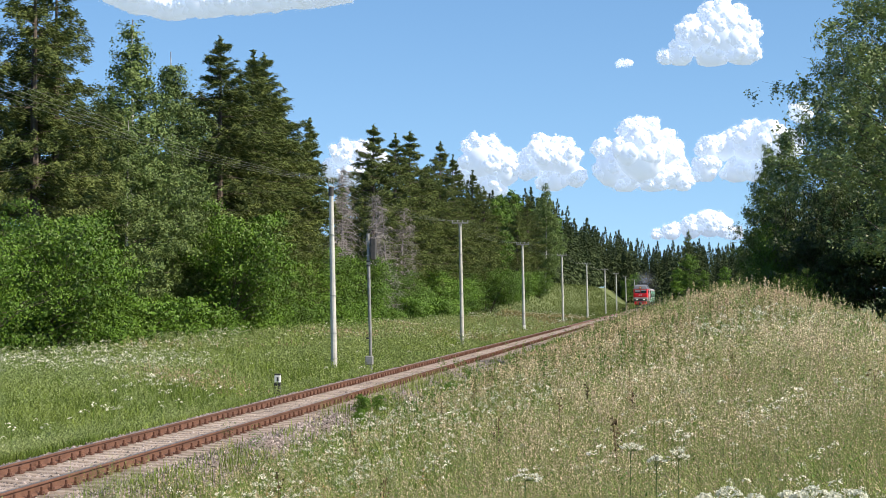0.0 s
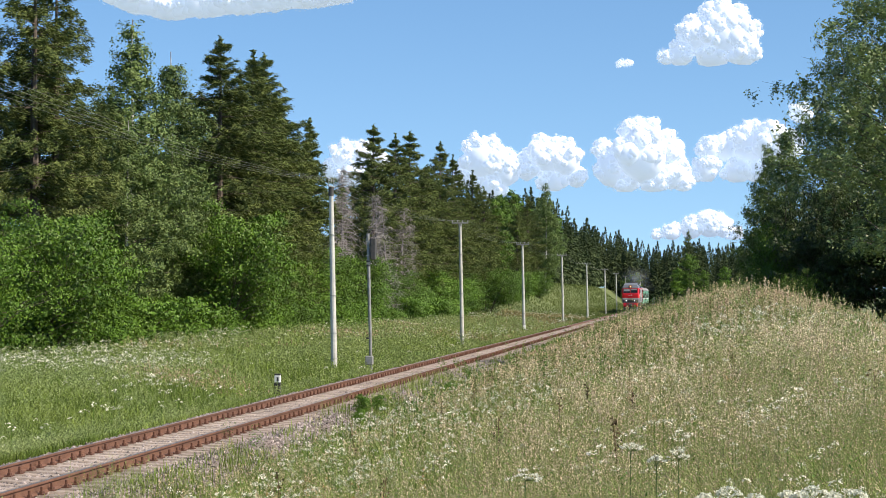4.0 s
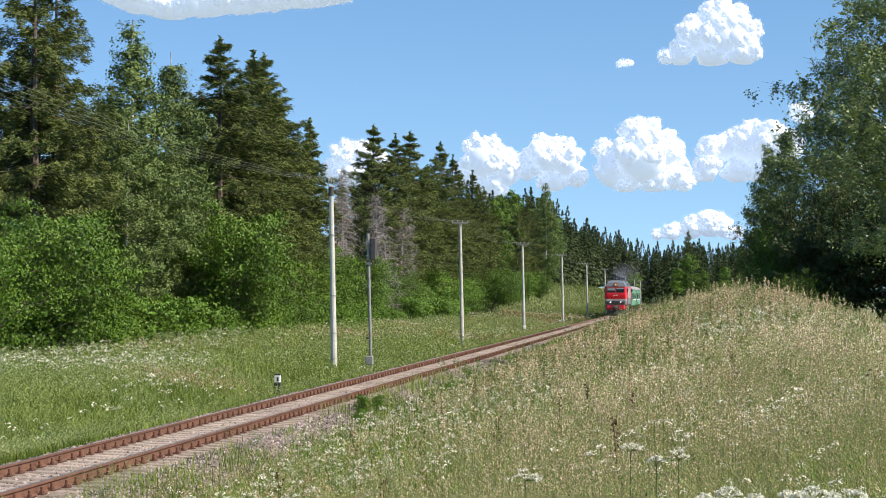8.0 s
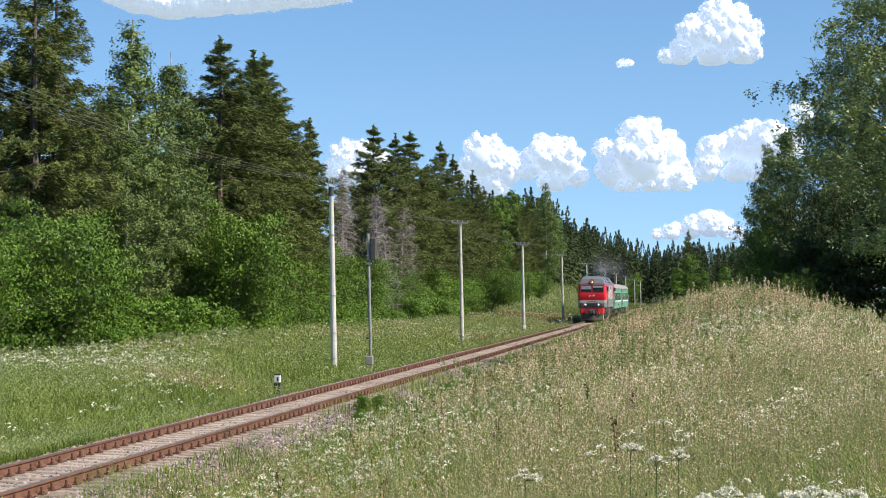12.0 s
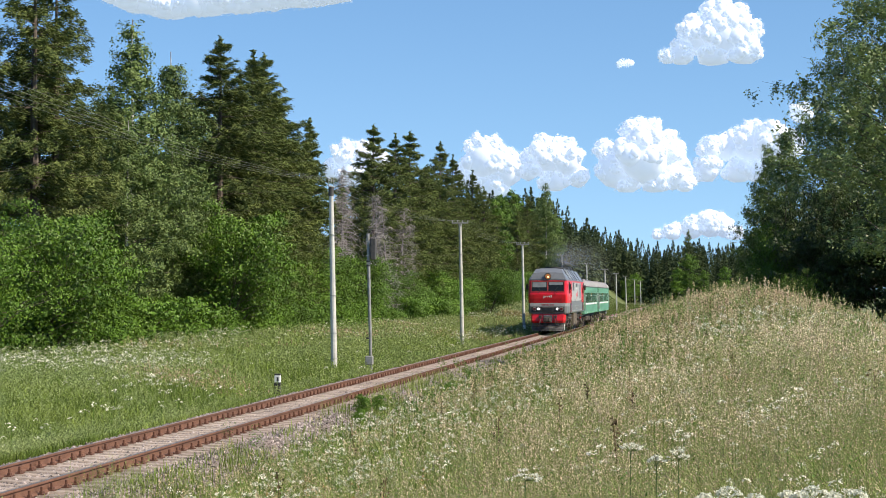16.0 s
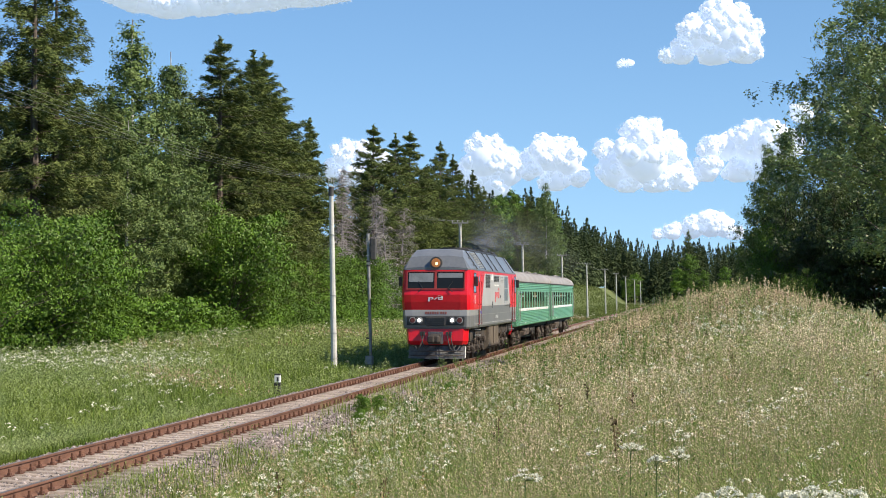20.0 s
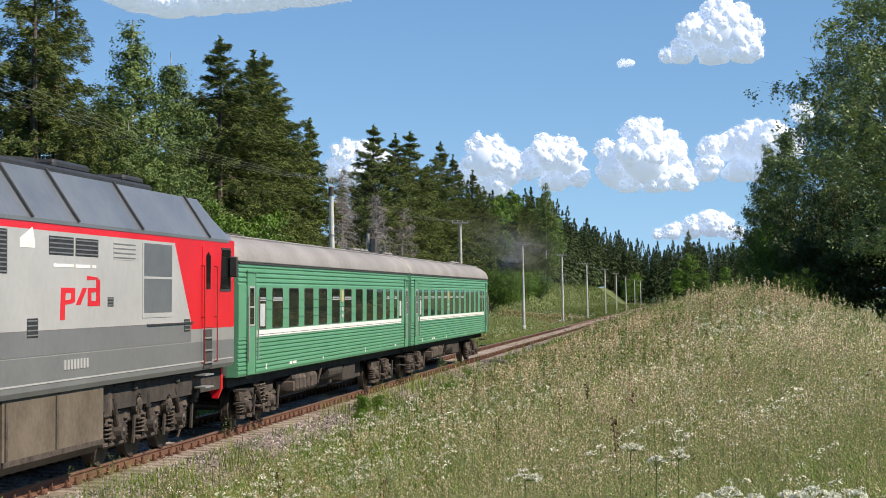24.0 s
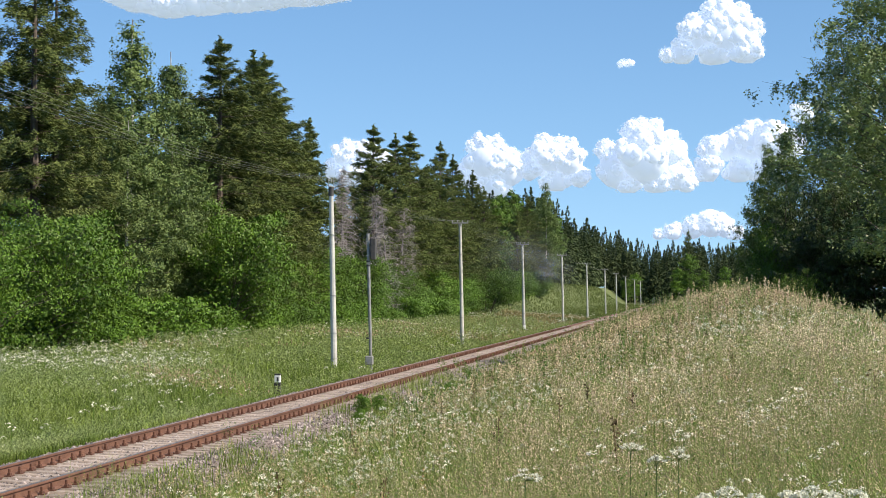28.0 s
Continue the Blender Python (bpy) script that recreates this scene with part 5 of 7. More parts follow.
def make_broadleaf(seed, h, rad, base, bark, leaf, limbs=60, clumps=9, leaves=22, size=0.14, droop=0.0, top=0.6, stems=1, spread=0.45, cone=False):
    """A tapered trunk, limbs and clumps of small leaves; droop hangs the clumps in strands as on a birch."""
    rng = np.random.default_rng(seed)
    stem, wood, lv = [], [], []
    for k in range(stems):
        hh = h * (1 if k == 0 else rng.uniform(0.7, 0.95))
        p, rr = bent_trunk(hh, h * 0.0075, rng, 0.02)
        if k:
            p[:, :2] += np.outer(np.linspace(0.2, 1, len(p)), rng.normal(0, rad * 0.45, 2))
        stem.append(stick(p[:-1], p[1:], rr[:-1], rr[1:], 8))
        nb = int(limbs / stems)
        u = rng.uniform(base, 0.97, nb)
        root = on_trunk(p, u * hh)
        ang = rng.uniform(0, 2 * np.pi, nb)
        v = (u - base) / (1 - base)
        prof = np.sin(np.pi * np.clip(v, 0, 1) ** top) ** 0.75 + 0.12
        if cone:
            prof = np.clip(1 - v, 0, 1) ** 1.15 * np.clip(0.35 + 3.0 * v, 0, 1) + 0.04
        ln = rad * prof * rng.uniform(0.5, 1.15, nb)
        rise = rng.uniform(0.25, 0.75, nb)
        tip = root + np.stack([np.cos(ang) * ln, np.sin(ang) * ln, ln * rise], 1)
        mid = (root + tip) / 2 + np.stack([0 * ln, 0 * ln, 0.10 * ln], 1)
        wood.append(stick(root, mid, 0.006 * h * 0.5 * (1.1 - u), 0.03 * (1.2 - u), 4))
        wood.append(stick(mid, tip, 0.03 * (1.2 - u), 0.006, 3))
        idx = np.repeat(np.arange(nb), np.maximum(2, (clumps * 1.4 * (ln / ln.max()) ** 0.8).astype(int)))
        t = rng.uniform(0.25, 1.08, len(idx)) ** 0.75
        c = np.where(t[:, None] < 0.5, root[idx] + (mid - root)[idx] * (t * 2)[:, None], mid[idx] + (tip - mid)[idx] * (t * 2 - 1)[:, None])
        c = c + rng.normal(0, 1, (len(idx), 3)) * np.array([spread, spread, spread * 0.7]) * (ln[idx] / rad)[:, None]
        ii = np.repeat(np.arange(len(idx)), leaves)
        sg = 0.24 + 0.12 * rng.uniform(size=(len(ii), 1))
        if droop:
            # leaves strung on hanging twigs, four to a clump
            tw = ii * 4 + rng.integers(0, 4, len(ii))
            at = rng.normal(0, 1, (len(idx) * 4, 3)) * np.array([0.24, 0.24, 0.16])
            far = droop * rng.uniform(0.25, 1.1, len(idx) * 4)
            o = at[tw] + rng.normal(0, 0.085, (len(ii), 3))
            o[:, 2] -= rng.uniform(0, 1, len(ii)) * far[tw]
        else:
            # flat sprays, one above the other
            o = rng.normal(0, 1, (len(ii), 3)) * sg * np.array([1.15, 1.15, 0.38])
            o[:, 2] -= 0.35 * (o[:, 0] ** 2 + o[:, 1] ** 2)
        f = o / (np.linalg.norm(o, axis=1, keepdims=True) + 1e-6)
        w = (c - on_trunk(p, np.clip(c[:, 2], 0, hh)))[ii]
        w /= np.linalg.norm(w, axis=1, keepdims=True) + 1e-6
        f = 0.8 * f + 0.5 * w + np.array([0, 0, 0.35]) + rng.normal(0, 0.38, o.shape)
        f /= np.linalg.norm(f, axis=1, keepdims=True)
        lv.append(leaf_tris(c[ii] + o, size, rng, face=f))
    wv, wq = merge(stem + wood)
    ns = sum(len(q) for v, q in stem)
    v = np.concatenate(lv)
    return np_mesh("trunk", wv, wq, mats=[bark, M["twig"]], qm=(np.arange(len(wq)) >= ns).astype(int)), np_mesh("crown", v, tris=np.arange(len(v)).reshape(-1, 3), mats=[leaf])


def make_dead(seed, h):
    rng = np.random.default_rng(seed)
    p, rr = bent_trunk(h, h * 0.009, rng, 0.012)
    wood = [stick(p[:-1], p[1:], rr[:-1], rr[1:], 7)]
    nb = int(h * 11)
    z = rng.uniform(0.12, 0.99, nb) * h
    root = on_trunk(p, z)
    ang = rng.uniform(0, 2 * np.pi, nb)
    ln = rng.uniform(0.5, 1.0, nb) * 3.0 * np.clip(1.1 - z / h, 0.1, 1) ** 0.6
    mid = root + np.stack([np.cos(ang) * ln * 0.6, np.sin(ang) * ln * 0.6, -0.05 * ln], 1)
    tip = root + np.stack([np.cos(ang) * ln, np.sin(ang) * ln, -0.32 * ln], 1)
    wood += [stick(root, mid, 0.03, 0.02, 4), stick(mid, tip, 0.02, 0.008, 3)]
    for k in range(6):
        a = root + (tip - root) * rng.uniform(0.3, 0.95, (nb, 1))
        b = a + rng.normal(0, 0.3, (nb, 3)) + np.array([0, 0, -0.25])
        wood.append(stick(a, b, 0.010, 0.005, 3))
    v, q = merge(wood)
    return np_mesh("trunk", v, q, mats=[M["bark_dead"]]), None


KINDS = {}


def plant(kind, x, y, h, turn=0.0, wide=1.0, name="", label="", category="tree", group="", lean=(0, 0), sink=0.0):
    (trunk, crown), h0 = KINDS[kind]
    ob = new(name)
    k = h / h0
    z = float(ground_z(x, y)) - 0.05 - sink
    ob.matrix_basis = pose(x, y, z, lean[0], lean[1], turn) @ Matrix.Diagonal((k * wide, k * wide, k, 1))
    for nm, me in (("trunk", trunk), ("crown", crown)):
        if me:
            c = new(nm, me)
            c.parent = ob
    return tagged(ob, label, category, group)


KINDS["spruce_a"] = (make_spruce(1, 20, 3.1, 0.05), 20)
KINDS["spruce_b"] = (make_spruce(2, 20, 2.7, 0.04), 20)
KINDS["spruce_thin"] = (make_spruce(4, 18, 1.55, 0.28, 0.35, full=2.6), 18)
KINDS["spruce_old"] = (make_spruce(5, 22, 3.5, 0.06, 0.32, whorl=0.5, sprays=14, leaves=36, full=1.8, hang=1.1), 22)
KINDS["spruce_deep"] = (make_spruce(6, 20, 3.0, 0.05, whorl=0.6, sprays=4, leaves=7, size=0.5, fat=0.6), 20)
KINDS["birch_a"] = (make_broadleaf(11, 18, 4.6, 0.12, M["bark_birch"], M["birch"], 125, 11, 44, 0.105, droop=0.65, cone=True), 18)
KINDS["birch_b"] = (make_broadleaf(12, 18, 4.1, 0.14, M["bark_birch"], M["birch"], 115, 11, 44, 0.105, droop=0.65, cone=True), 18)
KINDS["birch_right"] = (make_broadleaf(15, 21, 4.2, 0.24, M["bark_birch"], M["birch_dark"], 95, 10, 44, 0.11, droop=1.1, top=0.62), 21)
KINDS["aspen"] = (make_broadleaf(14, 20, 4.2, 0.12, M["twig"], M["bush"], 85, 9, 24, 0.24, top=0.85, spread=0.6), 20)
KINDS["bush_a"] = (make_broadleaf(21, 8, 3.6, 0.03, M["twig"], M["bush"], 100, 9, 34, 0.105, top=0.45, stems=3, spread=0.55), 8)
KINDS["bush_b"] = (make_broadleaf(22, 7, 3.0, 0.03, M["twig"], M["bush"], 86, 9, 34, 0.105, top=0.5, stems=3, spread=0.5), 7)
KINDS["bush_c"] = (make_broadleaf(23, 3, 1.8, 0.02, M["twig"], M["bush"], 40, 7, 22, 0.12, top=0.5, stems=3, spread=0.4), 3)
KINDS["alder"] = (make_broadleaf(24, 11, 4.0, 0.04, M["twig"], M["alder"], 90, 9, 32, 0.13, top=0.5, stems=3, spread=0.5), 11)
KINDS["dead_a"] = (make_dead(31, 15), 15)
KINDS["dead_b"] = (make_dead(32, 13), 13)

SPR, BIR, BSH = "tall dark green spruce tree at the forest edge", "birch tree with pale bark and hanging foliage", "bright green leafy bush at the meadow edge"


def build_left_wood():
    rng = random.Random(7)
    put = [("spruce_b", -20.8, 128.5, 17.4, 1.3), ("spruce_a", -21.0, 140.5, 17.8, 1.3), ("spruce_old", -23, 93.0, 21.5, 1.2), ("spruce_old", -22.6, 95.5, 20.6, 1.1), ("spruce_old", -24.5, 97, 18.0, 1.2), ("spruce_a", -27, 90, 20, 1.2), ("spruce_a", -24, 96.5, 15, 1.3), ("spruce_b", -24, 107, 14, 1.3), ("spruce_b", -26, 115, 15, 1.3),
           ("spruce_a", -20.6, 122.5, 19.9, 1.3), ("spruce_b", -21.5, 127.5, 17.0, 1.3), ("spruce_b", -20.9, 133, 20.3, 1.25), ("spruce_a", -21.1, 137.6, 20.7, 1.1), ("spruce_b", -21.5, 143, 17.8, 1.25), ("spruce_a", -24, 130, 17, 1.3), ("spruce_b", -25, 148, 15.5, 1.3),
           ("spruce_thin", -21.5, 156.0, 17.5, 1.25), ("spruce_a", -21, 185, 19.6, 1.2), ("spruce_b", -22, 190, 16.5, 1.3), ("spruce_b", -21, 199, 19.9, 1.2), ("spruce_a", -20.8, 208, 21.0, 1.15), ("spruce_b", -22, 214, 18.2, 1.3), ("spruce_a", -21, 235, 21.9, 1.05),
           ("spruce_b", -20.8, 246, 20.9, 1.05), ("spruce_a", -22, 231, 18.8, 1.2), ("spruce_b", -20.5, 266, 19.2, 1.1), ("spruce_a", -20.5, 281, 16.6, 1.2), ("spruce_b", -20.5, 222, 17, 1.2), ("spruce_a", -20, 241, 15.5, 1.3), ("spruce_b", -20, 256, 16, 1.3),
           ("spruce_b", -17, 297, 13.5, 1.2), ("spruce_a", -19, 310, 14.5, 1.2), ("spruce_b", -17.5, 322, 15.5, 1.2)]
    for k, x, y, h, w in put:
        plant(k, x, y, h, rng.uniform(0, 360), w * 1.22, "spruce", SPR, "tree", "spruces of the forest edge")
    for k in range(30):
        y = 85 + k * 7.7 + rng.uniform(-2, 2)
        plant("spruce_deep", rng.uniform(-40, -28), y, rng.uniform(13, 17.5), rng.uniform(0, 360), rng.uniform(1.0, 1.3), "spruce", "dark green spruce tree deeper in the wood", "tree", "spruces deeper in the wood")
    for k, x, y, h in (("birch_a", -21, 103.8, 18.6), ("birch_b", -22, 114.9, 18.2), ("birch_b", -20, 100, 12.5), ("birch_a", -20.5, 110, 12.5)):
        plant(k, x, y, h, rng.uniform(0, 360), 1.3, "birch", BIR, "tree", "birches of the forest edge")
    for k, x, y, h, ln in (("dead_a", -19.5, 159.5, 14.0, (0, 1)), ("dead_b", -19.5, 161.5, 13.4, (0, -1)), ("dead_a", -19.0, 157, 11.0, (0, 2)), ("dead_a", -18.6, 174, 12.4, (0, -2)), ("dead_b", -18.2, 178, 11.5, (0, -12)), ("dead_b", -18.4, 184, 11.8, (0, 8)),
                           ("dead_a", -18.0, 188, 10.5, (0, -9)), ("dead_b", -18.2, 182, 10.8, (0, 14)), ("dead_a", -18.5, 192, 11.0, (4, 5))):
        plant(k, x, y, h, rng.uniform(0, 360), 1.0, "dead_tree", "bare grey dead spruce with broken branches", "tree", "dead spruces", ln)
    for k, x, y, h, w in (("birch_a", -15.4, 335, 19.5, 1.05), ("birch_b", -17, 341, 17.0, 1.2), ("aspen", -18, 345, 13.5, 1.0), ("aspen", -20, 300, 15, 0.8), ("aspen", -19, 287, 15.5, 0.7), ("aspen", -17, 352, 14.5, 1.0), ("aspen", -21, 325, 16, 0.9)):
        plant(k, x, y, h, rng.uniform(0, 360), w, "aspen", "light green leafy tree at the forest edge", "tree", "leafy trees of the forest edge")
    bushes = [("bush_a", -17.0, 76, 7.0, 1.05), ("bush_b", -18.5, 84, 6.5, 1.05), ("bush_a", -16.5, 70, 5.8, 1.05), ("bush_b", -17.5, 90, 2.8, 1.0), ("bush_a", -18, 111, 8.6, 1.0), ("bush_b", -18.0, 118, 6.6, 1.0), ("bush_a", -18.4, 102, 3.0, 1.2), ("bush_b", -18, 126, 5.2, 1.0),
              ("bush_a", -18, 135, 5.5, 1.0), ("bush_b", -18, 145, 6.5, 1.0), ("bush_a", -18.5, 152, 6.8, 1.0), ("bush_b", -18.3, 161, 5.2, 1.1), ("bush_a", -18.6, 168, 5.2, 1.0), ("bush_b", -17.5, 183, 5.6, 1.0), ("bush_a", -18, 196, 4.2, 1.0), ("bush_b", -18.5, 208, 6.0, 1.2), ("bush_a", -18.5, 222, 5.2, 1.2),
              ("bush_b", -18.5, 238, 6, 1.2), ("bush_a", -17.5, 256, 6.2, 1.2), ("bush_b", -16.5, 275, 5.5, 1.2), ("bush_a", -15.5, 292, 5.0, 1.2), ("bush_b", -14.5, 310, 4.5, 1.2)]
    for k, x, y, h, w in bushes:
        plant(k, x, y, h, rng.uniform(0, 360), w, "bush", BSH, "bush", "bushes of the forest edge")
    for k in range(26):
        y = 68 + k * 6.0 + rng.uniform(-2, 2)
        plant("bush_c", rng.uniform(-17.5, -15.5), y, rng.uniform(1.4, 2.8), rng.uniform(0, 360), 1.2, "shrub", "low green shrub in the meadow grass", "bush", "low shrubs")


def build_right_wood():
    rng = random.Random(9)
    for k, x, y, h, w in (("birch_right", 19.3, 82, 16.8, 1.4), ("birch_right", 19.4, 107, 17.2, 1.05), ("birch_b", 23.5, 95, 19.0, 1.2), ("birch_b", 16.8, 121, 13.0, 1.1), ("birch_right", 24.5, 108, 22, 0.9), ("birch_a", 16.2, 131, 12.4, 1.1)):
        plant(k, x, y, h, rng.uniform(0, 360), w, "birch", "tall birch with pale bark and hanging foliage", "tree", "birches behind the rise")
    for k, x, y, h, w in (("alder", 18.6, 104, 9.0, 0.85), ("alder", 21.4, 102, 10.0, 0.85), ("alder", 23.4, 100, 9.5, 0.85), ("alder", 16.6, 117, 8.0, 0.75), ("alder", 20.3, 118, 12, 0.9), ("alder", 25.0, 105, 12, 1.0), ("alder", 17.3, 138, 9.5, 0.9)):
        plant(k, x, y, h, rng.uniform(0, 360), w, "alder", "leafy tree with its leaf colour darkened for shade", "tree", "leafy trees behind the rise")
    plant("bush_b", 15.6, 106, 5.5, 40, 0.7, "bush", "bright green leafy bush behind the grassy rise", "bush")
    plant("bush_a", 17.0, 101, 3.5, 140, 0.7, "bush", "bright green leafy bush behind the grassy rise", "bush")


build_left_wood()
build_right_wood()


def build_far_wood():
    """Spired spruces of the distant wood, joined."""
    rng = np.random.default_rng(3)
    Y = np.concatenate([rng.uniform(350, 640, 430), rng.uniform(610, 740, 360)])
    X = np.concatenate([-20 - rng.uniform(0, 26, 430) ** 1.05, rng.uniform(-36, 48, 360)])
    n = len(X)
    Z = ground_z(X, Y)
    H = rng.uniform(14.5, 19.5, n) + 1.5 * (Y > 600) + 2.5 * (rng.uniform(size=n) < 0.06)
    wide = rng.uniform(0.75, 1.25, n)
    per = 500
    i = np.repeat(np.arange(n), per)
    m = len(i)
    u = rng.uniform(0.02, 1, m) ** 0.85
    ang = rng.uniform(0, 2 * np.pi, m)
    tier = 0.84 + 0.16 * np.abs(np.sin(u * H[i] * 1.9 + i * 1.7))
    r = H[i] * 0.185 * wide[i] * (1.02 - u) ** 0.9 * rng.uniform(0.25, 1.0, m) ** 0.7 * tier
    c = np.stack([X[i] + np.cos(ang) * r, Y[i] + np.sin(ang) * r, Z[i] + u * H[i]], 1)
    ln = 0.30 + 0.17 * r
    droop = -rng.uniform(0.1, 1.5, m) * (1 - u) + 2.0 * (u > 0.965)
    ax = np.stack([np.cos(ang), np.sin(ang), droop], 1)
    ax = ax / np.linalg.norm(ax, axis=1, keepdims=True) * ln[:, None]
    sd = np.cross(ax, rng.normal(size=(m, 3)))
    sd = sd / np.linalg.norm(sd, axis=1, keepdims=True) * (0.16 + 0.085 * r[:, None])
    v = np.stack([c - ax * 0.5 + sd, c + ax, c - ax * 0.5 - sd], 1).reshape(-1, 3)
    ob = new("far_wood", np_mesh("far_wood", v, tris=np.arange(len(v)).reshape(-1, 3), mats=[M["far"]]))
    tagged(ob, "dark spruce wood in the distance along the track", "forest", kind="stuff")
    turn = random.Random(17)
    for k, x, y, h, w in (("aspen", 9.5, 575, 14.5, 0.95), ("aspen", 6.0, 590, 11.0, 1.0), ("aspen", -7.5, 600, 10.0, 1.0), ("aspen", -9.0, 560, 8.0, 1.1), ("aspen", 20.0, 560, 11.0, 0.9), ("aspen", 14.0, 600, 9.5, 1.0), ("spruce_b", 9.2, 640, 24.0, 1.0)):
        nm = "spruce" if k == "spruce_b" else "aspen"
        plant(k, x, y, h, turn.uniform(0, 360), w, nm, "tall dark green spruce tree far down the line" if nm == "spruce" else "light green leafy tree far down the line", "tree", "" if nm == "spruce" else "leafy trees far down the line")


build_far_wood()


# ---- clouds ----
EYE, TAN = Vector((11.0, 0.0, 2.95)), math.tan(radians(26.729 / 2)) / 784


def sky_place(ax, ay, dist):
    """A place high in the sky, by its direction right of and above the middle of the view."""
    w = pose(11.0, 0.0, 2.95, 91.389, 0, 7.661).to_3x3() @ Vector((ax * TAN, ay * TAN, -1))
    return EYE + w * dist


CLOUDS = []


def cloud(seed, ax, ay, dist, lumps, drift, lab="white fluffy cumulus cloud with a grey flat base", dense=1.0, flat=True):
    """A heap of billows upon billows, all of small flakes of vapour; lumps are (across, up, radius) in view units."""
    rng = np.random.default_rng(seed)
    u = TAN * dist
    L = np.array([(x, rng.normal(0, 0.25) * r, y, r) for x, y, r in lumps], float)

    def bud(B, k, lo, hi):
        """k smaller billows on the upper and outer sides of each billow."""
        i = np.repeat(np.arange(len(B)), k)
        d = rng.normal(size=(len(i), 3))
        d /= np.linalg.norm(d, axis=1, keepdims=True)
        d[:, 1] = -np.abs(d[:, 1])
        keep = d[:, 2] > -0.45
        i, d = i[keep], d[keep]
        r = B[i, 3] * rng.uniform(lo, hi, len(i))
        return np.concatenate([B[i, :3] + d * (B[i, 3] * 0.86)[:, None], r[:, None]], 1)
    kids = bud(L, 20, 0.20, 0.46)
    B = np.concatenate([L, kids, bud(kids, 6, 0.25, 0.5)])
    low = float((L[:, 2] - L[:, 3] * 0.62).min())
    # the billows themselves, as round bodies squeezed at the common base
    ico = bmesh.new()
    bmesh.ops.create_icosphere(ico, subdivisions=2, radius=1.0)
    iv = np.array([v.co[:] for v in ico.verts])
    it = np.array([[v.index for v in f.verts] for f in ico.faces])
    ico.free()
    bodies = B if dense > 0.5 else B[:0]
    lump = 1 + 0.07 * np.sin(iv[None] @ np.array([3.1, 2.3, 4.1]) * 1.7 + np.arange(len(bodies))[:, None])
    V = (bodies[:, None, :3] + iv[None] * (bodies[:, 3:4] * lump)[..., None]).reshape(-1, 3)
    T = (it[None] + (np.arange(len(bodies)) * len(iv))[:, None, None]).reshape(-1, 3)
    # flakes round them, which blur the outline
    n = np.maximum(5, 0.16 * np.pi * B[:, 3] ** 2).astype(int)
    i = np.repeat(np.arange(len(B)), n)
    d = rng.normal(size=(len(i), 3))
    d /= np.linalg.norm(d, axis=1, keepdims=True)
    P = B[i, :3] + d * (B[i, 3] * (1.0 + 0.02 * rng.normal(size=len(i))) + 2.2 * rng.uniform(size=len(i)) ** 2.5)[:, None]
    keep = d[:, 1] < 0.45
    for x, y, z, r in L:
        keep &= ((P - (x, y, z)) ** 2).sum(1) > (0.97 * r) ** 2
    def outside(R, f):
        """Which points show beyond the large billows as the viewer sees them."""
        out = np.full(len(R), True)
        if dense < 0.5:
            return out
        for x, y, z, r in L:
            out &= (R[:, 0] - x) ** 2 + (R[:, 2] - z) ** 2 > (f * r) ** 2
        return out
    keep &= outside(P, 0.97)
    P, d = P[keep], d[keep]
    d = d + rng.normal(0, 0.25, d.shape)
    d /= np.linalg.norm(d, axis=1, keepdims=True)
    # thin vapour beyond the rims
    k = np.repeat(np.arange(len(B)), np.maximum(4, 0.9 * B[:, 3]).astype(int))
    a = rng.uniform(0, 2 * np.pi, len(k))
    e = np.stack([np.cos(a), rng.uniform(-0.5, 0.3, len(k)), np.sin(a)], 1)
    Q = B[k, :3] + e * (B[k, 3] * 0.98 + rng.uniform(-0.5, 3.0, len(k)))[:, None]
    f = e + np.array([0, -1.2, 0]) + rng.normal(0, 0.3, e.shape)
    f /= np.linalg.norm(f, axis=1, keepdims=True)
    rim = outside(Q, 0.99) & (Q[:, 2] > low - 3)
    Q, f = Q[rim], f[rim]
    v = np.concatenate([V, leaf_tris(P, np.full((len(P), 1), 1.5), rng, 1.3, face=d), leaf_tris(Q, np.full((len(Q), 1), 4.2), rng, 1.2, face=f)])
    if flat:
        under = v[:, 2] < low
        v[under, 2] = low + (v[under, 2] - low) * 0.25
    kind = np.repeat((0, 1), (len(T) + len(P), len(Q)))
    T = np.concatenate([T, np.arange((len(P) + len(Q)) * 3).reshape(-1, 3) + len(V)])
    rot = np.array(pose(0, 0, 0, 0, 0, 7.661).to_3x3())
    ob = new("cloud", np_mesh("cloud", (v * u) @ rot.T, tris=T, mats=[M["cloud"], M["mist"]], tm=kind, smooth=True))
    tagged(ob, lab, "cloud", "clouds")
    CLOUDS.append((ob, ax, ay, dist, drift))


cloud(1, 466, 369, 2600, [(25, 8, 46), (30, 32, 38), (58, 8, 38), (64, -20, 30), (-18, 8, 36), (-46, -24, 24), (-72, -32, 13), (10, -24, 30)], (4, 3))
cloud(2, -384, 434, 2600, [(x, 31 + float(np.interp(x, (-230, -170, -100, 0, 140, 230), (12, -12, -27, -19, -7, 6))), 34) for x in range(-200, 216, 11)], (-4, 4), "broad cloud with a grey flat base", 0.9, False)
cloud(3, 350, 165, 4300, [(0, 34, 34), (-5, 0, 48), (35, 5, 36), (-48, -22, 34), (52, -30, 30), (-28, -44, 26), (20, -46, 26), (-66, 10, 20), (74, -50, 16)], (6, -2))
cloud(4, 75, 140, 4400, [(-6, 18, 37), (28, 0, 32), (-32, -6, 28), (10, -30, 28), (-20, 38, 20), (38, 18, 18)], (8, 0))
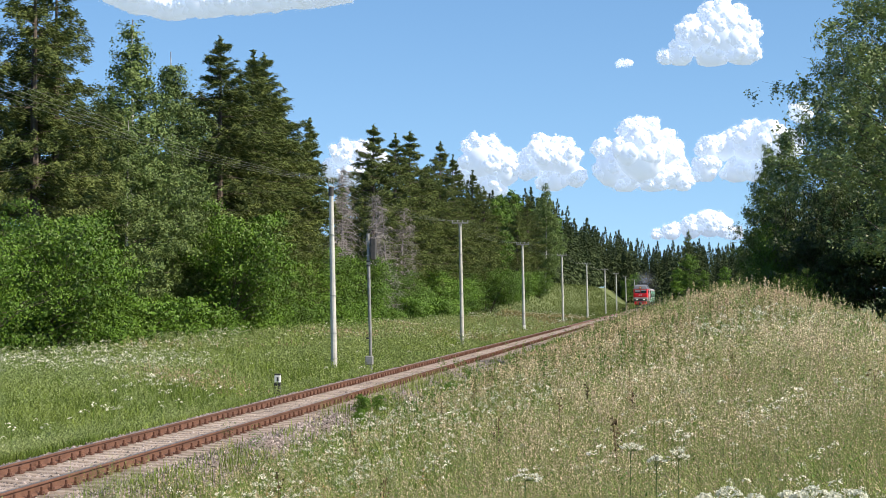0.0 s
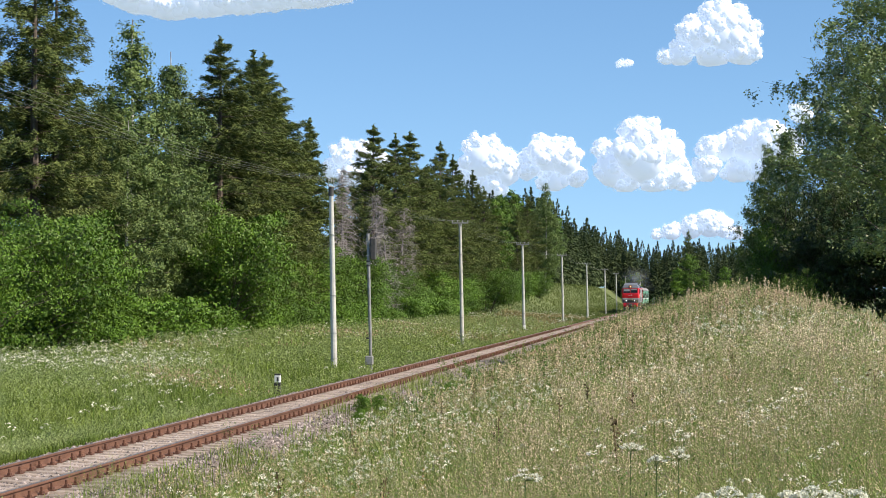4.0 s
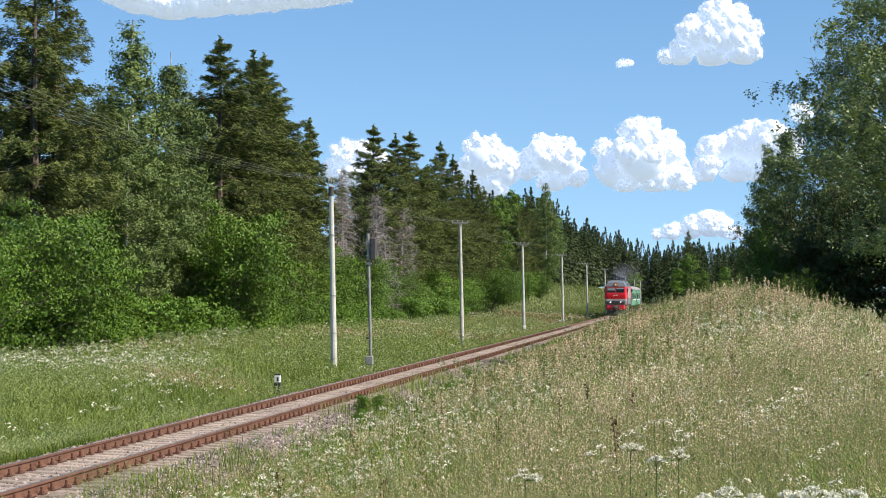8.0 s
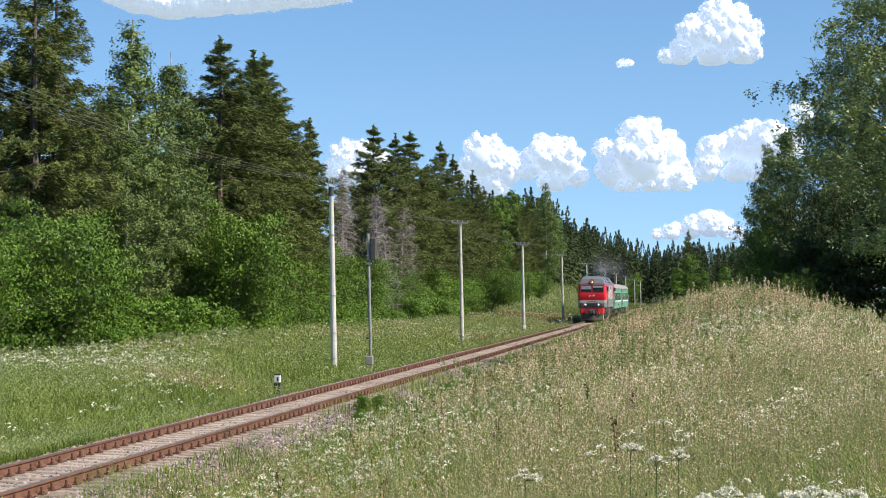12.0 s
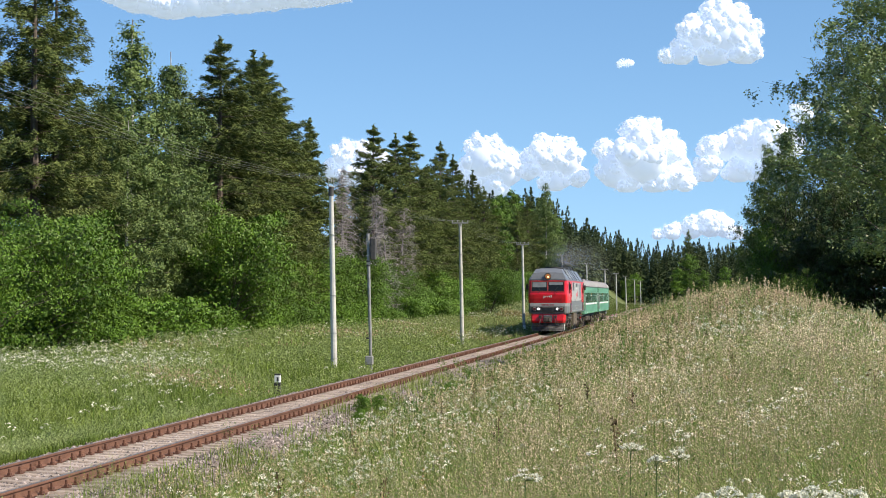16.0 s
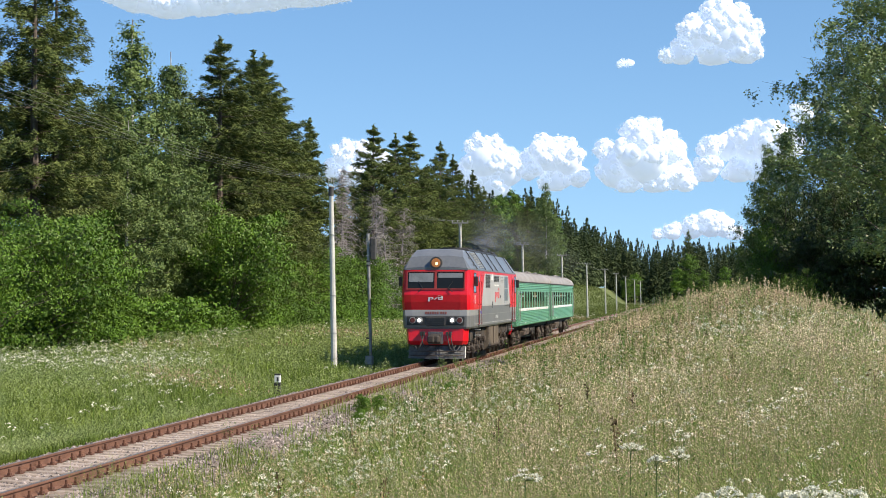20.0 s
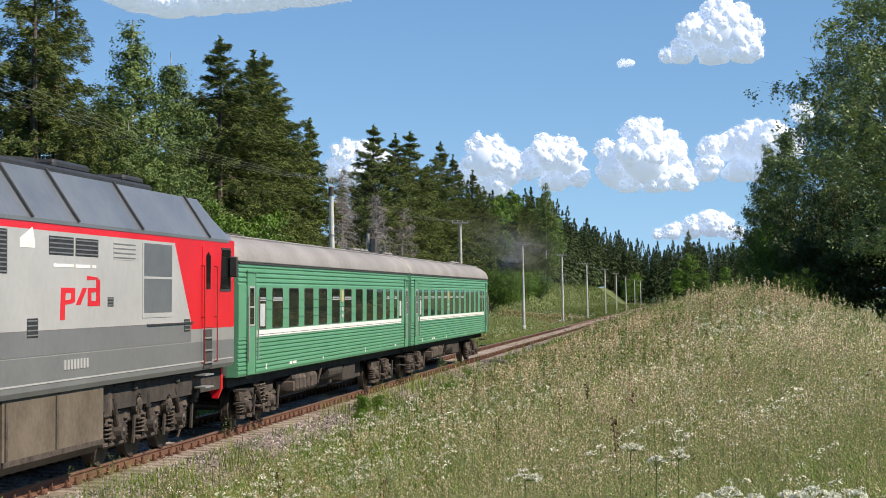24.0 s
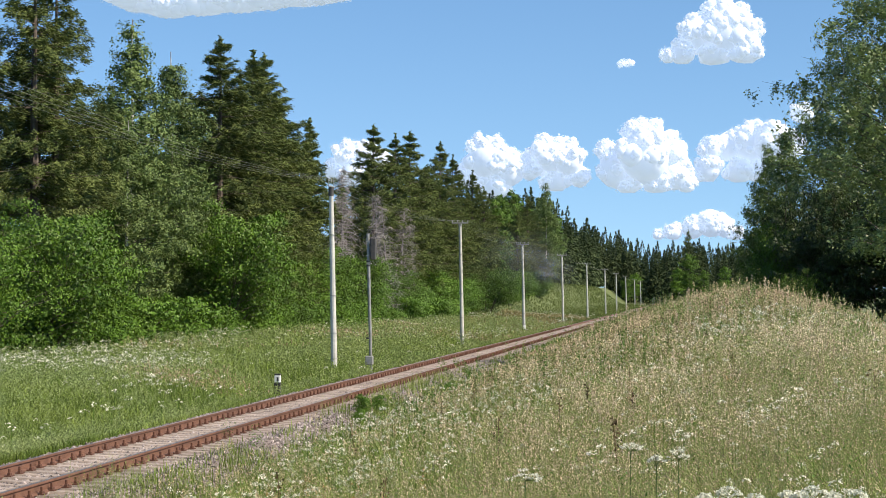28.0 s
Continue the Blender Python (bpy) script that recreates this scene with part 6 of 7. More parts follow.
cloud(5, 192, 155, 4400, [(-14, 10, 32), (20, 4, 30), (-44, -10, 24), (44, -26, 20), (0, -34, 26), (8, 24, 20)], (6, 0))
cloud(6, 510, 160, 4500, [(30, 28, 35), (-10, 22, 26), (65, 24, 33), (95, 20, 29), (-44, -18, 24), (-64, -31, 15), (10, -22, 25), (50, -24, 23), (-40, 18, 20)], (4, 0))
cloud(7, 440, 40, 4700, [(30, 5, 25), (54, 0, 20), (0, -3, 20), (-35, -10, 16), (-62, -16, 10), (74, -14, 14)], (3, 0))
cloud(8, -160, 160, 4500, [(-14, 5, 24), (20, 0, 26), (44, -10, 24), (-34, -20, 20), (0, -30, 26)], (4, 0))
cloud(9, 630, 240, 4500, [(0, 0, 18), (10, -8, 14)], (2, 0))
cloud(10, 316, 325, 4500, [(0, 0, 8), (12, 3, 6)], (3, 0), "small thin wisp of cloud", 0.35)


# ---- exhaust smoke ----
def smoke_mat():
    m = bpy.data.materials.new("exhaust_smoke")
    m.use_nodes = True
    n, l = m.node_tree.nodes, m.node_tree.links
    b = n["Principled BSDF"]
    b.inputs["Base Color"].default_value = (0.15, 0.162, 0.19, 1)
    b.inputs["Roughness"].default_value = 1.0
    b.inputs["Specular IOR Level"].default_value = 0.0
    at = n.new("ShaderNodeAttribute")
    at.attribute_name = "thickness"
    tc, ns = n.new("ShaderNodeTexCoord"), n.new("ShaderNodeTexNoise")
    ns.inputs["Scale"].default_value, ns.inputs["Detail"].default_value = 0.9, 4.0
    l.new(tc.outputs["Object"], ns.inputs["Vector"])
    mul = n.new("ShaderNodeMath")
    mul.operation = 'MULTIPLY'
    l.new(at.outputs["Fac"], mul.inputs[0])
    l.new(ns.outputs[0], mul.inputs[1])
    amt = n.new("ShaderNodeMath")
    amt.operation = 'MULTIPLY'
    amt.inputs[1].default_value = 1.25
    l.new(mul.outputs[0], amt.inputs[0])
    tr, mx = n.new("ShaderNodeBsdfTransparent"), n.new("ShaderNodeMixShader")
    l.new(amt.outputs[0], mx.inputs[0])
    l.new(tr.outputs[0], mx.inputs[1])
    l.new(b.outputs[0], mx.inputs[2])
    l.new(mx.outputs[0], n["Material Output"].inputs[0])
    return m


M["smoke"] = smoke_mat()
PUFFS = []


def build_smoke():
    """Soft domed puffs, each thinning out to its rim, in a plume behind the stack."""
    rng = np.random.default_rng(61)
    for back, r, z, thick in ((0.3, 0.75, 5.3, 0.66), (3.0, 1.2, 5.6, 0.58), (8.0, 1.7, 6.0, 0.42), (15.0, 2.2, 6.4, 0.22), (24.0, 2.8, 6.0, 0.16), (35.0, 3.4, 5.4, 0.13), (48.0, 3.6, 5.2, 0.12)):
        n = 20
        a = np.arange(n) * 2 * np.pi / n
        rag = 1 + 0.16 * np.sin(a * 3 + back) + 0.10 * np.sin(a * 5 + r)
        pts, t = [np.array([[0, -0.6 * r, 0.1 * r]])], [thick]
        for f, al in ((0.25, 0.92), (0.5, 0.62), (0.75, 0.25), (1.0, 0.0)):
            wob = rng.normal(0, 0.06 * r, n)
            pts.append(np.stack([np.cos(a) * r * f * rag * 1.25, -0.6 * r * (1 - f * f) + wob, np.sin(a) * r * f * rag * 0.85], 1))
            t += [al * thick] * n
        i = np.arange(n)
        j = (i + 1) % n
        tri = [np.stack([0 * i, 1 + i, 1 + j], 1)]
        for q in (0, n, 2 * n):
            tri += [np.stack([1 + q + i, 1 + n + q + i, 1 + n + q + j], 1), np.stack([1 + q + i, 1 + n + q + j, 1 + q + j], 1)]
        me = np_mesh("smoke_puff", np.concatenate(pts), tris=np.concatenate(tri), mats=[M["smoke"]], smooth=True)
        at = me.attributes.new("thickness", 'FLOAT', 'POINT')
        at.data.foreach_set("value", np.array(t, np.float32))
        ob = new("smoke_puff", me)
        tagged(ob, "thin dark grey puff of diesel exhaust smoke", "smoke", "puffs of exhaust smoke")
        PUFFS.append((ob, back, z))


build_smoke()


# ---- meadow grass ----
def blades(X, Y, h, wid, lean, rng, base=0.0):
    """Bent grass blades: one quad and one tip triangle each, as two quads' worth of corners."""
    n = len(X)
    Z = soil_z(X, Y) - 0.03 + base
    a = rng.uniform(0, 2 * np.pi, n)
    d = np.stack([np.cos(a), np.sin(a)], 1)
    s = np.stack([-d[:, 1], d[:, 0]], 1) * (wid / 2)[:, None]
    o = d * (lean * h)[:, None]
    p0 = np.stack([X, Y, Z], 1)
    s3 = np.concatenate([s, np.zeros((n, 1))], 1)
    m = p0 + np.concatenate([o * 0.35, (h * 0.6)[:, None]], 1)
    t = p0 + np.concatenate([o, h[:, None]], 1)
    v = np.stack([p0 - s3, p0 + s3, m + s3 * 0.8, m - s3 * 0.8, t], 1).reshape(-1, 3)
    k = np.arange(n)[:, None] * 5
    return v, k + np.array([[0, 1, 2, 3]]), k + np.array([[3, 2, 4]])


def panicles(P, ln, spread, size, k, rng):
    """Loose seed heads: k small husks round the top of each stalk."""
    n = len(P)
    i = np.repeat(np.arange(n), k)
    u = rng.uniform(0, 1, len(i))
    a = rng.uniform(0, 2 * np.pi, len(i))
    r = spread[i] * (1 - u) * rng.uniform(0.2, 1, len(i))
    c = P[i] + np.stack([np.cos(a) * r, np.sin(a) * r, u * ln[i] - 0.6 * ln[i]], 1)
    v = leaf_tris(c, size[i][:, None] * 1.2, rng, 2.9)
    return v, np.arange(len(v)).reshape(-1, 3)


def scatter(n, y0, y1, rng, x_of, power=1.0):
    """Places in the strip y0..y1, denser near its start; x_of gives the side limits."""
    u = rng.uniform(0, 1, n)
    Y = y0 * (y1 / y0) ** (u ** power)
    lo, hi = x_of(Y)
    return lo + (hi - lo) * rng.uniform(0, 1, n), Y


def right_limits(Y):
    return np.maximum(1.75, 11 - 0.405 * Y), 11.6 + 0.108 * Y


def left_limits(Y):
    return np.maximum(-19.5, 11 - 0.400 * Y), np.full(len(Y), -1.7)


def patch(X, Y, f, seed):
    return 0.5 + 0.5 * np.sin(X * f + seed + 1.7 * np.sin(Y * f * 0.6 + seed * 2)) * np.cos(Y * f * 0.45 + 1.3 * np.sin(X * f * 0.8 - seed))


def clumps(n, y0, y1, rng, lim, power, per, rad):
    """Places of plants gathered in clumps, with each clump's own vigour."""
    cx, cy = scatter(n, y0, y1, rng, lim, power)
    vig = rng.uniform(0.0, 1.0, n)
    i = np.repeat(np.arange(n), per)
    r = rad * rng.uniform(0.5, 1.3, n)[i] * np.sqrt(rng.uniform(0, 1, len(i)))
    a = rng.uniform(0, 2 * np.pi, len(i))
    return cx[i] + np.cos(a) * r, cy[i] + np.sin(a) * r, vig[i], np.stack([np.cos(a) * r, np.sin(a) * r], 1)


def build_right_meadow():
    rng = np.random.default_rng(41)
    # green blades low down
    X, Y, g, o = clumps(9500, 4.2, 110, rng, right_limits, 0.85, 12, 0.30)
    keep = rng.uniform(size=len(X)) < np.where(X < 3.6, 0.7 * ss(0.35, 0.8, patch(X, Y, 1.1, 3.0)), 1.0) * (X > 2.15)
    X, Y, g = X[keep], Y[keep], g[keep]
    bank = ss(2.2, 7.5, X)
    hgt = (0.18 + 0.38 * bank + 0.20 * g + 0.16 * (1 - ss(8, 15, Y))) * rng.uniform(0.6, 1.15, len(X))
    v, q, t = blades(X, Y, hgt, np.clip(0.005 + 0.0003 * Y, 0.007, 0.026), rng.uniform(0.15, 1.1, len(X)), rng)
    ob = new("meadow_grass", np_mesh("meadow_grass", v, q, t, mats=[M["grass"]]))
    tagged(ob, "green grass blades on the rise beside the track", "grass", kind="stuff")
    # seeding grass in clumps, straw-coloured and reddish
    X, Y, g, o = clumps(10400, 4.6, 105, rng, right_limits, 0.86, 11, 0.24)
    keep = rng.uniform(size=len(X)) < (0.10 + 0.90 * ss(3.6, 7.2, X + 0.02 * np.clip(Y - 40, 0, 60))) * (0.22 + 0.78 * ss(0.22, 0.55, patch(X, Y, 0.75, 1.0))) * (0.4 + 0.6 * ss(0.18, 0.55, patch(X, Y, 0.27, 5.0))) * (0.45 + 0.55 * ss(5.5, 10.5, Y)) * (X > 2.0)
    X, Y, g, o = X[keep], Y[keep], g[keep], o[keep]
    n = len(X)
    h = (0.34 + 0.44 * g + 0.24 * patch(X, Y, 0.9, 7.0) + rng.uniform(-0.1, 0.12, n)) * (0.6 + 0.4 * ss(3, 8, X))
    P = np.stack([X + o[:, 0] * 0.4 + rng.normal(0, 0.06, n), Y + o[:, 1] * 0.4 + rng.normal(0, 0.06, n), soil_z(X, Y) + h], 1)
    w = np.clip(0.0010 + 0.00006 * Y, 0.0012, 0.005)
    R = np.stack([X, Y, soil_z(X, Y)], 1)
    ex = np.array([[1.0, 0, 0]]) * w[:, None]
    sv = np.stack([R - ex, R + ex, P + ex * 0.5, P - ex * 0.5], 1).reshape(-1, 3)
    size = np.clip(0.00040 * Y, 0.0042, 0.026)
    own = (g * 977.0) % 1.0 + 0.35 * (patch(X, Y, 0.8, 6.0) - 0.5) - 0.12 * ss(60, 80, Y)
    hue = np.where(own > 0.72, 1, np.where(own > 0.22, 0, np.where(own > 0.08, 3, 4)))
    hv, hq = panicles(P, rng.uniform(0.12, 0.30, n), rng.uniform(0.04, 0.12, n), size, 11, rng)
    v = np.concatenate([sv, hv])
    ob = new("seeding_grass", np_mesh("seeding_grass", v, np.arange(len(sv)).reshape(-1, 4), hq + len(sv), mats=[M["drygrass"], M["redstraw"], M["stalk"], M["palegrass"], M["olivegrass"]],
                                      qm=np.full(n, 2), tm=np.repeat(hue, 11)))
    tagged(ob, "tall straw-coloured seeding grass on the rise", "grass", kind="stuff")
    # taller weeds that stand out of the grass, most of all along the crest
    X, Y = scatter(900, 30, 100, rng, right_limits, 0.7)
    X, Y = np.concatenate([X, rng.uniform(7.5, 18, 650)]), np.concatenate([Y, rng.uniform(56, 92, 650)])
    keep = X > 5
    X, Y = X[keep], Y[keep]
    n = len(X)
    h = rng.uniform(0.7, 1.2, n) + 0.45 * rng.uniform(0, 1, n) ** 4
    R = np.stack([X, Y, soil_z(X, Y)], 1)
    T = R + np.stack([rng.normal(0, 0.08, n), rng.normal(0, 0.08, n), h], 1)
    sv, sq = stick(R, T, 0.006, 0.003, 3)
    k = 34
    i = np.repeat(np.arange(n), k)
    u = rng.uniform(0.3, 1.02, len(i))
    c = R[i] + (T - R)[i] * u[:, None] + rng.normal(0, 0.05, (len(i), 3))
    lv = leaf_quads(c, np.full((len(i), 1), 0.024), rng, 2.4)
    v = np.concatenate([sv, lv])
    q = np.concatenate([sq, np.arange(len(lv)).reshape(-1, 4) + len(sv)])
    qm = np.concatenate([np.zeros(len(sq), int), np.where((u > 0.6) & (rng.uniform(size=n) < 0.75)[i], 1, 0)])
    ob = new("meadow_weeds", np_mesh("meadow_weeds", v, q, mats=[M["weed"], M["olivegrass"]], qm=qm))
    tagged(ob, "taller leafy weeds standing out of the meadow", "weeds", kind="stuff")
    # leafy herbs in loose clumps, and the greener ones towards the track
    X, Y, g, o = clumps(1350, 9, 100, rng, right_limits, 0.8, 75, 0.24)
    keep = X > 2.4
    X, Y, g = X[keep], Y[keep], g[keep]
    low = (0.55 + 0.45 * ss(3, 7.5, X)) * (0.45 + 0.42 * g)
    c = np.stack([X, Y, soil_z(X, Y) + low * rng.uniform(0.15, 1.08, len(X))], 1)
    v = leaf_quads(c, np.clip(0.0004 * Y, 0.010, 0.034)[:, None], rng, 2.4, 0.3)
    ob = new("herb_clumps", np_mesh("herb_clumps", v, np.arange(len(v)).reshape(-1, 4), mats=[M["herb"], M["weed"]], qm=((X < 5.0) | (g > 0.75)).astype(int)))
    tagged(ob, "clumps of leafy green herbs among the grass", "weeds", kind="stuff")
    # plumes of tall reed grass along the crest
    n = 260
    X, Y = rng.uniform(8.2, 17.5, n), rng.uniform(52, 88, n)
    h = rng.uniform(0.85, 1.30, n) + 0.25 * rng.uniform(0, 1, n) ** 3
    R = np.stack([X, Y, soil_z(X, Y)], 1)
    T = R + np.stack([rng.normal(0, 0.10, n), rng.normal(0, 0.06, n), h], 1)
    sv, sq = stick(R, T, 0.005, 0.003, 3)
    i = np.repeat(np.arange(n), 34)
    u = rng.uniform(0, 1, len(i))
    c = T[i] + (T - R)[i] * ((u - 0.95) * 0.28)[:, None] + rng.normal(0, 1, (len(i), 3)) * (0.026 * np.sin(np.pi * (0.12 + 0.8 * u)))[:, None]
    pv = leaf_tris(c, np.full((len(i), 1), 0.030), rng, 1.9)
    v = np.concatenate([sv, pv])
    ob = new("reed_plumes", np_mesh("reed_plumes", v, sq, np.arange(len(pv)).reshape(-1, 3) + len(sv), mats=[M["stalk"], M["drygrass"]], qm=np.zeros(len(sq), int), tm=np.ones(len(pv) // 3, int)))
    tagged(ob, "tall straw plumes standing along the crest", "grass", kind="stuff")


def build_left_meadow():
    rng = np.random.default_rng(42)
    X, Y, g, o = clumps(11500, 24, 200, rng, left_limits, 0.9, 12, 0.35)
    keep = X < -1.75
    X, Y, g = X[keep], Y[keep], g[keep]
    h = (0.12 + 0.34 * ss(-1.9, -6, X) + 0.18 * g) * rng.uniform(0.6, 1.25, len(X))
    v, q, t = blades(X, Y, h, np.clip(0.006 + 0.00022 * Y, 0.008, 0.04), rng.uniform(0.3, 1.5, len(X)), rng)
    ob = new("meadow_grass", np_mesh("meadow_grass", v, q, t, mats=[M["grass"]]))
    tagged(ob, "lush green grass between the track and the wood", "grass", kind="stuff")
    keep = rng.uniform(size=len(X)) < 0.40 * (0.25 + 0.75 * ss(0.15, 0.8, patch(X, Y, 0.5, 5.0)))
    X, Y, h = X[keep], Y[keep], h[keep]
    P = np.stack([X, Y, soil_z(X, Y) + h * 1.15 + 0.08], 1)
    hv, hq = panicles(P, np.full(len(X), 0.2), np.full(len(X), 0.06), np.clip(0.0004 * Y, 0.012, 0.04), 6, rng)
    ob = new("seeding_grass", np_mesh("seeding_grass", hv, tris=hq, mats=[M["palegrass"], M["redstraw"]], tm=np.repeat((patch(X, Y, 0.22, 2.4) * rng.uniform(0.75, 1.1, len(X)) > 0.90).astype(int), 6)))
    tagged(ob, "pale green seed heads over the lush grass", "grass", kind="stuff")
    Y = 170 * (560 / 170) ** rng.uniform(0, 1, 60000)
    X = -2.6 - 19 * rng.uniform(0, 1, len(Y))
    v, q, t = blades(X, Y, rng.uniform(0.14, 0.40, len(X)), np.clip(0.0002 * Y, 0.04, 0.09), rng.uniform(0.2, 0.9, len(X)), rng)
    ob = new("bank_grass", np_mesh("bank_grass", v, q, t, mats=[M["bankgrass"]]))
    tagged(ob, "green grass on the distant bank along the track", "grass", kind="stuff")
    X, Y, g, o = clumps(1700, 120, 260, rng, lambda y: (np.full(len(y), -15.0), np.full(len(y), -3.2)), 1.0, 10, 0.8)
    keep = rng.uniform(size=len(X)) < ss(0.35, 0.7, patch(X, Y, 0.09, 1.5))
    X, Y = X[keep], Y[keep]
    v, q, t = blades(X, Y, rng.uniform(0.4, 0.75, len(X)), np.full(len(X), 0.06), rng.uniform(0.1, 0.6, len(X)), rng)
    ob = new("reddish_grass", np_mesh("reddish_grass", v, q, t, mats=[M["redgrass"]]))
    tagged(ob, "reddish seeding grass in patches beside the track", "grass", kind="stuff")
    # low grass creeping over the ballast's shoulder
    Y = 19 * (115 / 19) ** rng.uniform(0, 1, 52000)
    X = rng.uniform(1.42, 4.6, len(Y))
    keep = rng.uniform(size=len(X)) < 0.04 + ss(1.9, 2.9, X) * 0.55 + ss(0.5, 0.85, patch(X, Y, 0.7, 3.0)) * ss(1.4, 2.1, X)
    X, Y = X[keep], Y[keep]
    v, q, t = blades(X, Y, (rng.uniform(0.12, 0.42, len(X)) + 0.28 * rng.uniform(0, 1, len(X)) ** 5) * (0.6 + 0.4 * ss(2, 4, X)), np.clip(0.006 + 0.00022 * Y, 0.008, 0.03), rng.uniform(0.1, 0.8, len(X)), rng)
    ob = new("shoulder_grass", np_mesh("shoulder_grass", v, q, t, mats=[M["grass"]]))
    tagged(ob, "low green grass creeping over the ballast shoulder", "grass", kind="stuff")
    # a rank tuft round the foot of the nearest pole
    X, Y = rng.normal(-4.0, 0.55, 900), rng.normal(76.0, 1.6, 900)
    v, q, t = blades(X, Y, rng.uniform(0.35, 0.85, len(X)), np.full(len(X), 0.018), rng.uniform(0.1, 0.6, len(X)), rng)
    ob = new("grass_tuft", np_mesh("grass_tuft", v, q, t, mats=[M["grass"]]))
    tagged(ob, "rank green grass round the foot of a pole", "grass", kind="stuff")
    # sparse tall grass right beside the rail
    Y = 19 * (75 / 19) ** rng.uniform(0, 1, 5200)
    X = 1.3 + 1.0 * rng.uniform(0, 1, len(Y)) ** 0.7
    keep = patch(X, Y, 0.9, 1.2) > 0.6
    X, Y = X[keep], Y[keep]
    v, q, t = blades(X, Y, rng.uniform(0.18, 0.55, len(X)), np.clip(0.00022 * Y, 0.006, 0.014), rng.uniform(0.1, 0.9, len(X)), rng)
    P = v.reshape(-1, 5, 3)[::3, 4]
    hv, hq = panicles(P, np.full(len(P), 0.16), np.full(len(P), 0.03), np.full(len(P), 0.010), 7, rng)
    ob = new("rail_side_grass", np_mesh("rail_side_grass", np.concatenate([v, hv]), q, np.concatenate([t, hq + len(v)]), mats=[M["grass"], M["palegrass"]], qm=np.zeros(len(q), int), tm=np.concatenate([np.zeros(len(t), int), np.ones(len(hq), int)])))
    tagged(ob, "sparse tall grass growing beside the rail", "grass", kind="stuff")
    # taller grass hugging the far stretch of the track
    Y = 70 * (230 / 70) ** rng.uniform(0, 1, 26000)
    X = 2.4 - 0.55 * ss(85, 120, Y) + 4.2 * rng.uniform(0, 1, len(Y)) ** 1.2
    hh = rng.uniform(0.25, 0.6, len(X)) * (0.4 + 0.6 * ss(75, 120, Y)) * (0.55 + 0.45 * ss(1.5, 2.6, X)) * (0.7 + 0.5 * patch(X, Y, 0.3, 2.5))
    v, q, t = blades(X, Y, hh, np.clip(0.0003 * Y, 0.02, 0.045), rng.uniform(0.1, 0.8, len(X)), rng)
    ob = new("verge_grass", np_mesh("verge_grass", v, q, t, mats=[M["grass"]]))
    tagged(ob, "tall green grass hugging the distant track", "grass", kind="stuff")
    # weeds at the edge of the ballast
    X, Y, g, o = clumps(330, 22, 120, rng, lambda y: (np.full(len(y), 1.9), np.full(len(y), 4.2)), 0.9, 110, 0.26)
    keep = (patch(X, Y, 0.35, 9.0) > 0.35) & ((X > 2.6) | (patch(X, Y, 0.5, 4.0) > 0.62))
    X, Y = X[keep], Y[keep]
    c = np.stack([X, Y, soil_z(X, Y) + 0.05 + 0.40 * rng.uniform(0, 1, len(X)) ** 1.2 + np.clip(2.9 - X, 0, 1) * 0.45], 1)
    v = leaf_quads(c, np.clip(0.0005 * Y, 0.014, 0.03)[:, None], rng, 2.4)
    ob = new("trackside_weeds", np_mesh("trackside_weeds", v, np.arange(len(v)).reshape(-1, 4), mats=[M["weed"], M["herb"]], qm=(patch(X, Y, 1.3, 2.0) > 0.5).astype(int)))
    tagged(ob, "green leafy weeds growing at the ballast edge", "weeds", kind="stuff")


def umbels(X, Y, h, r, rng, florets=14, petal=(0.14, 0.24)):
    """White flat flower heads of small florets on stalks."""
    n = len(X)
    C = np.stack([X, Y, soil_z(X, Y) + h], 1)
    i = np.repeat(np.arange(n), florets)
    a = rng.uniform(0, 2 * np.pi, len(i))
    d = np.sqrt(rng.uniform(0, 1, len(i))) * r[i]
    c = C[i] + np.stack([np.cos(a) * d, np.sin(a) * d, -0.75 * d * d / r[i] + rng.normal(0, 0.006, len(i))], 1)
    fr = (r[i] * rng.uniform(*petal, len(i)))[:, None]
    e1 = np.concatenate([np.stack([np.cos(a), np.sin(a)], 1), rng.normal(0, 0.35, (len(i), 1))], 1) * fr
    e2 = np.concatenate([np.stack([-np.sin(a), np.cos(a)], 1), rng.normal(0, 0.35, (len(i), 1))], 1) * fr
    v = np.stack([c - e1, c + e2, c + e1, c - e2], 1).reshape(-1, 3)
    w = r * 0.02 + 0.0012
    R = np.stack([X, Y, soil_z(X, Y)], 1)
    ex = np.array([[1.0, 0, 0]]) * w[:, None]
    sv = np.stack([R - ex, R + ex, C + ex, C - ex], 1).reshape(-1, 3)
    q1 = np.arange(len(v)).reshape(-1, 4)
    q2 = np.arange(len(sv)).reshape(-1, 4) + len(v)
    return np.concatenate([v, sv]), np.concatenate([q1, q2]), np.concatenate([np.zeros(len(q1), int), np.ones(len(q2), int)])


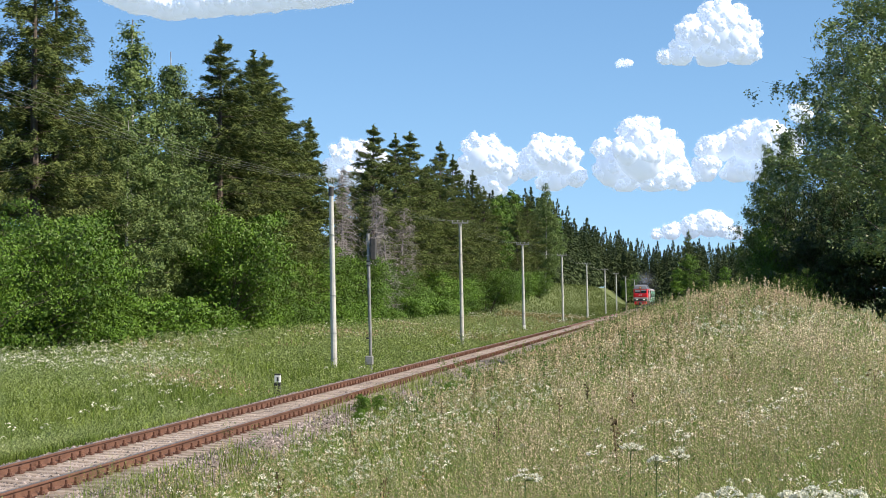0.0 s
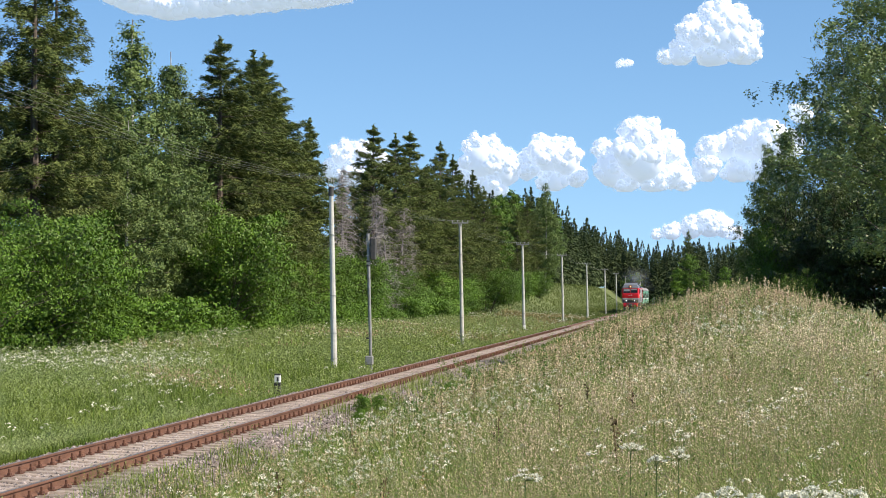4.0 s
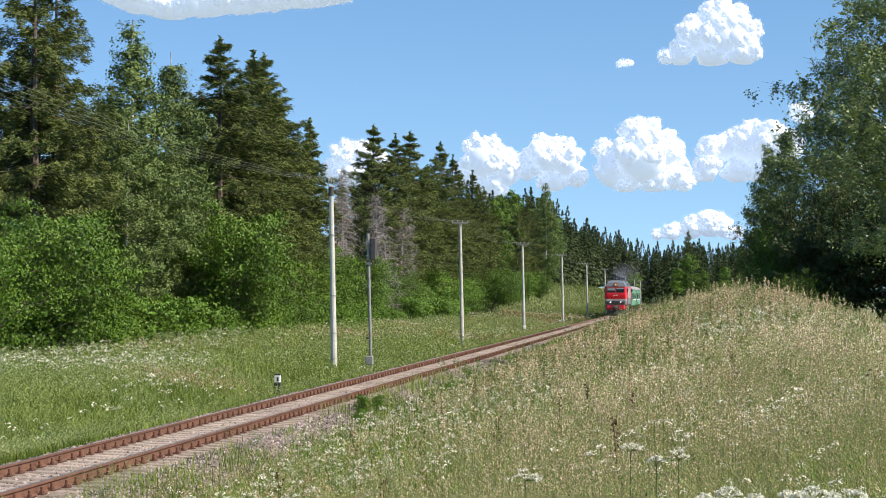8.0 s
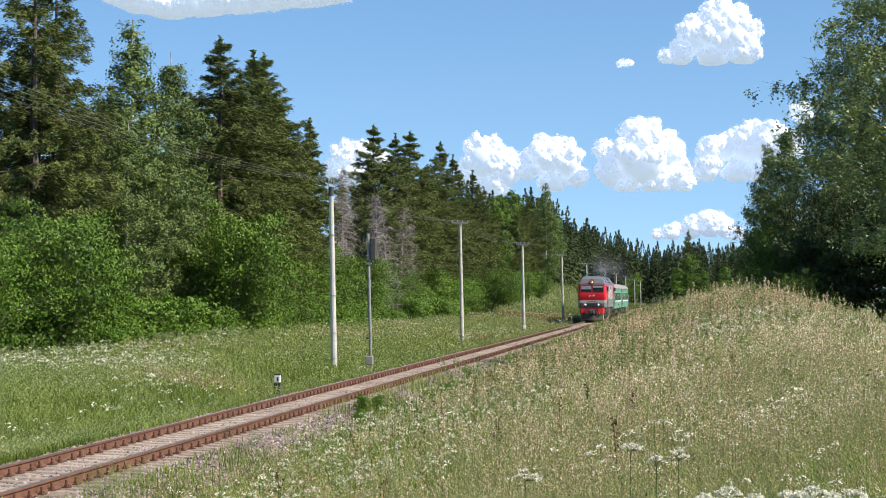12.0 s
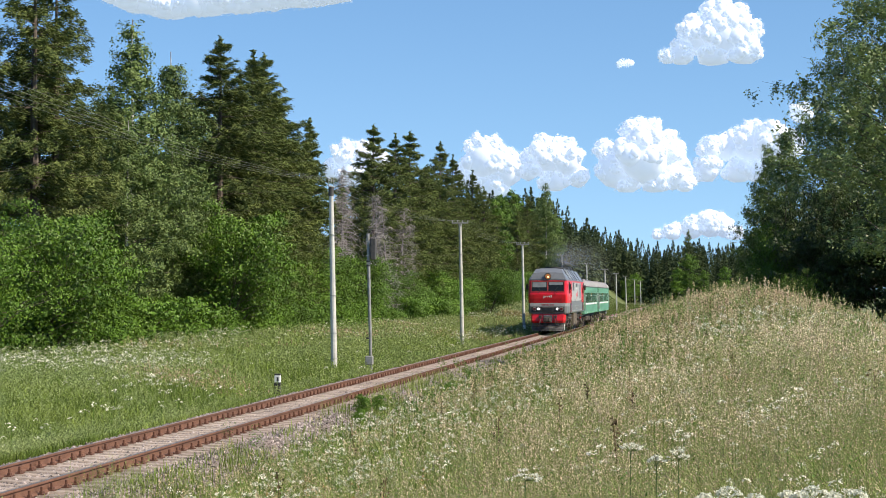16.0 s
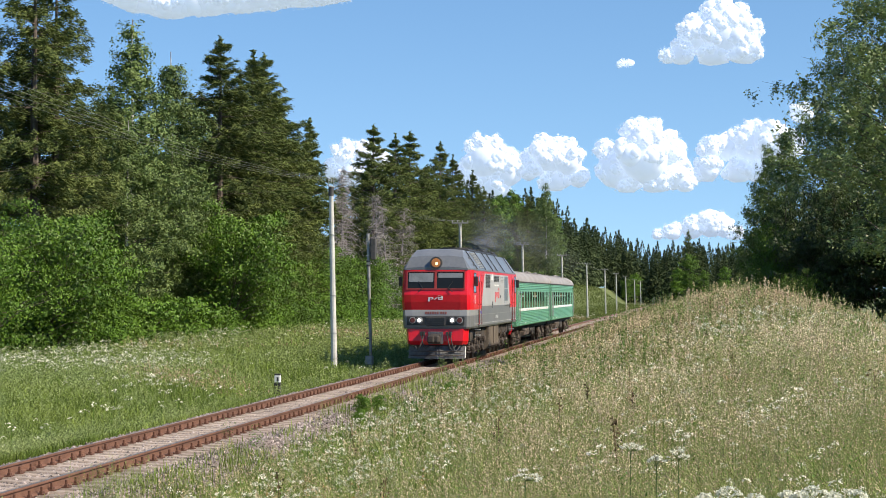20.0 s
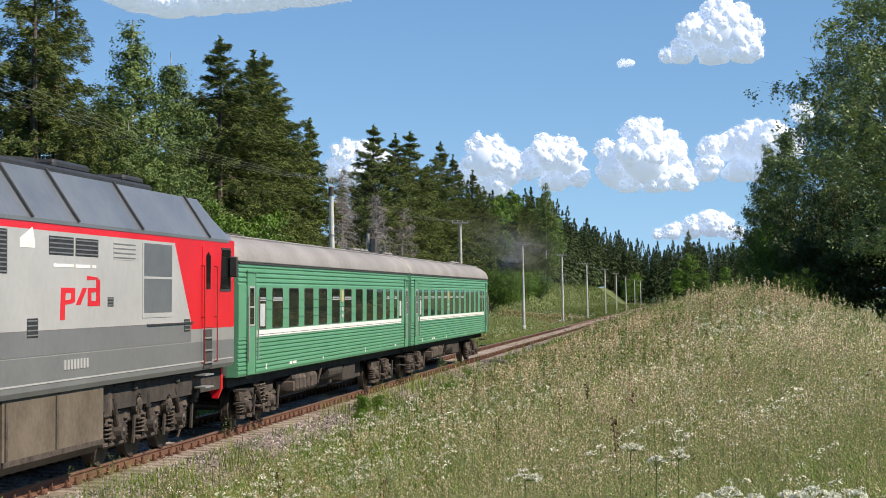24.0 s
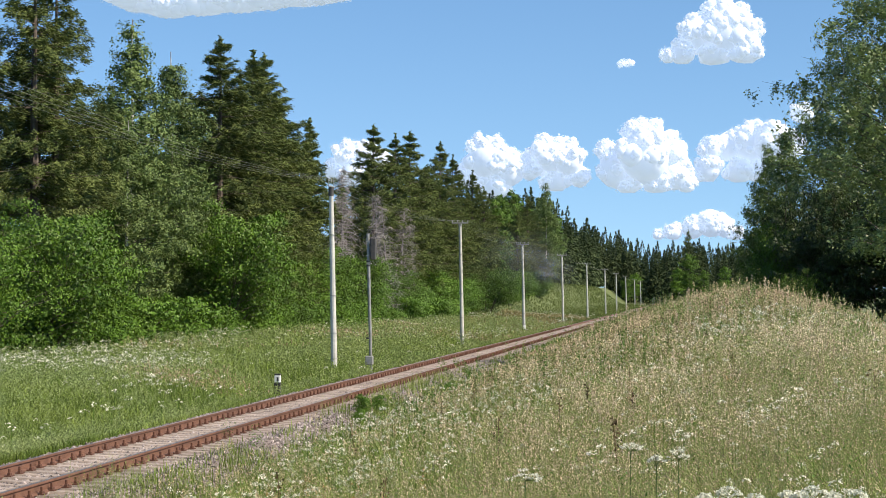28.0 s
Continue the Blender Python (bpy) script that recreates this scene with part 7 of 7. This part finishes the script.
def build_flowers():
    rng = np.random.default_rng(43)
    X, Y = scatter(17000, 24, 260, rng, left_limits, 0.9)
    keep = rng.uniform(size=len(X)) < (0.012 + 0.95 * ss(0.245, 0.30, (11 - X) / Y) * ss(52, 62, Y) + 0.25 * ss(100, 125, Y)) * (0.15 + 0.85 * ss(0.25, 0.7, patch(X, Y, 0.3, 2.0)))
    X, Y = X[keep], Y[keep]
    v, q, m = umbels(X, Y, rng.uniform(0.55, 0.95, len(X)), rng.uniform(0.06, 0.13, len(X)), rng, 10, (0.2, 0.32))
    ob = new("cow_parsley", np_mesh("cow_parsley", v, q, mats=[M["umbel"], M["weed"]], qm=m))
    tagged(ob, "white umbel flowers in the meadow below the wood", "wildflowers", kind="stuff")
    X, Y, g, o = clumps(1800, 9, 95, rng, right_limits, 0.8, 5, 0.16)
    keep = (rng.uniform(size=len(X)) < 0.12 + 0.88 * ss(0.4, 0.75, patch(X, Y, 0.7, 4.0))) & (X > 4.0 + 2.0 * rng.uniform(size=len(X)))
    X, Y = X[keep], Y[keep]
    v, q, m = umbels(X, Y, rng.uniform(0.50, 0.88, len(X)) * (0.7 + 0.3 * ss(3, 8, X)), rng.uniform(0.02, 0.050, len(X)) * (0.8 + 0.008 * Y), rng, 20, (0.17, 0.28))
    ob = new("cow_parsley", np_mesh("cow_parsley", v, q, mats=[M["umbel"], M["weed"]], qm=m))
    tagged(ob, "white umbel flowers among the seeding grass", "wildflowers", kind="stuff")


NEAR_UMBELS = ((11.54, 6.6, 2.27, 0.062), (11.43, 6.9, 2.25, 0.052), (11.32, 6.5, 2.27, 0.045), (11.12, 6.8, 2.25, 0.058), (11.2, 6.3, 2.28, 0.035), (11.35, 6.3, 2.29, 0.05), (11.5, 7.0, 2.22, 0.05),
               (10.19, 9.0, 2.1, 0.085), (10.92, 9.5, 2.16, 0.05), (10.63, 11.0, 2.08, 0.06), (11.03, 6.2, 2.29, 0.03), (10.81, 9.5, 2.13, 0.045))


def build_flower_banks():
    """Dense banks of white flowers by the bushes, by a pole and on the slope beside the track."""
    rng = np.random.default_rng(46)
    xs, ys = [], []
    for x, y, rx, ry, n in ((-15.6, 104.5, 0.5, 2.0, 90), (-14.8, 96.0, 1.2, 6.0, 50), (-3.9, 121.5, 0.4, 1.2, 50), (-3.9, 140.0, 0.5, 8.0, 60), (-12.5, 88.0, 1.5, 9.0, 70), (-11.5, 74.0, 1.6, 8.0, 80), (-15.0, 135.0, 1.0, 14.0, 60)):
        xs.append(rng.normal(x, rx, n))
        ys.append(rng.normal(y, ry, n))
    X, Y = np.concatenate(xs), np.concatenate(ys)
    v, q, m = umbels(X, Y, rng.uniform(0.65, 1.05, len(X)), rng.uniform(0.06, 0.11, len(X)), rng, 10, (0.18, 0.30))
    ob = new("cow_parsley", np_mesh("cow_parsley", v, q, mats=[M["umbel"], M["weed"]], qm=m))
    tagged(ob, "dense banks of white umbel flowers below the bushes", "wildflowers", kind="stuff")
    X, Y, g, o = clumps(50, 17, 75, rng, lambda y: (np.full(len(y), 3.2), np.full(len(y), 8.2)), 0.85, 6, 0.22)
    v, q, m = umbels(X, Y, rng.uniform(0.45, 0.75, len(X)), rng.uniform(0.028, 0.062, len(X)), rng, 24, (0.20, 0.30))
    ob = new("cow_parsley", np_mesh("cow_parsley", v, q, mats=[M["umbel"], M["weed"]], qm=m))
    tagged(ob, "white umbel flowers on the green slope beside the track", "wildflowers", kind="stuff")
    xs, ys = [], []
    for x, y, rx, ry, n in ((11.5, 36, 0.7, 4.0, 170), (12.4, 38, 1.0, 4.0, 100), (10.9, 15, 0.35, 0.8, 18), (8.2, 25, 0.6, 1.2, 36), (7.1, 30, 0.8, 2.0, 50), (10.6, 27, 0.6, 2.0, 20), (9.9, 19, 0.3, 0.8, 12), (4.7, 40, 0.8, 5.0, 110), (5.4, 33, 0.8, 3.0, 90)):
        xs.append(rng.normal(x, rx, n))
        ys.append(rng.normal(y, ry, n))
    X, Y = np.concatenate(xs), np.concatenate(ys)
    v, q, m = umbels(X, Y, rng.uniform(0.55, 0.95, len(X)), rng.uniform(0.025, 0.055, len(X)) * (0.75 + 0.012 * Y), rng, 20, (0.17, 0.28))
    ob = new("cow_parsley", np_mesh("cow_parsley", v, q, mats=[M["umbel"], M["weed"]], qm=m))
    tagged(ob, "clusters of white umbel flowers on the rise", "wildflowers", kind="stuff")
    turn = random.Random(21)
    for x, y, h in ((1.95, 50.5, 0.55), (2.1, 52.5, 0.5), (2.3, 48.5, 0.45), (2.5, 64.5, 0.5), (2.6, 99.0, 0.7), (2.9, 105.5, 0.75), (3.1, 112.0, 0.7), (2.9, 82.0, 0.45), (3.4, 72.0, 0.5)):
        plant("bush_c", x, y, h, turn.uniform(0, 360), 0.8, "shrub", "small green shrub at the edge of the ballast", "bush", "small shrubs at the ballast edge", sink=-float(soil_z(x, y) - ground_z(x, y)))
    # rusty sorrel among the grass
    X, Y, g, o = clumps(34, 13, 60, rng, lambda y: (np.full(len(y), 6.0), np.full(len(y), 13.0)), 0.9, 3, 0.15)
    n, k = len(X), 40
    h = rng.uniform(0.55, 0.85, n)
    i = np.repeat(np.arange(n), k)
    u = rng.uniform(0.35, 1.0, len(i))
    c = np.stack([X[i], Y[i], soil_z(X, Y)[i] + h[i] * u], 1) + rng.normal(0, 0.022, (len(i), 3))
    v = leaf_tris(c, np.full((len(i), 1), 0.016), rng, 1.6)
    ob = new("sorrel", np_mesh("sorrel", v, tris=np.arange(len(v)).reshape(-1, 3), mats=[M["sorrel"]]))
    tagged(ob, "rusty orange sorrel spikes among the grass", "weeds", kind="stuff")


def build_tall_stems():
    """Dark dock spikes here and there on the rise, and single tall grass stems close by."""
    rng = np.random.default_rng(47)
    X, Y = scatter(46, 14, 75, rng, lambda y: (np.full(len(y), 6.5), 11.4 + 0.1 * y), 0.9)
    n, k = len(X), 60
    h = rng.uniform(0.75, 1.15, n)
    R = np.stack([X, Y, soil_z(X, Y)], 1)
    T = R + np.stack([rng.normal(0, 0.10, n), rng.normal(0, 0.10, n), h], 1)
    sv, sq = stick(R, T, 0.007, 0.004, 4)
    i = np.repeat(np.arange(n), k)
    u = rng.uniform(0.55, 1.02, len(i))
    c = R[i] + (T - R)[i] * u[:, None] + rng.normal(0, 0.025, (len(i), 3))
    v = leaf_tris(c, np.full((len(i), 1), 0.022), rng, 1.5)
    ob = new("dock", np_mesh("dock", np.concatenate([sv, v]), sq, np.arange(len(v)).reshape(-1, 3) + len(sv), mats=[M["dock"]]))
    tagged(ob, "dark brown dock spikes standing in the grass", "weeds", kind="stuff")
    n = 150
    Y = rng.uniform(6.5, 22, n)
    X = 11 + Y * rng.uniform(-0.19, 0.10, n)
    h = rng.uniform(0.75, 1.15, n) * (0.72 + 0.016 * Y)
    R = np.stack([X, Y, soil_z(X, Y)], 1)
    lean = rng.normal(0, 0.14, (n, 2))
    mid = R + np.stack([lean[:, 0] * 0.3, lean[:, 1] * 0.3, h * 0.6], 1)
    T = R + np.stack([lean[:, 0], lean[:, 1], h], 1)
    sv, sq = merge([stick(R, mid, 0.0028, 0.0022, 4), stick(mid, T, 0.0022, 0.0012, 3)])
    i = np.repeat(np.arange(n), 46)
    u = rng.uniform(0, 1, len(i))
    c = T[i] - (T - mid)[i] * (0.42 * u)[:, None] + rng.normal(0, 1, (len(i), 3)) * (0.012 * np.sin(np.pi * (0.1 + 0.85 * u)))[:, None]
    v = leaf_tris(c, np.full((len(i), 1), 0.0085), rng, 2.2)
    ob = new("grass_stems", np_mesh("grass_stems", np.concatenate([sv, v]), sq, np.arange(len(v)).reshape(-1, 3) + len(sv), mats=[M["stalk"], M["palegrass"]], qm=np.zeros(len(sq), int), tm=np.ones(len(v) // 3, int)))
    tagged(ob, "single tall grass stems with pale narrow heads", "grass", kind="stuff")


def build_near_umbels():
    """The large white umbels close to the viewer, each a plant of its own."""
    rng = np.random.default_rng(44)
    for x, y, z, r in NEAR_UMBELS:
        p = new("umbel_plant")
        p.location = (x, y, float(ground_z(x, y)))
        h = z - p.location.z
        n = 20
        bm = tube(BM(), (0, 0, 0), (0, 0, h - 0.05), 0.0045, 0.003, 6)
        a = rng.uniform(0, 2 * np.pi, n)
        d = np.sqrt(rng.uniform(0.02, 1, n)) * r
        for k in range(n):
            tube(bm, (0, 0, h - 0.05), (math.cos(a[k]) * d[k], math.sin(a[k]) * d[k], h - 0.7 * d[k] ** 2 / r), 0.0012, seg=3, cap=False)
        part("stalk", bm, M["herb"], p)
        i = np.repeat(np.arange(n), 16)
        b = rng.uniform(0, 2 * np.pi, len(i))
        e = np.sqrt(rng.uniform(0, 1, len(i))) * r * 0.26
        c = np.stack([np.cos(a[i]) * d[i] + np.cos(b) * e, np.sin(a[i]) * d[i] + np.sin(b) * e, h - 0.7 * d[i] ** 2 / r + rng.uniform(0, 0.010, len(i))], 1)
        v = leaf_quads(c, np.full((len(i), 1), 0.0075), rng, 1.2, 0.5)
        part("flower_head", np_mesh("flower_head", v, np.arange(len(v)).reshape(-1, 4), mats=[M["umbel"]]), None, p, "white flat flower head")
        tagged(p, "white umbel flower on a green stalk in the grass", "wildflower", "large umbels in the foreground")


build_right_meadow()
build_left_meadow()
build_flowers()
build_flower_banks()
build_near_umbels()
build_tall_stems()


# ---- what moves ----
def front_at(t):
    return 56.1 - 15.5 * (t - 21.5)


def motions():
    times = [i * 2.0 for i in range(15)]
    for thing, back in ((LOCO, 0.0), (COACH_1, 20.9), (COACH_2, 45.05)):
        walk(thing, [(t, pose(0, front_at(t) + back, 0)) for t in times])
    for n, (ob, y, z, r) in enumerate(WHEELS):
        # rolling: a turn of v / r each second, keyed at every thirtieth of one
        w = -15.5 / r
        walk(ob, [(i / 30.0, Matrix.Translation((0, y, z)) @ Matrix.Rotation(-w * i / 30.0, 4, 'X')) for i in range(841)])
    for k, (ob, back, z) in enumerate(PUFFS):
        # the plume rides behind the stack until the driver shuts off, then hangs and sinks a little
        rows = []
        for i in range(57):
            t = i * 0.5
            late = max(0.0, t - 20.5)
            y = front_at(min(t, 20.5)) - 3.0 * (1 - math.exp(-late)) + (9.0 if k < 3 else 3.0) * late
            rows.append((t, pose(-0.02 * back - 0.15 * late + 0.15 * math.sin(t * 1.3 + k), y + 14.9 + back, z + 0.18 * math.sin(t * 1.7 + 2 * k) - 0.12 * late, 0, 10 * math.sin(0.9 * t + k), 4 * math.sin(t + k))))
        walk(ob, rows)
    for ob, ax, ay, dist, (dx, dy) in CLOUDS:
        walk(ob, [(0.0, Matrix.Translation(sky_place(ax, ay, dist))), (28.0, Matrix.Translation(sky_place(ax + dx, ay + dy, dist)))])


motions()
